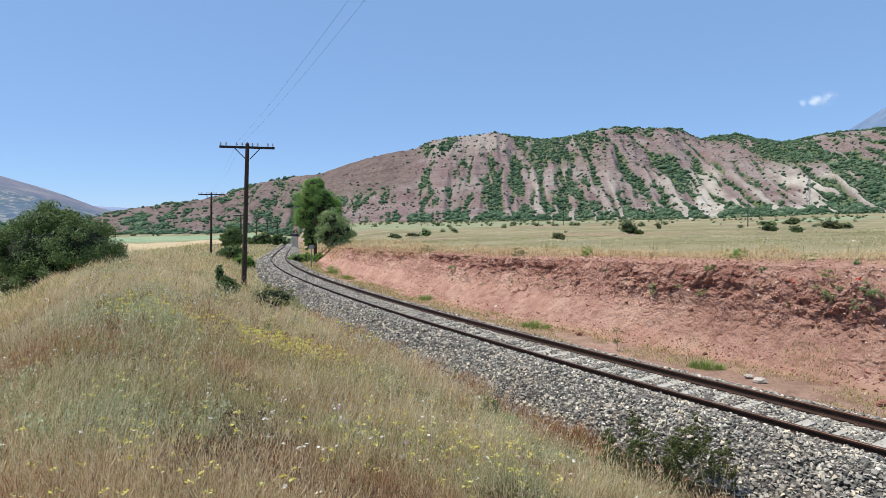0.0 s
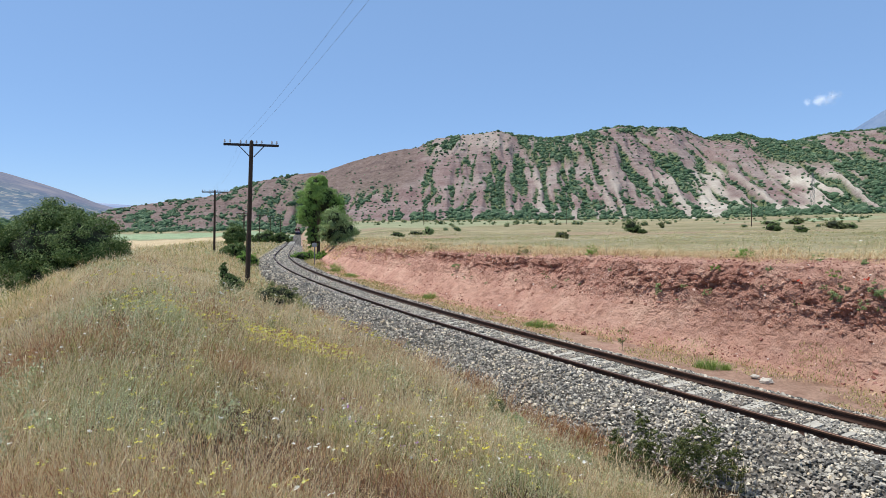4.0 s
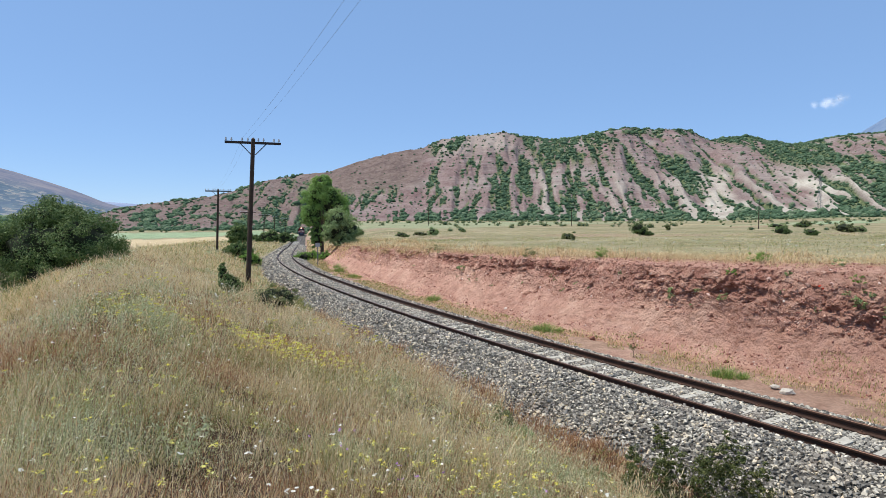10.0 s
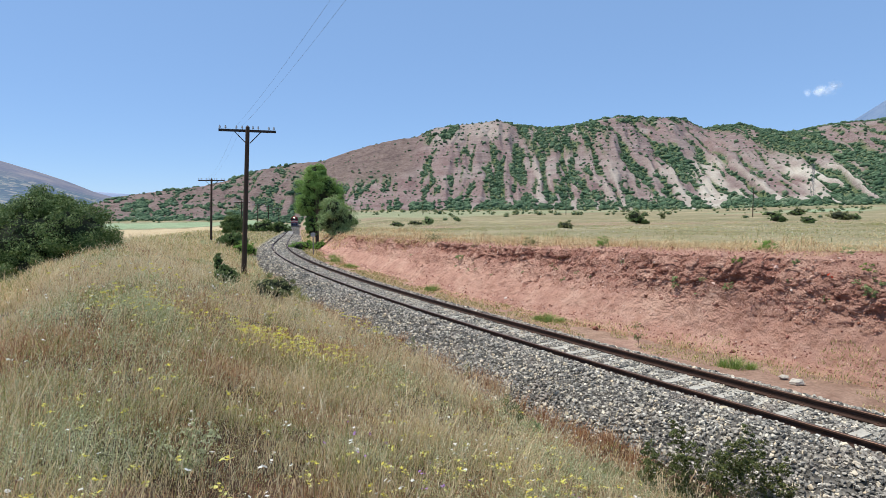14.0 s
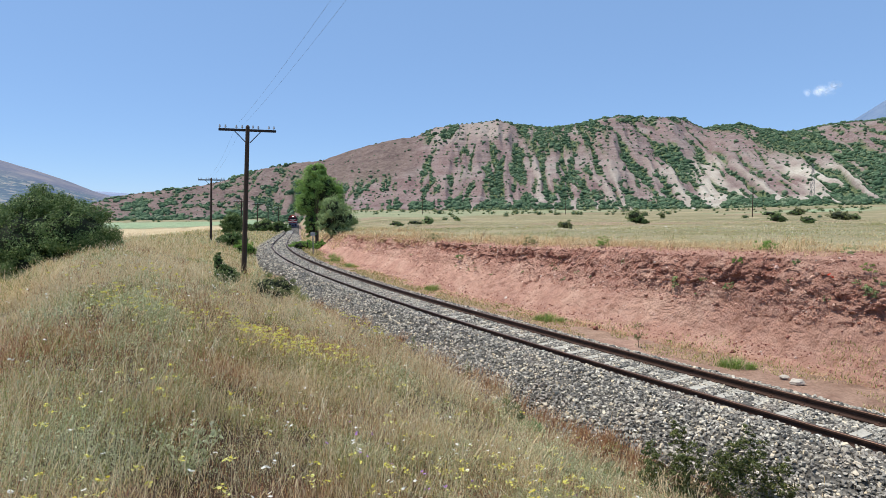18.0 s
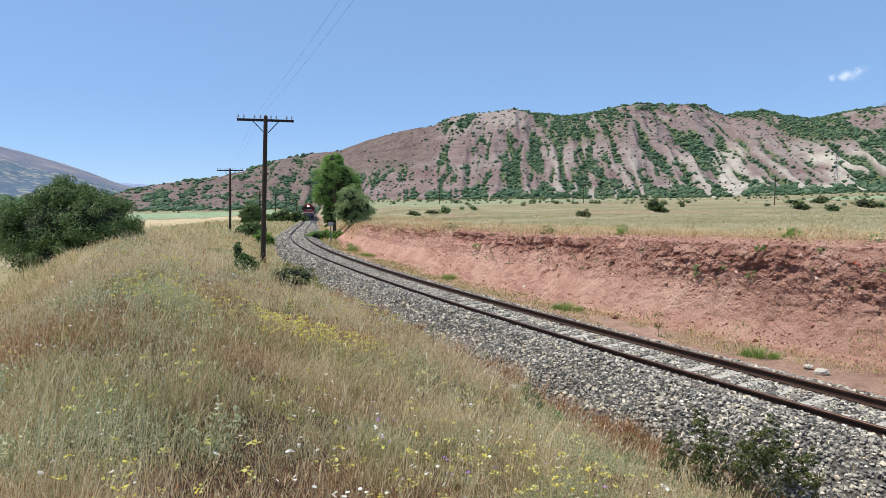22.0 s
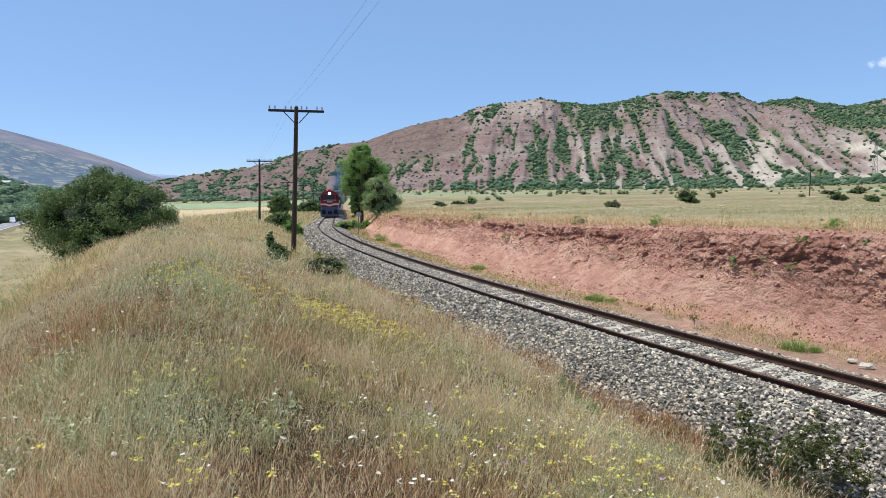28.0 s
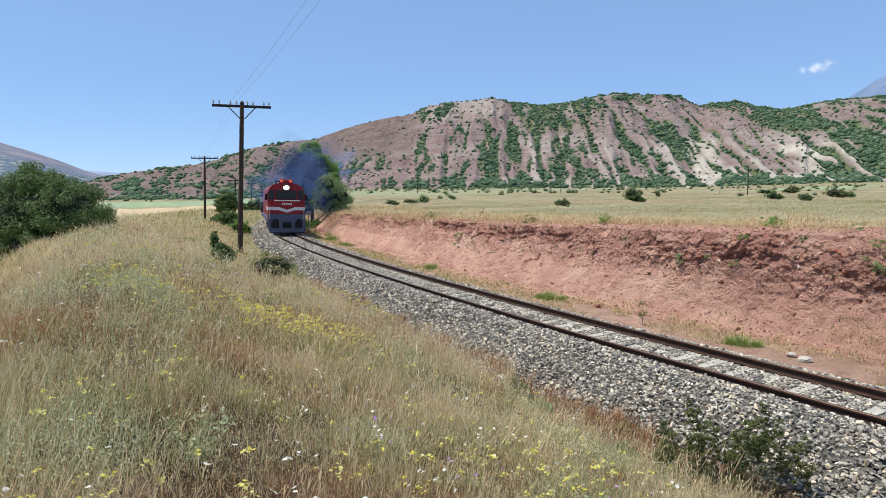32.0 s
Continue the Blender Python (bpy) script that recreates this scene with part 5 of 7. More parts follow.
def build_scrub():
    """Bushes all over the hills and along the far fields, as one mass."""
    rnd = np.random.RandomState(14)
    shapes = []
    for k in range(8):
        bm = bmesh.new()
        bmesh.ops.create_icosphere(bm, subdivisions=1 if k < 6 else 2, radius=0.5)
        for v in bm.verts:
            v.co *= 1 + 0.6 * noise.noise(v.co * 3.1 + Vector((k * 7, 0, 0))) + rnd.uniform(-0.16, 0.16)
            v.co.x *= 1.25
            v.co.z *= 0.82
        shapes.append((np.array([v.co[:] for v in bm.verts]), np.array([[v.index for v in f.verts] for f in bm.faces])))
        bm.free()
    n = 150000
    deg, k = rnd.uniform(-46, 48, n), rnd.uniform(-0.02, 1.03, n) ** 0.9
    r, z, veg, pale, brown = hill_fields(deg, k)
    keep = rnd.rand(n) < 0.034 * (1 - 0.8 * brown) + 0.4 * veg ** 1.6
    deg, r, z, veg = deg[keep], r[keep], z[keep], veg[keep]
    a = np.radians(deg)
    size = (rnd.gamma(2.6, 0.55, len(a)) + 0.75) * (0.8 + 0.2 * veg)
    hill = np.c_[r * np.sin(a), r * np.cos(a), z + size * 0.16]
    m = 1500
    deg2, r2 = rnd.uniform(-45, 46, m), 130 + 330 * rnd.rand(m) ** 0.55
    x, y = r2 * np.sin(np.radians(deg2)), r2 * np.cos(np.radians(deg2))
    s, u = off_line(x, y)
    ok = ((W3(x * 0.02, y * 0.03, 3) > 0.12) | (rnd.rand(m) < 0.16)) & (np.abs(u) > 9) & ~((deg2 < -14) & (r2 < 420) & (deg2 > -33)) & (deg2 > -30)
    x, y, r2 = x[ok], y[ok], r2[ok]
    sz = rnd.gamma(3, 0.32, len(x)) + 0.5
    field = np.c_[x, y, height(x, y) + sz * 0.2]
    # the belt of trees along the road and the valley
    m = 4200
    deg3, _ = rnd.uniform(-58, -35.5, m), 0
    r3 = np.interp(deg3, (-58, -43.5, -42, -39, -35.5), (238, 240, 290, 335, 310)) + 1000 * rnd.rand(m) ** 1.6
    x, y = r3 * np.sin(np.radians(deg3)), r3 * np.cos(np.radians(deg3))
    sz3 = (rnd.gamma(6, 0.5, m) + 2) * (0.8 + r3 / 1500)
    belt = np.c_[x, y, height(x, y) + sz3 * 0.35]
    # leafy outside of the bushes in the fields
    way = rnd.normal(size=(len(field) * 60, 3))
    way /= np.linalg.norm(way, axis=1)[:, None]
    hub, span = np.repeat(field, 60, 0), np.repeat(sz, 60)
    co, f = leaf_arrays(hub + way * span[:, None] * (0.62, 0.62, 0.5) * rnd.uniform(0.6, 1.1, (len(way), 1)), way + (0, 0, 0.4), 0.26 * span * rnd.uniform(0.5, 1.3, len(way)), rnd, 0.7)
    tagged(hold("field_bushes", raw("field_bushes", co, f), LEAF_OLIVE), "low olive green bushes scattered over the far fields", "bushes", kind="stuff")
    near = np.nonzero(r3 < 520)[0]
    way = rnd.normal(size=(len(near) * 55, 3))
    way /= np.linalg.norm(way, axis=1)[:, None]
    hub, span = np.repeat(belt[near], 55, 0), np.repeat(sz3[near], 55)
    co, f = leaf_arrays(hub + way * span[:, None] * (0.55, 0.55, 0.5) * rnd.uniform(0.7, 1.1, (len(way), 1)), way + (0, 0, 0.4), 0.17 * span * rnd.uniform(0.5, 1.3, len(way)), rnd, 0.7)
    tagged(hold("valley_trees", raw("valley_trees", co, f), LEAF_VALLEY), "grey-green trees along the road in the valley", "trees", kind="stuff")
    place, sizes = np.concatenate([hill, field, belt]), np.concatenate([size, sz * 0.7, sz3])
    co, f = scatter(shapes, place, sizes, rnd.uniform(0, 6.3, len(place)), rnd.normal(0, 0.2, len(place)), rnd)
    k = Mat("scrub", 0.9, 0, 0.1)
    # greens paled and dulled, so that distance haze sits in the colour
    c = k.ramp(k.island(), (0, srgb(72, 94, 72)), (0.5, srgb(90, 113, 86)), (0.85, srgb(110, 130, 100)), (1, srgb(138, 150, 120)))
    c = k.mix(k.ramp(k.noise(1.3, 5, 0.7), (0.4, (0, 0, 0, 1)), (0.65, (0.7, 0.7, 0.7, 1))), c, srgb(64, 84, 56))
    k.color(c).bump(k.noise(1.6, 5, 0.7), 0.8)
    tagged(hold("scrub", raw("scrub", co, f), k.m, smooth=True), "green oak scrub on the hills and along the valley", "scrub", kind="stuff")


build_scrub()


# ---- grass and flowers ----
def blades(place, tall, wide, rnd, droop=0.35, wind=(0.42, 0.08), out=None):
    """Bent tapering blades, three triangles each."""
    n = len(place)
    a = rnd.uniform(0, 2 * np.pi, n)
    side = np.c_[np.cos(a), np.sin(a), np.zeros(n)] * wide[:, None] * 0.5
    b = rnd.uniform(0, 2 * np.pi, n)
    lean = np.c_[np.cos(b), np.sin(b), np.zeros(n)] * (np.abs(rnd.normal(0, droop, n)) * tall)[:, None] + np.array((*wind, 0)) * tall[:, None] * rnd.rand(n, 1)
    if out is not None:
        lean = lean * 0.5 + out
    up = np.c_[np.zeros(n), np.zeros(n), tall]
    mid = place + up * 0.55 + lean * 0.3
    tip = place + up * np.sqrt(np.clip(1 - 0.25 * (np.linalg.norm(lean, axis=1) / tall)[:, None] ** 2, 0.3, 1)) + lean
    co = np.stack([place - side, place + side, mid - side * 0.75, mid + side * 0.75, tip], 1).reshape(-1, 3)
    i = np.arange(n)[:, None] * 5
    return co, np.concatenate([i + (0, 1, 3), i + (0, 3, 2), i + (2, 3, 4)]), tip, lean


def heads(tip, lean, long, wide, rnd):
    """Seed heads: slim diamonds that carry on the bend of the stalk."""
    n = len(tip)
    d = lean * 0.6 + np.c_[np.zeros(n), np.zeros(n), np.linalg.norm(lean, axis=1) * 0.5 + 0.15]
    d /= np.linalg.norm(d, axis=1)[:, None]
    a = np.cross(d, rnd.normal(size=(n, 3)))
    a /= np.linalg.norm(a, axis=1)[:, None]
    co = np.stack([tip - d * 0.02, tip + d * (long * 0.45)[:, None] - a * wide[:, None] * 0.5, tip + d * long[:, None], tip + d * (long * 0.45)[:, None] + a * wide[:, None] * 0.5], 1).reshape(-1, 3)
    i = np.arange(n)[:, None] * 4
    return co, np.concatenate([i + (0, 1, 2), i + (0, 2, 3)])


def join(sets):
    cos, fs, base = [], [], 0
    for co, f in sets:
        cos.append(co)
        fs.append(f + base)
        base += len(co)
    return np.concatenate(cos), np.concatenate(fs)


def meadow_spots(rnd, n, r0, r1, a0, a1):
    """Places spread evenly over the view: thick near the eye, thinner far away."""
    r = r0 * (r1 / r0) ** rnd.rand(n)
    a = np.radians(rnd.uniform(a0, a1, n))
    x, y = r * np.sin(a), r * np.cos(a)
    s, u = off_line(x, y)
    return x, y, r, s, u


def clumps(rnd, x, y, r, members, wide):
    """Spreads members round each centre; gives place, range, the centre's number and the way outward."""
    n = len(x)
    i = np.repeat(np.arange(n), members)
    d = rnd.normal(0, 0.5, (len(i), 2)) * np.repeat(wide, members)[:, None]
    return x[i] + d[:, 0], y[i] + d[:, 1], r[i], i, d / (np.repeat(wide, members)[:, None])


def build_grass():
    rnd = np.random.RandomState(21)
    kinds = {"dry": [], "green": [], "rust": [], "sage": [], "tawny": []}

    def add(kind, x, y, r, tall, wide, seeded=0.0, droop=0.35, z=None, headlong=0.04, out=None, branch=1):
        if not len(x):
            return
        place = np.c_[x, y, (height(x, y) if z is None else z) - 0.02]
        co, f, tip, lean = blades(place, tall, wide, rnd, droop, out=out)
        kinds[kind].append((co, f))
        pick = np.nonzero(rnd.rand(len(x)) < seeded)[0]
        if len(pick):
            pick = np.repeat(pick, branch)
            back = rnd.rand(len(pick), 1) * (0.0 if branch == 1 else 0.3)
            at = tip[pick] - back * (lean[pick] * 0.8 + np.c_[np.zeros(len(pick)), np.zeros(len(pick)), tall[pick]])
            twist = lean[pick] + rnd.normal(0, 0.06 if branch > 1 else 0.01, (len(pick), 3))
            kinds[kind].append(heads(at, twist, headlong * rnd.uniform(0.5, 1.5, len(pick)), np.maximum(0.0036, 0.0009 * r[pick]) * rnd.uniform(0.7, 1.6, len(pick)), rnd))

    def herbs(kind, x, y, r, tall, base, size, up=1.0):
        h = rnd.rand(len(x)) ** 0.7 * tall
        c = np.c_[x, y, base + h]
        co, f = leaf_arrays(c, rnd.normal(size=c.shape) * 0.6 + (0, 0, up), size, rnd, 0.42)
        kinds[kind].append((co, f))

    # the bank on which the eye stands, in clumps
    x, y, r, s, u = meadow_spots(rnd, 40000, 1.4, 62, -60, 38)
    edge = -2.35 - 0.7 * (1 - smoothstep(0, 9, s)) + 0.4 * W1(s * 0.7, s * 0) + 0.25 * W2(s * 2.1, s * 0)
    ok = (u < edge) & (u > -38) & (rnd.rand(len(x)) < np.minimum(1, (r / 8.0) ** 1.05)) & (rnd.rand(len(x)) < 0.3 + 0.7 * smoothstep(0.0, 0.8, edge - u)) & (rnd.rand(len(x)) > 0.85 * smoothstep(0.02, 0.28, W2(x * 0.9, y * 0.9, 3)) * (r < 30))
    x, y, r, s, u = x[ok], y[ok], r[ok], s[ok], u[ok]
    zone, fine = W1(x * 0.32 + 4, y * 0.32, 3), W3(x * 1.3, y * 1.3, 2)
    q = np.clip(0.5 + 0.95 * W2(x * 0.8 + 5, y * 0.8, 2) + rnd.normal(0, 0.2, len(x)), 0, 1)
    rusty = smoothstep(-6.0, -3.6, u + 0.9 * zone)
    patch_ = W4(x * 0.55, y * 0.55, 3)
    dry_share = np.clip(0.46 - 0.08 * (1 - smoothstep(3.5, 6.5, r)) + 0.5 * zone + 0.34 * smoothstep(7, 15, y), 0.1, 0.86)
    kind = np.select([q < (0.42 * rusty + 0.34 * smoothstep(-0.08, 0.2, patch_)) * (1 - 0.6 * smoothstep(8, 18, r)) * (0.45 + 0.55 * smoothstep(3.0, 4.6, r)), q < dry_share, q < dry_share + 0.2, (q < 0.93) & (patch_ < 0.33)], [2, 0, 1, 3], 4)
    low = 0.5 + 0.5 * smoothstep(2.4, 5.2, -u)
    spread = (0.075 + 0.012 * r) * rnd.uniform(0.5, 1.5, len(x))
    lift = rnd.uniform(0.55, 1.3, len(x)) * np.clip(1 + 1.6 * fine, 0.15, 2.0) * low
    for code, name, members, t0, t1, seeds, droop, thick in ((0, "dry", 17, 0.08, 0.40, 0.35, 1.0, 0.95), (1, "green", 18, 0.05, 0.24, 0.1, 0.9, 1.0), (2, "rust", 20, 0.06, 0.30, 0.6, 0.8, 0.9)):
        m = np.nonzero(kind == code)[0]
        if code == 0:
            # fewer straw clumps close by, where low herbs cover the ground
            m = m[rnd.rand(len(m)) < 0.66 + 0.34 * smoothstep(4, 9, r[m])]
        px, py, pr, i, way = clumps(rnd, x[m], y[m], r[m], members, spread[m])
        tall = (t0 + (t1 - t0) * rnd.rand(len(px)) ** 1.3) * lift[m][i]
        out = np.c_[way, np.zeros(len(px))] * tall[:, None] * rnd.uniform(0.1, 1.3, (len(px), 1))
        wide = np.maximum(0.0013, 0.00048 * pr) * rnd.uniform(0.6, 1.8, len(px)) * thick
        add(name, px, py, pr, tall, wide, seeds, droop, out=out)
    for code, members in ((3, 40), (4, 40)):
        m = np.nonzero(kind == code)[0]
        px, py, pr, i, way = clumps(rnd, x[m], y[m], r[m], members, spread[m] * 1.1)
        dome = np.exp(-1.2 * (way ** 2).sum(1))
        tall = 0.26 * lift[m][i] * dome + 0.015
        herbs("sage" if code == 4 else "green", px, py, pr, tall, height(px, py), np.maximum(0.015, 0.0031 * pr) * rnd.uniform(0.5, 1.8, len(px)))
        stems = rnd.rand(len(px)) < 0.12
        add("rust" if code == 3 else "sage", px[stems], py[stems], pr[stems], tall[stems] * 1.5 + 0.06, np.maximum(0.0014, 0.00045 * pr[stems]), 0.5, 0.3, headlong=0.02)
    # rougher tussocks on the shoulders of the line farther on
    x, y, r, s, u = meadow_spots(rnd, 60000, 40, 190, -34, -4)
    m = ((u < -2.6) & (u > -26)) | ((u > 2.5) & (u < 12) & (s > 50))
    q = rnd.rand(len(x))
    for part_, name in ((q < 0.2, "dry"), ((q >= 0.2) & (q < 0.55), "tawny"), ((q >= 0.55) & (q < 0.9), "green"), (q >= 0.9, "sage")):
        k = m & part_
        add(name, x[k], y[k], r[k], rnd.uniform(0.12, 0.5, k.sum()) * (1 + 0.6 * W3(x[k] * 0.5, y[k] * 0.5, 2)), 0.0007 * r[k] * rnd.uniform(0.6, 1.6, k.sum()), 0.0, 1.1)
    # the slope down to the road
    x, y, r, s, u = meadow_spots(rnd, 60000, 24, 150, -62, -30)
    m = (u < -11) & (u > -120)
    q = rnd.rand(len(x))
    for half, name in ((q < 0.6, "tawny"), (q >= 0.6, "green")):
        k = m & half
        add(name, x[k], y[k], r[k], rnd.uniform(0.1, 0.45, k.sum()), 0.0007 * r[k] * rnd.uniform(0.6, 1.6, k.sum()), 0.0, 0.9)
    x, y, r, s, u = meadow_spots(rnd, 70000, 18, 80, -62, -33)
    m = (u < -10.5) & (u > -70)
    q = np.clip(0.5 + 0.9 * W2(x * 0.12, y * 0.12, 3) + rnd.normal(0, 0.22, len(x)), 0, 1)
    for half, name in ((q < 0.34, "dry"), ((q >= 0.34) & (q < 0.58), "tawny"), (q >= 0.58, "green")):
        k = m & half
        add(name, x[k], y[k], r[k], rnd.uniform(0.15, 0.6, k.sum()) * (1 + 0.6 * W3(x[k] * 0.4, y[k] * 0.4, 2)), 0.0009 * r[k] * rnd.uniform(0.6, 1.6, k.sum()), 0.1, 1.0)
    # the meadow goes on beside and behind the eye
    a, r = rnd.uniform(0, 2 * np.pi, 5200), 13 * np.sqrt(rnd.rand(5200))
    x, y = r * np.sin(a), r * np.cos(a)
    s, u = off_line(x, y)
    deg = np.degrees(np.arctan2(x, y))
    m = (u < -3.6) & ~((deg > -60) & (deg < 38) & (r > 2.4)) & (s > -14)
    x, y, q = x[m], y[m], rnd.rand(m.sum())
    for k, name in ((q < 0.5, "dry"), ((q >= 0.5) & (q < 0.9), "green"), (q >= 0.9, "rust")):
        px, py, pr, i, way = clumps(rnd, x[k], y[k], np.full(k.sum(), 6.0), 26, np.full(k.sum(), 0.3))
        tall = rnd.uniform(0.06, 0.32, len(px))
        add(name, px, py, pr, tall, 0.004 * rnd.uniform(0.6, 1.6, len(px)), 0.2, 0.7, out=np.c_[way, np.zeros(len(px))] * tall[:, None] * 0.5)
    # ragged border of reddish and green tufts along the ballast
    s = rnd.uniform(-9, 34, 620)
    u = -2.55 - 0.7 * (1 - smoothstep(0, 9, s)) + 0.4 * W1(s * 0.7, s * 0) + 0.25 * W2(s * 2.1, s * 0) - rnd.gamma(1.5, 0.22, len(s))
    x, y, _ = on_line(s, u)
    hue = W3(s * 0.35 + 5, s * 0, 2) + rnd.normal(0, 0.15, len(s))
    for k, name in ((hue > 0.0, "rust"), ((hue <= 0.0) & (hue > -0.2), "dry"), (hue <= -0.2, "green")):
        px, py, pr, i, way = clumps(rnd, x[k], y[k], np.hypot(x[k], y[k]), 34, np.full(k.sum(), 0.16))
        tall = rnd.uniform(0.08, 0.34, len(px)) * (0.6 + 0.4 * np.exp(-(way ** 2).sum(1))) * rnd.choice((0.7, 1.0, 1.6), k.sum())[i]
        add(name, px, py, pr, tall, np.maximum(0.0018, 0.0006 * pr) * rnd.uniform(0.6, 1.6, len(px)), 0.35, 0.5, out=np.c_[way, np.zeros(len(px))] * tall[:, None] * 0.5)
    # loose seeds, husks and small leaves among the stalks
    x, y, r, s, u = meadow_spots(rnd, 130000, 1.5, 26, -60, 36)
    m = (u < -3.0 - 0.6 * (1 - smoothstep(0, 9, s))) & (rnd.rand(len(x)) < np.minimum(1, (r / 5.0) ** 0.8))
    x, y, r = x[m], y[m], r[m]
    tint = W3(x * 0.8 + 2, y * 0.8, 3) + rnd.normal(0, 0.25, len(x))
    for k, name in ((tint > 0.2, "dry"), ((tint <= 0.2) & (tint > 0.08), "rust"), ((tint <= 0.08) & (tint > -0.1), "green"), (tint <= -0.1, "sage")):
        herbs(name, x[k], y[k], r[k], rnd.uniform(0.12, 0.42, k.sum()), height(x[k], y[k]), np.maximum(0.005, 0.0014 * r[k]) * rnd.uniform(0.6, 1.7, k.sum()), 0.6)
    # low tangles of fine leaves and dead flower heads close by
    x, y, r, s, u = meadow_spots(rnd, 10500, 1.7, 14, -60, 36)
    m = (u < -3.4) & (rnd.rand(len(x)) < np.minimum(1, (r / 5.0) ** 0.7))
    x, y, r = x[m], y[m], r[m]
    tint = W4(x * 0.7 + 9, y * 0.7, 3) + rnd.normal(0, 0.16, len(x))
    for k, name in ((tint > 0.2, "rust"), ((tint <= 0.2) & (tint > -0.1), "green"), (tint <= -0.1, "sage")):
        px, py, pr, i, way = clumps(rnd, x[k], y[k], r[k], 24, 0.10 + 0.012 * r[k])
        dome = np.exp(-0.9 * (way ** 2).sum(1)) * rnd.uniform(0.5, 1.2, k.sum())[i]
        herbs(name, px, py, pr, 0.34 * dome + 0.03, height(px, py), np.maximum(0.008, 0.0021 * pr) * rnd.uniform(0.5, 1.7, len(px)), 0.9)
    # the thick growth where the walk begins and passes over
    n = 760
    x, y = rnd.uniform(-2.4, 1.9, n), rnd.uniform(-0.5, 2.7, n)
    r = np.full(n, 2.6)
    tint = W4(x * 1.1 + 2, y * 1.1, 3) + rnd.normal(0, 0.14, n)
    for k, name in ((tint > 0.26, "rust"), ((tint <= 0.26) & (tint > -0.1), "green"), (tint <= -0.1, "sage")):
        px, py, pr, i, way = clumps(rnd, x[k], y[k], r[k], 46, np.full(k.sum(), 0.12))
        dome = np.exp(-0.9 * (way ** 2).sum(1)) * rnd.uniform(0.4, 1.2, k.sum())[i]
        herbs(name, px, py, pr, 0.36 * dome + 0.03, height(px, py), rnd.uniform(0.006, 0.02, len(px)), 0.9)
    x, y = rnd.uniform(-2.6, 2.0, 620), rnd.uniform(-0.6, 2.8, 620)
    q = W2(x * 0.9 + 1, y * 0.9, 2) + rnd.normal(0, 0.2, len(x))
    for k, name, t1 in ((q > 0.12, "dry", 0.42), ((q <= 0.12) & (q > -0.25), "green", 0.3), (q <= -0.25, "rust", 0.3)):
        px, py, pr, i, way = clumps(rnd, x[k], y[k], np.full(k.sum(), 2.6), 18, np.full(k.sum(), 0.1))
        tall = rnd.uniform(0.08, t1, len(px)) * rnd.uniform(0.6, 1.25, k.sum())[i]
        add(name, px, py, pr, tall, rnd.uniform(0.001, 0.0026, len(px)), 0.35, 0.9, out=np.c_[way, np.zeros(len(px))] * tall[:, None] * rnd.uniform(0.1, 1.2, (len(px), 1)))
    # litter between the clumps
    x, y, r, s, u = meadow_spots(rnd, 12000, 1.4, 30, -60, 36)
    m = u < -2.7
    add("dry", x[m], y[m], r[m], rnd.uniform(0.02, 0.07, m.sum()), np.maximum(0.002, 0.0005 * r[m]) * rnd.uniform(0.7, 1.6, m.sum()), 0.0, 1.3)
    # slender stalks with open panicles, and long arching ones
    x, y, r, s, u = meadow_spots(rnd, 14000, 1.7, 40, -60, 34)
    m = (u < -3.6) & (rnd.rand(len(x)) < np.minimum(1, (r / 9.0) ** 1.1)) & (W2(x * 0.5, y * 0.5) > -0.3)
    add("dry", x[m], y[m], r[m], rnd.uniform(0.22, 0.52, m.sum()), np.maximum(0.002, 0.00058 * r[m]), 1.0, 0.65, headlong=0.035, branch=5)
    x, y, r, s, u = meadow_spots(rnd, 1500, 3.2, 22, -60, 30)
    m = (u < -4.8) & (W2(x * 0.5, y * 0.5) > -0.1)
    add("dry", x[m], y[m], r[m], rnd.uniform(0.5, 0.85, m.sum()), np.maximum(0.0025, 0.0008 * r[m]), 1.0, 0.9, headlong=0.12)
    # the turf above the cutting and the field beyond
    x, y, r, s, u = meadow_spots(rnd, 260000, 13, 170, -13, 46)
    m = (u > 5.8 + 0.5 * W1(s * 0.9, s * 0, 3) - np.interp(s, (14, 30, 52), (0.0, 0.5, 1.5))) & (s > -25) & (rnd.rand(len(x)) < np.where(u < 9.5, 1.0, 0.62))
    x, y, r, s, u = x[m], y[m], r[m], s[m], u[m]
    v = np.interp(u, (3.75, 4.85, 5.25, 5.5, 6.15, 7.4), (0.12, 0.5, 0.7, 0.8, 0.9, 1.0))
    z = np.where(u < 7.4, np.maximum(bank_shape(s, v)[1] + np.interp(s, LS, LZ), height(x, y)), height(x, y))
    q, zone = rnd.rand(len(x)), W1(x * 0.05, y * 0.16, 3)
    first = u < 9.3 + 1.5 * W2(s * 0.4, s * 0)
    code = np.where(first & (q < 0.82), 4, np.where(first, np.where(q > 0.93, 1, 2), np.where(q > 0.56 + 0.9 * zone, 1, np.where(q < 0.26, 3, np.where(q < 0.4, 4, 0)))))
    tall = rnd.uniform(0.08, 0.30, len(x)) * np.where(first, 1.15, 0.42) * np.clip(1 + 1.5 * W3(x * 0.6, y * 0.6, 3), 0.2, 2.2)
    for c, name in ((0, "dry"), (1, "green"), (2, "rust"), (3, "sage"), (4, "tawny")):
        k = code == c
        add(name, x[k], y[k], r[k], tall[k] * (1.0 if c != 1 else 0.8), np.maximum(0.0025, 0.00046 * r[k]) * rnd.uniform(0.6, 1.7, k.sum()), 0.03, 1.5, z[k])
    # the strip at the foot of the cutting
    n = 52000
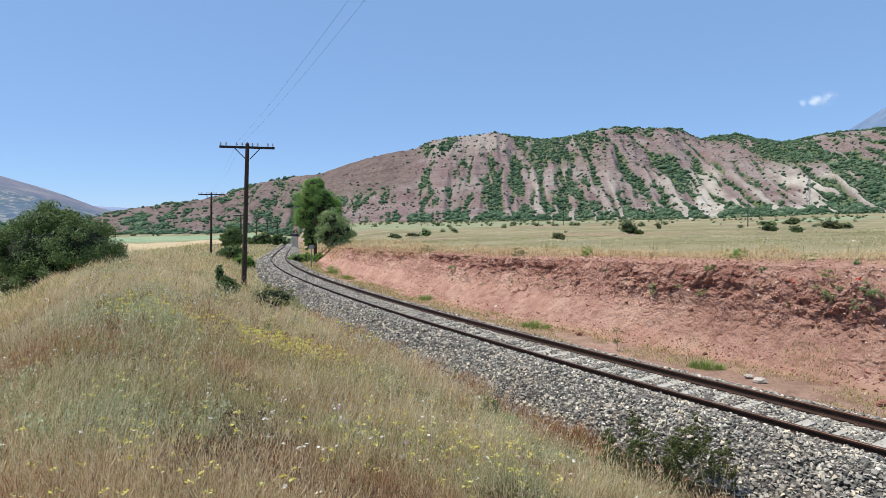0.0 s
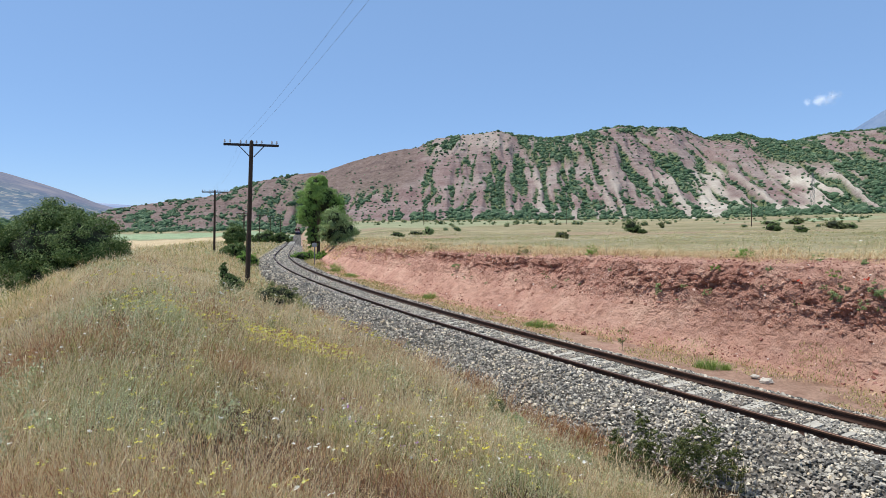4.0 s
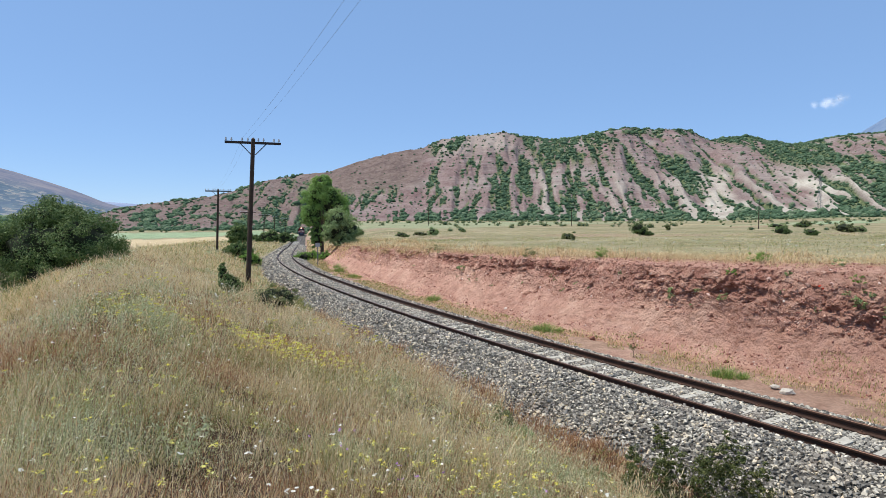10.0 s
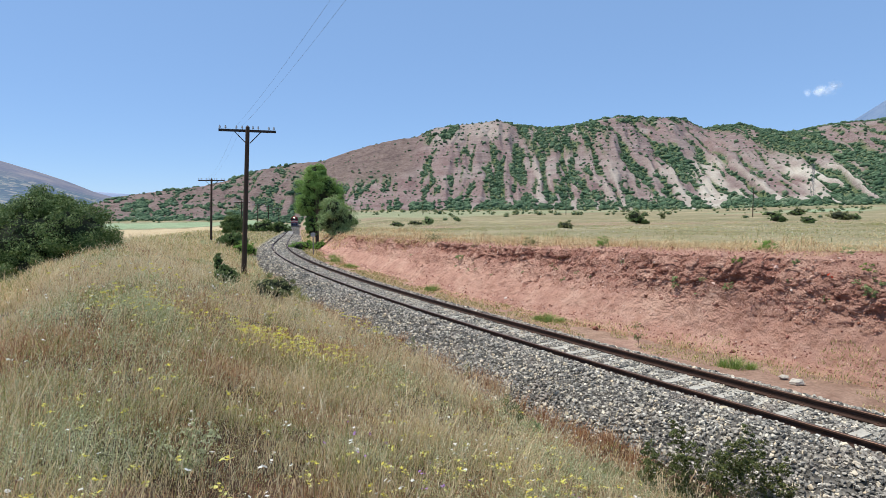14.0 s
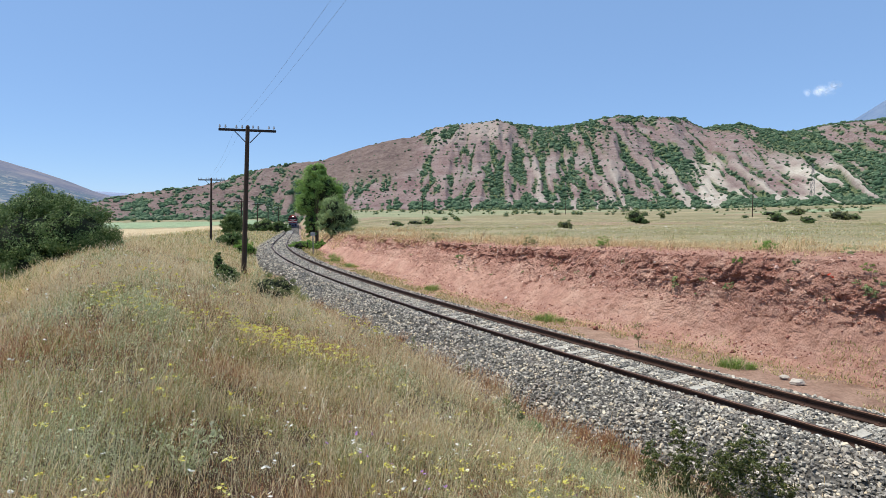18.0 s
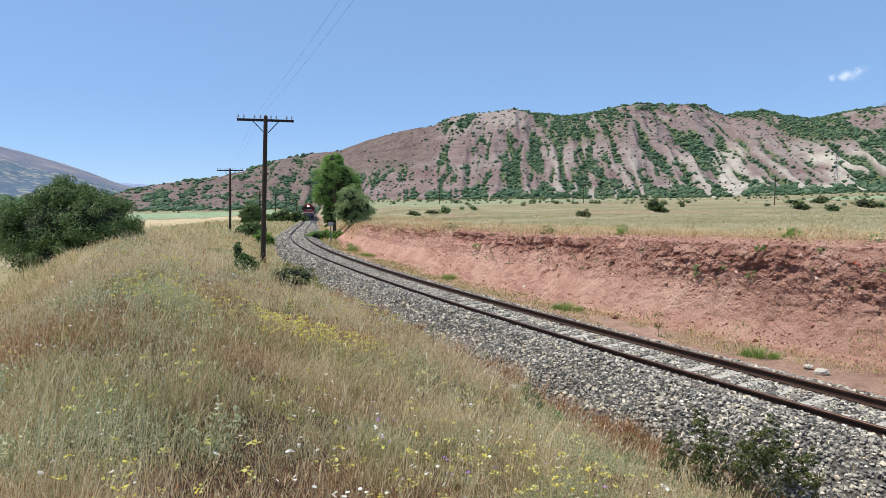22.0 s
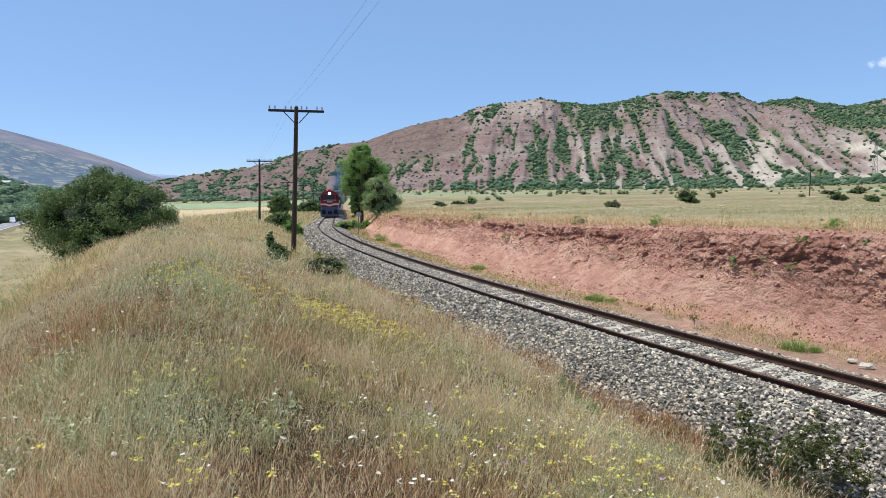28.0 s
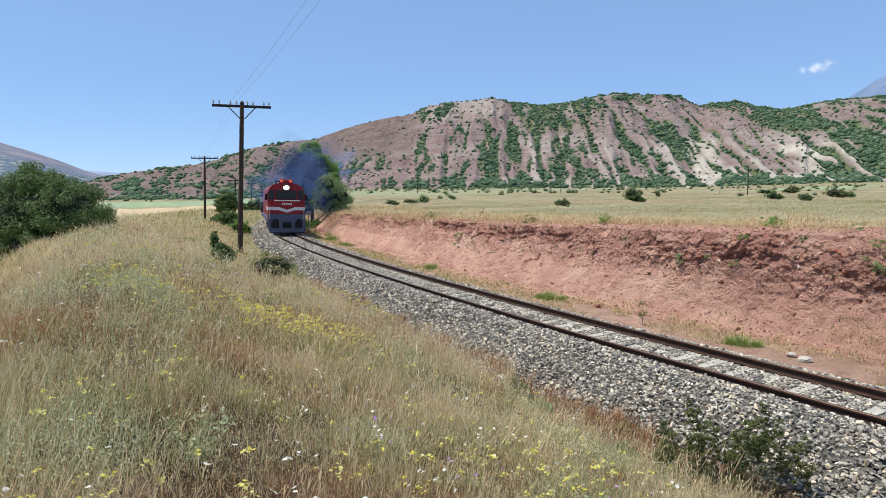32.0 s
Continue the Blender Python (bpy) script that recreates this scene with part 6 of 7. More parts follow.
    s, u = -9 + 66 * rnd.rand(n) ** 1.4, rnd.uniform(1.95, 4.5, n)
    m = (u < 3.75 + np.interp(s, (-30, 5, 11.5, 20), (0.8, 0.65, 0.0, -0.1))) & (W2(s * 0.5, u * 0.9, 3) > np.interp(s, (0, 8, 24), (-0.12, -0.2, -0.42)) + 0.5 * smoothstep(3.6, 4.4, u)) & (u > 2.1 + 0.3 * W1(s * 0.8, s * 0))
    s, u = s[m], u[m]
    x, y, zt = on_line(s, u)
    z = np.where(u > 3.3, bank_shape(s, np.interp(u, (3.2, 3.75, 4.85), (0, 0.12, 0.5)))[1] + zt, height(x, y))
    z = np.maximum(z, zt + np.where(u < 2.4, bed_profile(u), -9))
    q = rnd.rand(len(s))
    for k, name in ((q < 0.36, "tawny"), (q >= 0.36, "green")):
        r = np.hypot(x[k], y[k])
        add(name, x[k], y[k], r, rnd.uniform(0.03, 0.12, k.sum()), np.maximum(0.004, 0.0009 * r) * rnd.uniform(0.6, 1.5, k.sum()), 0.1, 1.0, z[k])
    for name, mat, label in (("dry", DRY, "dry straw-coloured grass with seed heads"), ("green", GREEN, "low olive green grass and herbs"), ("rust", RUST, "reddish brown dry grass"), ("sage", SAGE, "grey-green sage-like herbs"), ("tawny", TAWNY, "soft tawny grass")):
        co, f = join(kinds[name])
        tagged(hold("grass", raw("grass", co, f), mat), label + " on the bank and the fields", "grass", kind="stuff")


build_grass()


def build_flowers():
    rnd = np.random.RandomState(52)

    def flower_set(x, y, tall, size, discs, spread, petals, stem_mat, name, label):
        n = len(x)
        base = np.c_[x, y, height(x, y) - 0.02]
        r = np.hypot(x, y)
        co, f, tip, lean = blades(base, tall, np.maximum(0.003, 0.0006 * r), rnd, 0.16)
        stems = (co, f)
        # each head is a cluster of little six-sided cups
        c = np.repeat(tip, discs, 0) + rnd.normal(0, 1, (n * discs, 3)) * (spread, spread, spread * 0.3)
        rad = np.repeat(size, discs) * rnd.uniform(0.6, 1.15, n * discs)
        tilt = rnd.normal(0, 0.35, (n * discs, 2)) + (0.0, -0.25)
        a = np.arange(6) * np.pi / 3
        ring = np.stack([np.cos(a), np.sin(a)], -1)[None] * rad[:, None, None]
        z = ring[..., 0] * tilt[:, None, 0] + ring[..., 1] * tilt[:, None, 1] + 0.25 * rad[:, None]
        rim = np.concatenate([ring, z[..., None]], -1) + c[:, None]
        co = np.concatenate([c[:, None], rim], 1).reshape(-1, 3)
        i = np.arange(n * discs)[:, None] * 7
        f = np.concatenate([i + (0, 1 + k, 1 + (k + 1) % 6) for k in range(6)])
        root = tagged(hold(name, raw(name, co, f), petals), label, "flowers", kind="stuff")
        tagged(hold("stems", raw("stems", *stems), stem_mat, root), kind="stuff")

    def patch(n, cx, cy, sx, sy):
        return np.c_[rnd.normal(cx, sx, n), rnd.normal(cy, sy, n)]

    p = np.concatenate([patch(270, -2.5, 9.1, 0.58, 0.5), patch(70, -4.7, 9.7, 0.8, 0.6), patch(40, -1.7, 8.3, 0.5, 0.4), patch(18, -3.8, 7.9, 0.5, 0.4), patch(26, -2.15, 4.1, 0.35, 0.3), patch(30, -1.4, 1.7, 0.4, 0.3), patch(22, -1.5, 2.7, 0.35, 0.25), patch(16, -0.6, 3.0, 0.4, 0.3), patch(60, 0.15, 4.2, 0.7, 0.35), patch(36, 0.15, 3.3, 0.55, 0.3), patch(34, 0.9, 4.6, 0.35, 0.4), patch(26, -0.3, 5.2, 0.6, 0.5),
                        patch(24, -3.6, 12.5, 1.2, 0.8), patch(30, -7.5, 14.0, 1.5, 1.0), patch(30, 0.5, 6.6, 0.5, 0.6), patch(50, -2.5, 16.5, 0.7, 1.2), patch(16, -4.2, 5.2, 0.6, 0.5)])
    r = np.hypot(*p.T)
    flower_set(p[:, 0], p[:, 1], rnd.uniform(0.36, 0.56, len(p)), np.maximum(0.009, 0.0014 * r), 8, 0.016, YELLOW, GREEN, "yellow_flowers", "clusters of small yellow yarrow-like flower heads")
    x, y, r, s, u = meadow_spots(rnd, 190, 2.6, 22, -45, 20)
    m = (u < -4.0) & (r > 3)
    flower_set(x[m], y[m], rnd.uniform(0.4, 0.6, m.sum()), np.maximum(0.012, 0.0019 * r[m]), 2, 0.006, WHITE, GREEN, "white_flowers", "scattered white flower heads in the grass")
    w = np.concatenate([patch(40, 0.2, 4.4, 0.9, 0.5), patch(30, -1.5, 5.5, 1.2, 0.8), patch(14, -1.0, 2.6, 0.7, 0.4)])
    flower_set(w[:, 0], w[:, 1], rnd.uniform(0.35, 0.55, len(w)), rnd.uniform(0.008, 0.016, len(w)), 2, 0.012, WHITE, GREEN, "white_flowers", "small white flowers among the yellow ones")
    p = np.concatenate([patch(16, 0.2, 4.0, 0.5, 0.3), patch(6, -0.7, 4.4, 0.3, 0.3)])
    flower_set(p[:, 0], p[:, 1], rnd.uniform(0.36, 0.5, len(p)), np.full(len(p), 0.011), 2, 0.009, PURPLE, GREEN, "violet_flowers", "a few small violet flowers in the grass")
    # white umbels on the field over the cutting
    n = 90
    s, u = rnd.uniform(2, 32, n), rnd.uniform(7.5, 17, n)
    x, y, z = on_line(s, u)
    flower_set(x, y, rnd.uniform(0.4, 0.6, n), np.full(n, 0.026), 2, 0.04, WHITE, GREEN, "white_umbels", "white umbels on the field over the cutting")
    s = np.array((1.9, 3.4))
    u, z = bank_shape(s, np.array((0.74, 0.70)))
    x, y, zt = on_line(s, u - 0.05)
    base = np.c_[x, y, z + zt + 0.12]
    c = np.repeat(base, 4, 0) + rnd.normal(0, 0.05, (8, 3))
    co, f = leaf_arrays(c, np.tile((-0.5, -0.6, 0.4), (8, 1)), np.full(8, 0.06), rnd, 0.9)
    tagged(hold("poppies", raw("poppies", co, f), POPPY), "red poppies on the crumbling cutting", "flowers", kind="stuff")


build_flowers()


def grass_tuft(x, y, z, wide, tall, mat, label, seed):
    """A fresh tuft: many fine blades fanning out from one root."""
    rnd = np.random.RandomState(seed)
    n = 420
    a, d = rnd.uniform(0, 2 * np.pi, n), np.abs(rnd.normal(0, 0.45, n)) * wide
    out = np.c_[np.cos(a), np.sin(a), np.zeros(n)]
    base = out * d[:, None] * (1, 0.8, 0)
    high = tall * 1.7 * rnd.uniform(0.4, 1.0, n) * np.exp(-0.7 * (d / wide) ** 2)
    co, f, _, _ = blades(base, high, np.full(n, 0.007), rnd, 0.4, out=out * (0.35 * high + 0.2 * d)[:, None])
    root = tagged(new("weed"), label, "weed", "weeds beside the line")
    tagged(hold("foliage", raw("foliage", co, f), mat, root), kind="stuff")
    root.matrix_basis = pose(x, y, z - 0.02)


for i, (s, u, w, h, mat, lab) in enumerate(WEEDS):
    x, y, _ = on_line(s, u)
    for k in range(3):
        dx, dy = ((0, 0), (w * 0.9, -0.25 * w), (-0.6 * w, 0.5 * w))[k]
        grass_tuft(x + dx, y + dy, float(height(x + dx, y + dy)), w * (1.0, 0.6, 0.5)[k], h * (1.0, 0.6, 0.7)[k], FRESH, lab + " tuft at the foot of the red cutting", 500 + 7 * i + k)


# bushy herbs along the edge of the ballast
for i, (x, y, w, h, mat, lab) in enumerate(((1.1, 10.7, 0.30, 0.26, LEAF_OLIVE, "olive green herb clump at the edge of the ballast"), (1.55, 10.6, 0.22, 0.18, LEAF_GREY, "grey-green herb clump at the edge of the ballast"),
                                             (-1.9, 16.6, 0.5, 0.16, LEAF_OLIVE, "low olive green herbs at the edge of the ballast"), (2.3, 8.6, 0.3, 0.16, LEAF_OLIVE, "low olive green herbs at the edge of the ballast"))):
    tree("weed", lab, "weed", (x, y), ((0, 0, h * 0.8, (w, w * 0.8, h)), (w * 0.5, 0.1, h * 0.5, (w * 0.7, w * 0.6, h * 0.7))), mat, 0, 0.03, 26, 60, 600 + i, "weeds beside the line", core=False)
for i, (x, y, w, h) in enumerate(((1.9, 9.6, 0.22, 0.24), (1.55, 9.1, 0.26, 0.2), (0.7, 10.1, 0.3, 0.22), (2.5, 8.2, 0.3, 0.16))):
    grass_tuft(x, y, float(height(x, y)), w, h, RUST, "rust-red dry grass tuft at the edge of the ballast", 640 + i)


def thistle(x, y, tall, seed):
    """A grey-green leafy stem standing above the grass."""
    rnd = np.random.RandomState(seed)
    root = tagged(new("thistle"), "grey-green upright thistle in the dry grass", "weed", "thistles in the grass")
    bm = bmesh.new()
    stems = [(rnd.normal(0, 0.13), rnd.normal(0, 0.13)) for _ in range(5)]
    cs = []
    for dx, dy in stems:
        rod(bm, (0, 0, -0.05), (dx, dy, tall * rnd.uniform(0.7, 1.0)), 0.004, 0.002, 5)
        t = rnd.rand(60, 1)
        cs.append(t * (dx, dy, tall * 0.92) + rnd.normal(0, 0.03, (60, 3)))
    part("stem", bm, SAGE, root)
    c = np.concatenate(cs)
    co, f = leaf_arrays(c, rnd.normal(size=c.shape), rnd.uniform(0.02, 0.048, len(c)), rnd, 0.5)
    hold("leaves", raw("leaves", co, f), SAGE, root)
    root.matrix_basis = pose(x, y, float(height(x, y)))


for i, (x, y, h) in enumerate(((-3.7, 4.5, 0.62), (-4.7, 4.3, 0.6), (-5.6, 8.3, 0.42), (-4.9, 8.9, 0.4), (-12.5, 14.8, 0.9), (-13.2, 15.2, 0.8), (-1.75, 4.0, 0.36), (-2.75, 3.5, 0.34), (-3.3, 3.6, 0.4), (-3.05, 3.15, 0.3))):
    thistle(x, y, h, 100 + i)


# ---- the train ----
RED = plain("red_paint", srgb(136, 30, 34), 0.45, 0, 0.18, 1.5)
PALE = plain("white_stripe", srgb(214, 206, 200), 0.5, 0, 0.15, 2.0)
SLATE = plain("slate_grey_paint", srgb(84, 88, 108), 0.6, 0, 0.25, 1.5)
BLACK = plain("sooty_steel", srgb(40, 38, 38), 0.8, 0.2, 0.3, 2.0)
BLUE = plain("blue_cover", srgb(40, 62, 160), 0.6, 0, 0.2, 1.0)
WAGON = plain("wagon_grey", srgb(86, 84, 84), 0.75, 0.1, 0.3, 1.0)


def glow(name, rgb, power):
    k = Mat(name, 0.4)
    k.color(rgb)
    k.b.inputs["Emission Color"].default_value = rgb
    k.b.inputs["Emission Strength"].default_value = power
    return k.m


BEAM = glow("headlight_glow", (1.0, 0.84, 0.58, 1), 9.0)
LAMP = glow("marker_glow", (1.0, 0.16, 0.08, 1), 0.5)


def hull(profile, y0, y1, inset=0.0, drop=0.0):
    """A body with the given cross-section, (x, z) pairs, from y0 to y1; its far end may draw in."""
    bm = bmesh.new()
    a = [bm.verts.new((x, y0, z)) for x, z in profile]
    b = [bm.verts.new((x * (1 - inset), y1, z - drop * max(0, z - 2.5))) for x, z in profile]
    n = len(profile)
    for i in range(n):
        bm.faces.new((a[i], a[(i + 1) % n], b[(i + 1) % n], b[i]))
    bm.faces.new(a[::-1])
    bm.faces.new(b)
    bmesh.ops.recalc_face_normals(bm, faces=bm.faces)
    return bm


def bogie(root, y, axles, mat):
    bm = bmesh.new()
    for x in (-0.98, 0.98):
        box(bm, 0.14, 1.7 * axles - 0.2, 0.3, x, y, 0.45, 0.03)
    box(bm, 1.8, 0.5, 0.25, 0, y, 0.5)
    frame_part = part("bogie_frame", bm, mat, root)
    for k in range(axles):
        yy = y + (k - (axles - 1) / 2) * 1.65
        for x in (-0.75, 0.75):
            bm = bmesh.new()
            rod(bm, (x - 0.06, yy, 0.48), (x + 0.06, yy, 0.48), 0.48, 0.48, 20)
            part("wheel", bm, BLACK, frame_part)


def locomotive():
    """Front at y = 0, tail at y = -18; rail heads at z = 0."""
    root = tagged(new("locomotive"), "red diesel locomotive with white stripes, slate underframe, lit headlight", "locomotive")
    half = ((-1.42, 1.22), (-1.42, 3.15), (-1.36, 3.55), (-1.12, 3.88), (-0.6, 4.06), (0.6, 4.06), (1.12, 3.88), (1.36, 3.55), (1.42, 3.15), (1.42, 1.22))
    part("cab", hull(half, -3.1, -0.55), RED, root)
    # the face slopes a little back at the windows
    nose = ((-1.38, 1.5), (-1.38, 2.42), (1.38, 2.42), (1.38, 1.5))
    part("nose", hull(nose, -0.55, -0.12, 0.03), RED, root)
    low = ((-0.98, 1.64), (-0.98, 2.62), (-0.9, 2.72), (0.9, 2.72), (0.98, 2.62), (0.98, 1.64))
    part("front_panel", hull(low, -0.12, 0.0, 0.02), RED, root, "raised red front panel")
    bm = bmesh.new()
    box(bm, 1.96, 0.03, 0.07, 0, 0.0, 2.66, 0.01)
    part("panel_trim", bm, PALE, root, "pale trim line")
    long = ((-1.2, 1.22), (-1.2, 3.5), (-0.85, 3.85), (0.85, 3.85), (1.2, 3.5), (1.2, 1.22))
    part("hood", hull(long, -17.0, -3.1), RED, root)
    # stripes: level at the sides, dipping to the middle on the nose
    for x0, x1, z0, z1 in ((-1.40, -0.62, 2.06, 2.06), (0.62, 1.40, 2.06, 2.06), (-0.62, 0.0, 2.06, 1.86), (0.0, 0.62, 1.86, 2.06)):
        bm = bmesh.new()
        y = 0.008 if abs(x0) < 0.9 or abs(x1) < 0.9 else -0.09
        v = [bm.verts.new(p) for p in ((x0, y, z0 - 0.12), (x1, y, z1 - 0.12), (x1, y, z1 + 0.12), (x0, y, z0 + 0.12), (x0, y - 0.16, z0 - 0.12), (x1, y - 0.16, z1 - 0.12), (x1, y - 0.16, z1 + 0.12), (x0, y - 0.16, z0 + 0.12))]
        for f in ((0, 1, 2, 3), (4, 7, 6, 5), (0, 4, 5, 1), (1, 5, 6, 2), (2, 6, 7, 3), (3, 7, 4, 0)):
            bm.faces.new([v[i] for i in f])
        bmesh.ops.recalc_face_normals(bm, faces=bm.faces)
        part("stripe", bm, PALE, root, "white stripe")
    for x in (-1.425, 1.425):
        bm = bmesh.new()
        box(bm, 0.02, 2.4, 0.26, x, -1.85, 1.9)
        part("stripe", bm, PALE, root, "white stripe")
        bm = bmesh.new()
        box(bm, 0.03, 0.8, 0.75, x, -1.3, 2.62, 0.01)
        part("side_window", bm, GLASS, root)
        bm = bmesh.new()
        box(bm, 0.2, 0.06, 0.5, x * 1.08, -0.75, 2.7, 0.01)
        part("mirror", bm, BLACK, root)
    for x, w in ((-1.13, 0.42), (0.0, 1.62), (1.13, 0.42)):
        bm = bmesh.new()
        box(bm, w, 0.05, 0.72, x, -0.545, 2.78, 0.015)
        part("windscreen", bm, GLASS, root)
    for x in (-0.86, 0.86):
        bm = bmesh.new()
        box(bm, 0.09, 0.07, 0.8, x, -0.54, 2.74, 0.01)
        part("window_post", bm, RED, root)
    # number board: unreadable bars
    for k in range(5):
        bm = bmesh.new()
        box(bm, 0.1, 0.02, 0.17, -0.32 + k * 0.16, 0.006, 2.34)
        part("marking", bm, PALE, root, "pale bar")
    bm = bmesh.new()
    rod(bm, (0, -0.56, 3.72), (0, -0.44, 3.72), 0.27, 0.25, 20)
    light = part("headlight", bm, BLACK, root)
    # overlapping lenses, oversized so the lamp's glare is built into their shape
    for x in (-0.06, 0.06):
        bm = bmesh.new()
        rod(bm, (x, -0.45, 3.72), (x, -0.40, 3.72), 0.16, 0.15, 16)
        part("lens", bm, BEAM, light, "lit warm white lens")
    bm = bmesh.new()
    box(bm, 1.05, 0.8, 0.32, 0, -1.2, 4.05, 0.05)
    roof_box = part("roof_box", bm, RED, root, "red box on the roof")
    for x in (-0.35, 0.35):
        bm = bmesh.new()
        box(bm, 0.2, 0.04, 0.14, x, -0.79, 4.15, 0.02)
        part("marker_lamp", bm, LAMP, roof_box, "red marker lamp")
    bm = bmesh.new()
    rod(bm, (0.75, -1.4, 3.95), (0.75, -1.4, 4.28), 0.05, 0.05, 8)
    rod(bm, (0.62, -1.2, 4.2), (0.62, -0.8, 4.2), 0.04, 0.09, 8)
    part("horn", bm, BLACK, root)
    bm = bmesh.new()
    box(bm, 0.5, 0.7, 0.35, 0, -9.0, 3.82, 0.04)
    part("exhaust", bm, BLACK, root)
    for k in range(4):
        bm = bmesh.new()
        rod(bm, (0, -5.5 - 2.6 * k, 3.83), (0, -5.5 - 2.6 * k, 3.98), 0.5, 0.46, 16)
        part("roof_fan", bm, BLACK, root)
    # underframe and buffer beam
    beam = ((-1.42, 0.35), (-1.42, 1.62), (1.42, 1.62), (1.42, 0.35), (1.2, 0.18), (-1.2, 0.18))
    part("front_apron", hull(beam, -0.75, -0.02), SLATE, root, "slate grey apron")
    bm = bmesh.new()
    box(bm, 2.8, 16.6, 0.32, 0, -9.0, 0.92, 0.03)
    part("underframe", bm, SLATE, root)
    bm = bmesh.new()
    box(bm, 2.3, 3.6, 0.75, 0, -9.0, 0.3, 0.08)
    part("fuel_tank", bm, BLACK, root)
    for x in (-0.9, 0.9):
        bm = bmesh.new()
        rod(bm, (x, -0.02, 1.02), (x, 0.36, 1.02), 0.1, 0.1, 10)
        rod(bm, (x, 0.36, 1.02), (x, 0.42, 1.02), 0.24, 0.24, 16)
        part("buffer", bm, BLACK, root)
        # thin black plate paints the shade of a recess in the apron
        bm = bmesh.new()
        box(bm, 0.56, 0.05, 0.42, x, 0.0, 0.55, 0.02)
        part("step_recess", bm, BLACK, root, "black plate standing in for a shaded recess in the apron")
        bm = bmesh.new()
        rod(bm, (x * 1.45, 0.02, 1.25), (x * 1.45, 0.02, 2.2), 0.02, 0.02, 6)
        part("handrail", bm, PALE, root)
    # middle plate, likewise black in place of a recess's shade
    bm = bmesh.new()
    box(bm, 0.5, 0.05, 0.42, 0, 0.0, 0.55, 0.02)
    part("step_recess", bm, BLACK, root, "black plate standing in for a shaded recess in the apron")
    bm = bmesh.new()
    rod(bm, (0, 0.0, 0.95), (0, 0.3, 0.9), 0.06, 0.05, 8)
    rod(bm, (0.28, 0.03, 1.0), (0.3, 0.08, 0.45), 0.035, 0.035, 6)
    rod(bm, (-0.28, 0.03, 1.0), (-0.3, 0.08, 0.45), 0.035, 0.035, 6)
    part("coupling", bm, BLACK, root)
    bm = bmesh.new()
    box(bm, 2.6, 0.06, 0.3, 0, -0.1, 0.12, 0.02)
    part("rail_guard", bm, BLACK, root)
    bogie(root, -3.9, 3, BLACK)
    bogie(root, -14.1, 3, BLACK)
    return root


def wagon(i):
    """A freight wagon, 14 m over the buffers."""
    covered = i % 2 == 0
    root = tagged(new("freight_wagon"), "dark freight wagon with a blue cover" if covered else "dark open freight wagon", "railway wagon", "wagons of the train")
    body = ((-1.4, 1.15), (-1.45, 2.9), (1.45, 2.9), (1.4, 1.15))
    part("body", hull(body, -13.3, -0.7), WAGON, root)
    if covered:
        lid = ((-1.4, 2.9), (-1.25, 3.4), (-0.6, 3.7), (0.6, 3.7), (1.25, 3.4), (1.4, 2.9))
        part("cover", hull(lid, -13.2, -0.8), BLUE, root, "blue tarpaulin cover")
        bm = bmesh.new()
        box(bm, 2.95, 0.1, 0.5, 0, -0.72, 2.3, 0.02)
        part("end_band", bm, PALE, root, "white band")
    else:
        bm = bmesh.new()
        box(bm, 2.6, 12.2, 0.25, 0, -7, 2.88, 0.1)
        part("load", bm, BLACK, root, "dark bulk load")
    for x in (-1.46, 1.46):
        for k in range(7):
            bm = bmesh.new()
            box(bm, 0.1, 0.12, 1.75, x, -1.3 - k * 1.9, 1.15, 0.02)
            part("rib", bm, WAGON, root)
    bm = bmesh.new()
    box(bm, 2.5, 13.0, 0.25, 0, -7, 0.88)
    part("underframe", bm, BLACK, root)
    bogie(root, -2.7, 2, BLACK)
    bogie(root, -11.3, 2, BLACK)
    return root


SPEED, FRONT_AT_END = 11.1, 43.0


def front_at(t):
    return FRONT_AT_END + SPEED * (32.0 - t) + 0.045 * (32.0 - t) ** 2


def on_rails(s, long):
    """Pose of a vehicle whose front stands at arc length s and which faces the eye."""
    x0, y0, z0 = (float(v) for v in on_line(s))
    x1, y1, z1 = (float(v) for v in on_line(s + long))
    d = Vector((x0 - x1, y0 - y1, z0 - z1))
    # the curve is canted towards its inner side
    cant = 2.5 * float(1 - smoothstep(60, 90, np.array(s + long / 2)))
    return pose(x0, y0, z0, math.degrees(math.asin(d.z / d.length)), 0, math.degrees(math.atan2(-d.x, d.y))) @ pose(0, 0, 0, 0, -cant * 0.6, 0)


LOCO = locomotive()
WAGONS = [wagon(i) for i in range(6)]


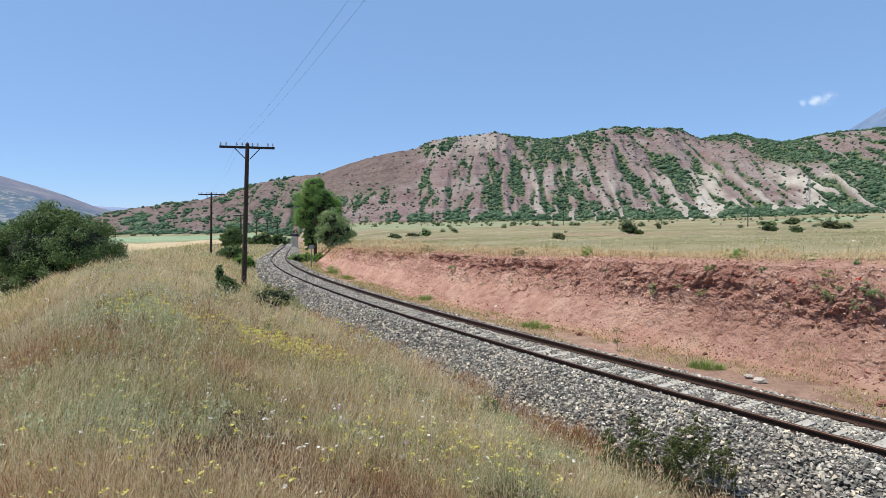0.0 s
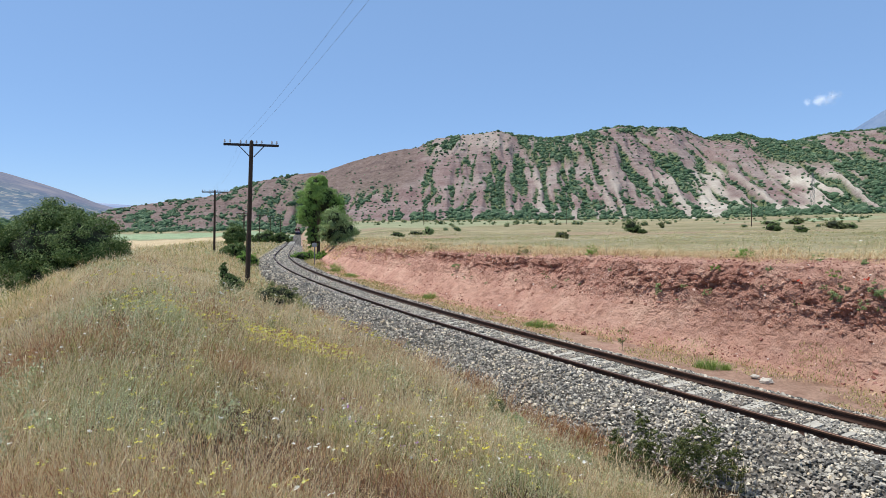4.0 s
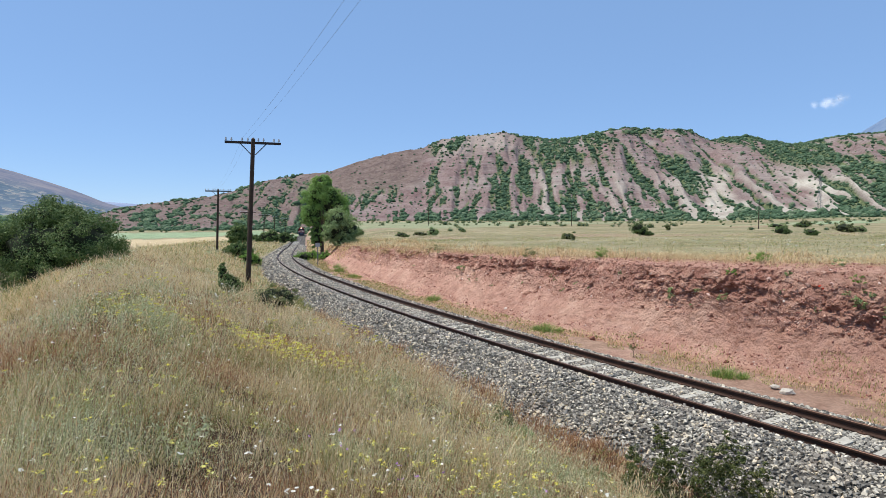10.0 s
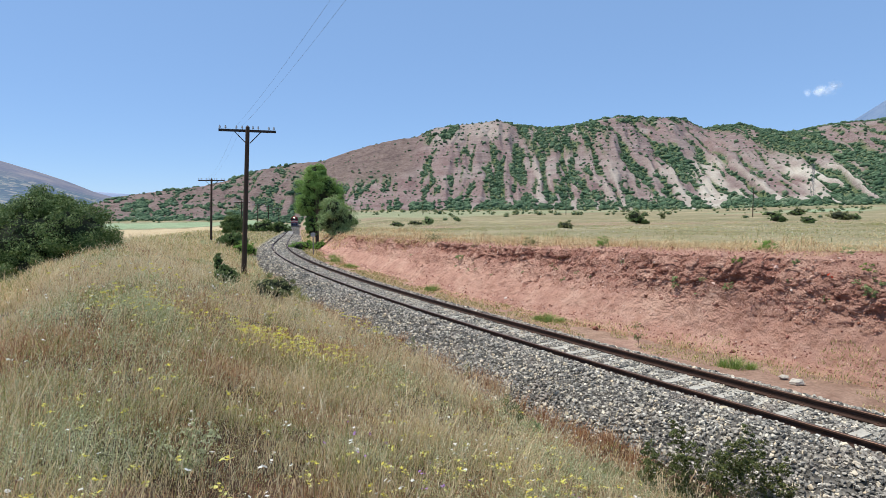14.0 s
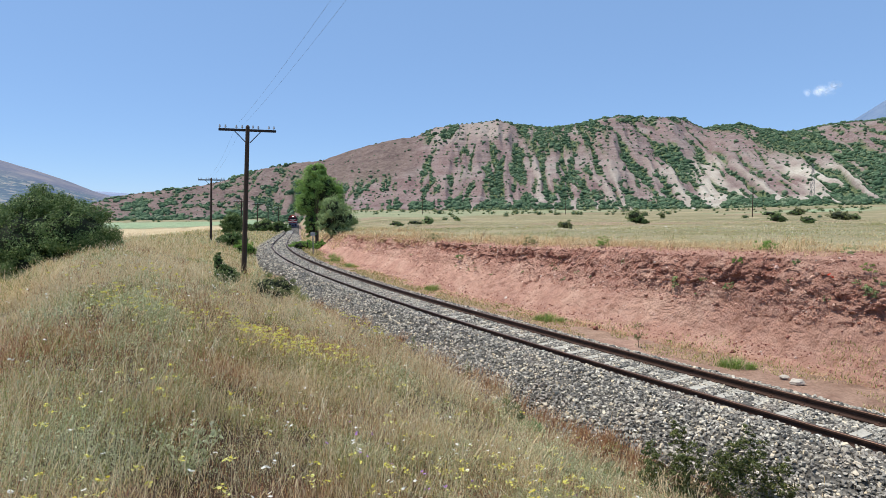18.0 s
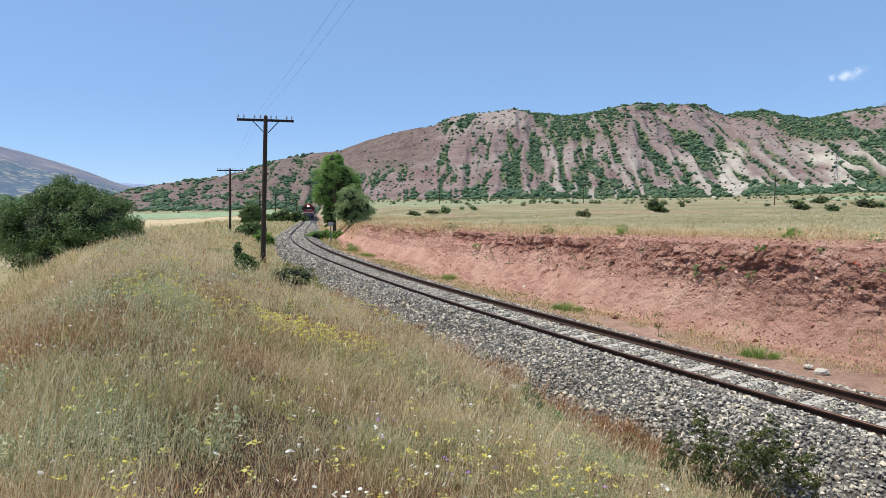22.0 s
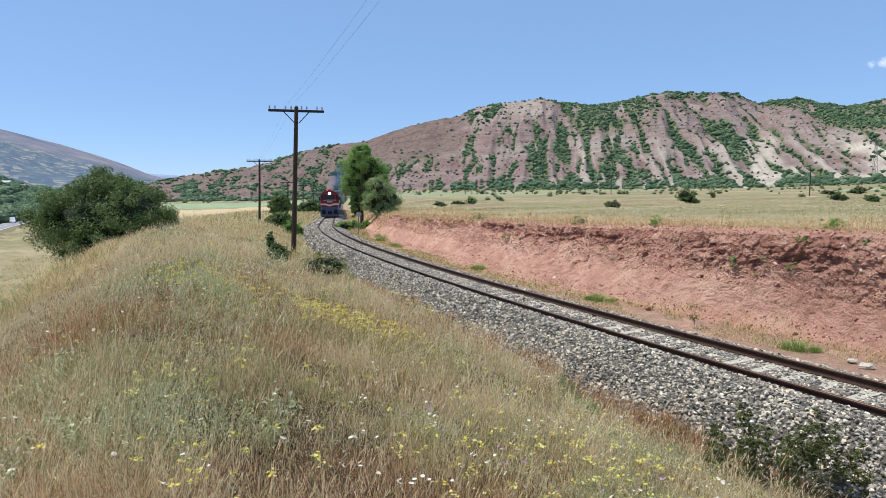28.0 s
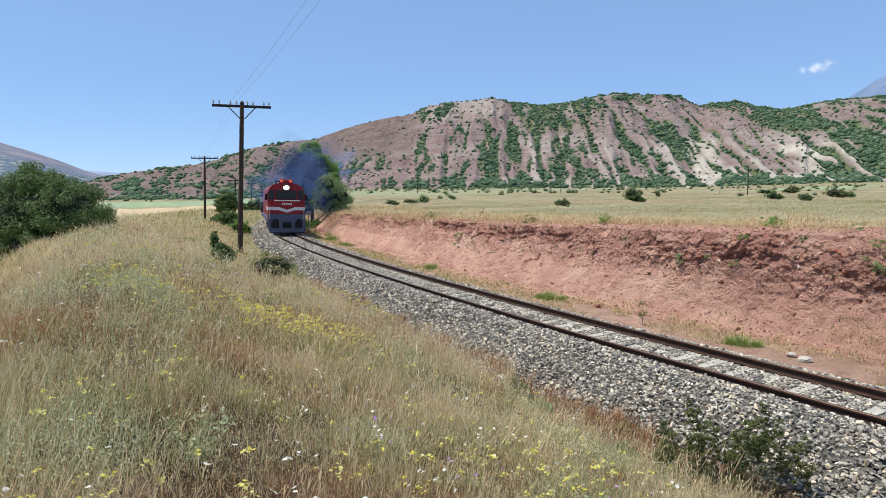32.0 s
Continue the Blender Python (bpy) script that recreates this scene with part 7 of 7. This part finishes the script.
def soft_discs(centre, size, rnd, sides=10):
    """Thin round veils, dense in the middle and fading to the rim."""
    n = len(centre)
    nn = rnd.normal(size=(n, 3))
    nn /= np.linalg.norm(nn, axis=1)[:, None]
    a = np.cross(nn, rnd.normal(size=(n, 3)))
    a /= np.linalg.norm(a, axis=1)[:, None]
    b = np.cross(nn, a)
    t = np.arange(sides) * 2 * np.pi / sides
    reach = size[:, None, None] * rnd.uniform(0.75, 1.2, (n, sides, 1))
    ring = a[:, None] * np.cos(t)[None, :, None] + b[:, None] * np.sin(t)[None, :, None]
    co = np.concatenate([centre[:, None], centre[:, None] + ring * reach * 0.5, centre[:, None] + ring * reach], 1)
    i = np.arange(n)[:, None] * (2 * sides + 1)
    f = []
    for k in range(sides):
        j = (k + 1) % sides
        f += [i + (0, 1 + k, 1 + j), i + (1 + k, 1 + sides + k, 1 + sides + j), i + (1 + k, 1 + sides + j, 1 + j)]
    fade = np.tile(np.r_[1.0, np.full(sides, 0.62), np.zeros(sides)], n)
    return co.reshape(-1, 3), np.concatenate(f), fade


def veil(k, scale, lo, hi, most):
    """Opacity from drifting noise, thinned towards each veil's rim."""
    r = k.n.new("ShaderNodeMapRange")
    r.inputs["From Min"].default_value, r.inputs["From Max"].default_value = lo, hi
    r.inputs["To Min"].default_value, r.inputs["To Max"].default_value = 0.0, most
    k.l.new(k.noise(scale, 4, 0.6), r.inputs["Value"])
    x = k.n.new("ShaderNodeMath")
    x.operation = "MULTIPLY"
    k.l.new(r.outputs[0], x.inputs[0])
    k.l.new(k.attr("fade"), x.inputs[1])
    k.l.new(x.outputs[0], k.b.inputs["Alpha"])


def smoke_puff(seed, wide):
    """Thin drifting exhaust."""
    rnd = np.random.RandomState(seed)
    co, f, fade = soft_discs(rnd.normal(0, 0.35, (3, 3)) * wide, wide * rnd.uniform(0.8, 1.2, 3), rnd)
    return tagged(hold("smoke_puff", raw("smoke_puff", co, f, {"fade": fade}), SMOKE, smooth=True), "thin blue-grey diesel exhaust smoke", "smoke", "smoke of the locomotive", "stuff")


k = Mat("exhaust_smoke", 1.0, 0, 0.0).local()
k.color((0.11, 0.17, 0.32, 1))
veil(k, 0.5, 0.26, 0.6, 0.6)
SMOKE = k.m
PUFFS = [smoke_puff(300 + i, 2.0 + 0.7 * (i % 4)) for i in range(14)]


def build_cloud():
    """One small white fair-weather cloud far away."""
    rnd = np.random.RandomState(6)
    k = Mat("cloud_white", 1.0, 0, 0.0).local()
    k.color((0.9, 0.9, 0.92, 1))
    # faint self-glow stands in for sunlight scattered through the cloud
    k.b.inputs["Emission Color"].default_value = (0.86, 0.92, 1.0, 1)
    k.b.inputs["Emission Strength"].default_value = 0.35
    veil(k, 0.02, 0.3, 0.65, 0.32)
    n = 22
    q = np.c_[rnd.uniform(-62, 62, n), rnd.normal(0, 20, n), rnd.normal(0, 6, n)]
    q[:, 2] += q[:, 0] * 0.14
    co, f, fade = soft_discs(q, rnd.uniform(16, 34, n), rnd)
    ob = tagged(hold("cloud", raw("cloud", co, f, {"fade": fade}), k.m), "one small thin white cloud in a clear sky", "cloud")
    a, far = math.atan(0.622), 3300
    ob.matrix_basis = pose(far * math.sin(a), far * math.cos(a), 3.55 + far * 0.166, 0, 0, -math.degrees(a))


build_cloud()


def motions():
    """The train runs towards the eye, slowing a little; its smoke rises and drifts off behind it."""
    times = [i * 1.0 for i in range(33)]
    walk(LOCO, [(t, on_rails(front_at(t), 18.0)) for t in times])
    for i, w in enumerate(WAGONS):
        walk(w, [(t, on_rails(front_at(t) + 18.4 + 14.2 * i, 14.0)) for t in times])
    for i, p in enumerate(PUFFS):
        born = 32.0 - 0.36 * (14 - i) + 0.1
        rows = []
        for t in [k * 1.0 for k in range(26)] + [26 + 0.25 * k for k in range(25)]:
            ride = min(t, born)
            m = on_rails(front_at(ride), 18.0)
            age = max(0.0, t - born)
            at = m @ Vector((0, -7.0, 4.3 if t >= born else -7.0))
            rows.append((t, pose(at.x + 2.0 + 2.1 * age, at.y - 3.0 - 2.0 * age, at.z + 0.1 * age + 0.7 * min(1.0, age * 3), 0, 0, 25 * i + 8 * age)))
        walk(p, rows)


motions()
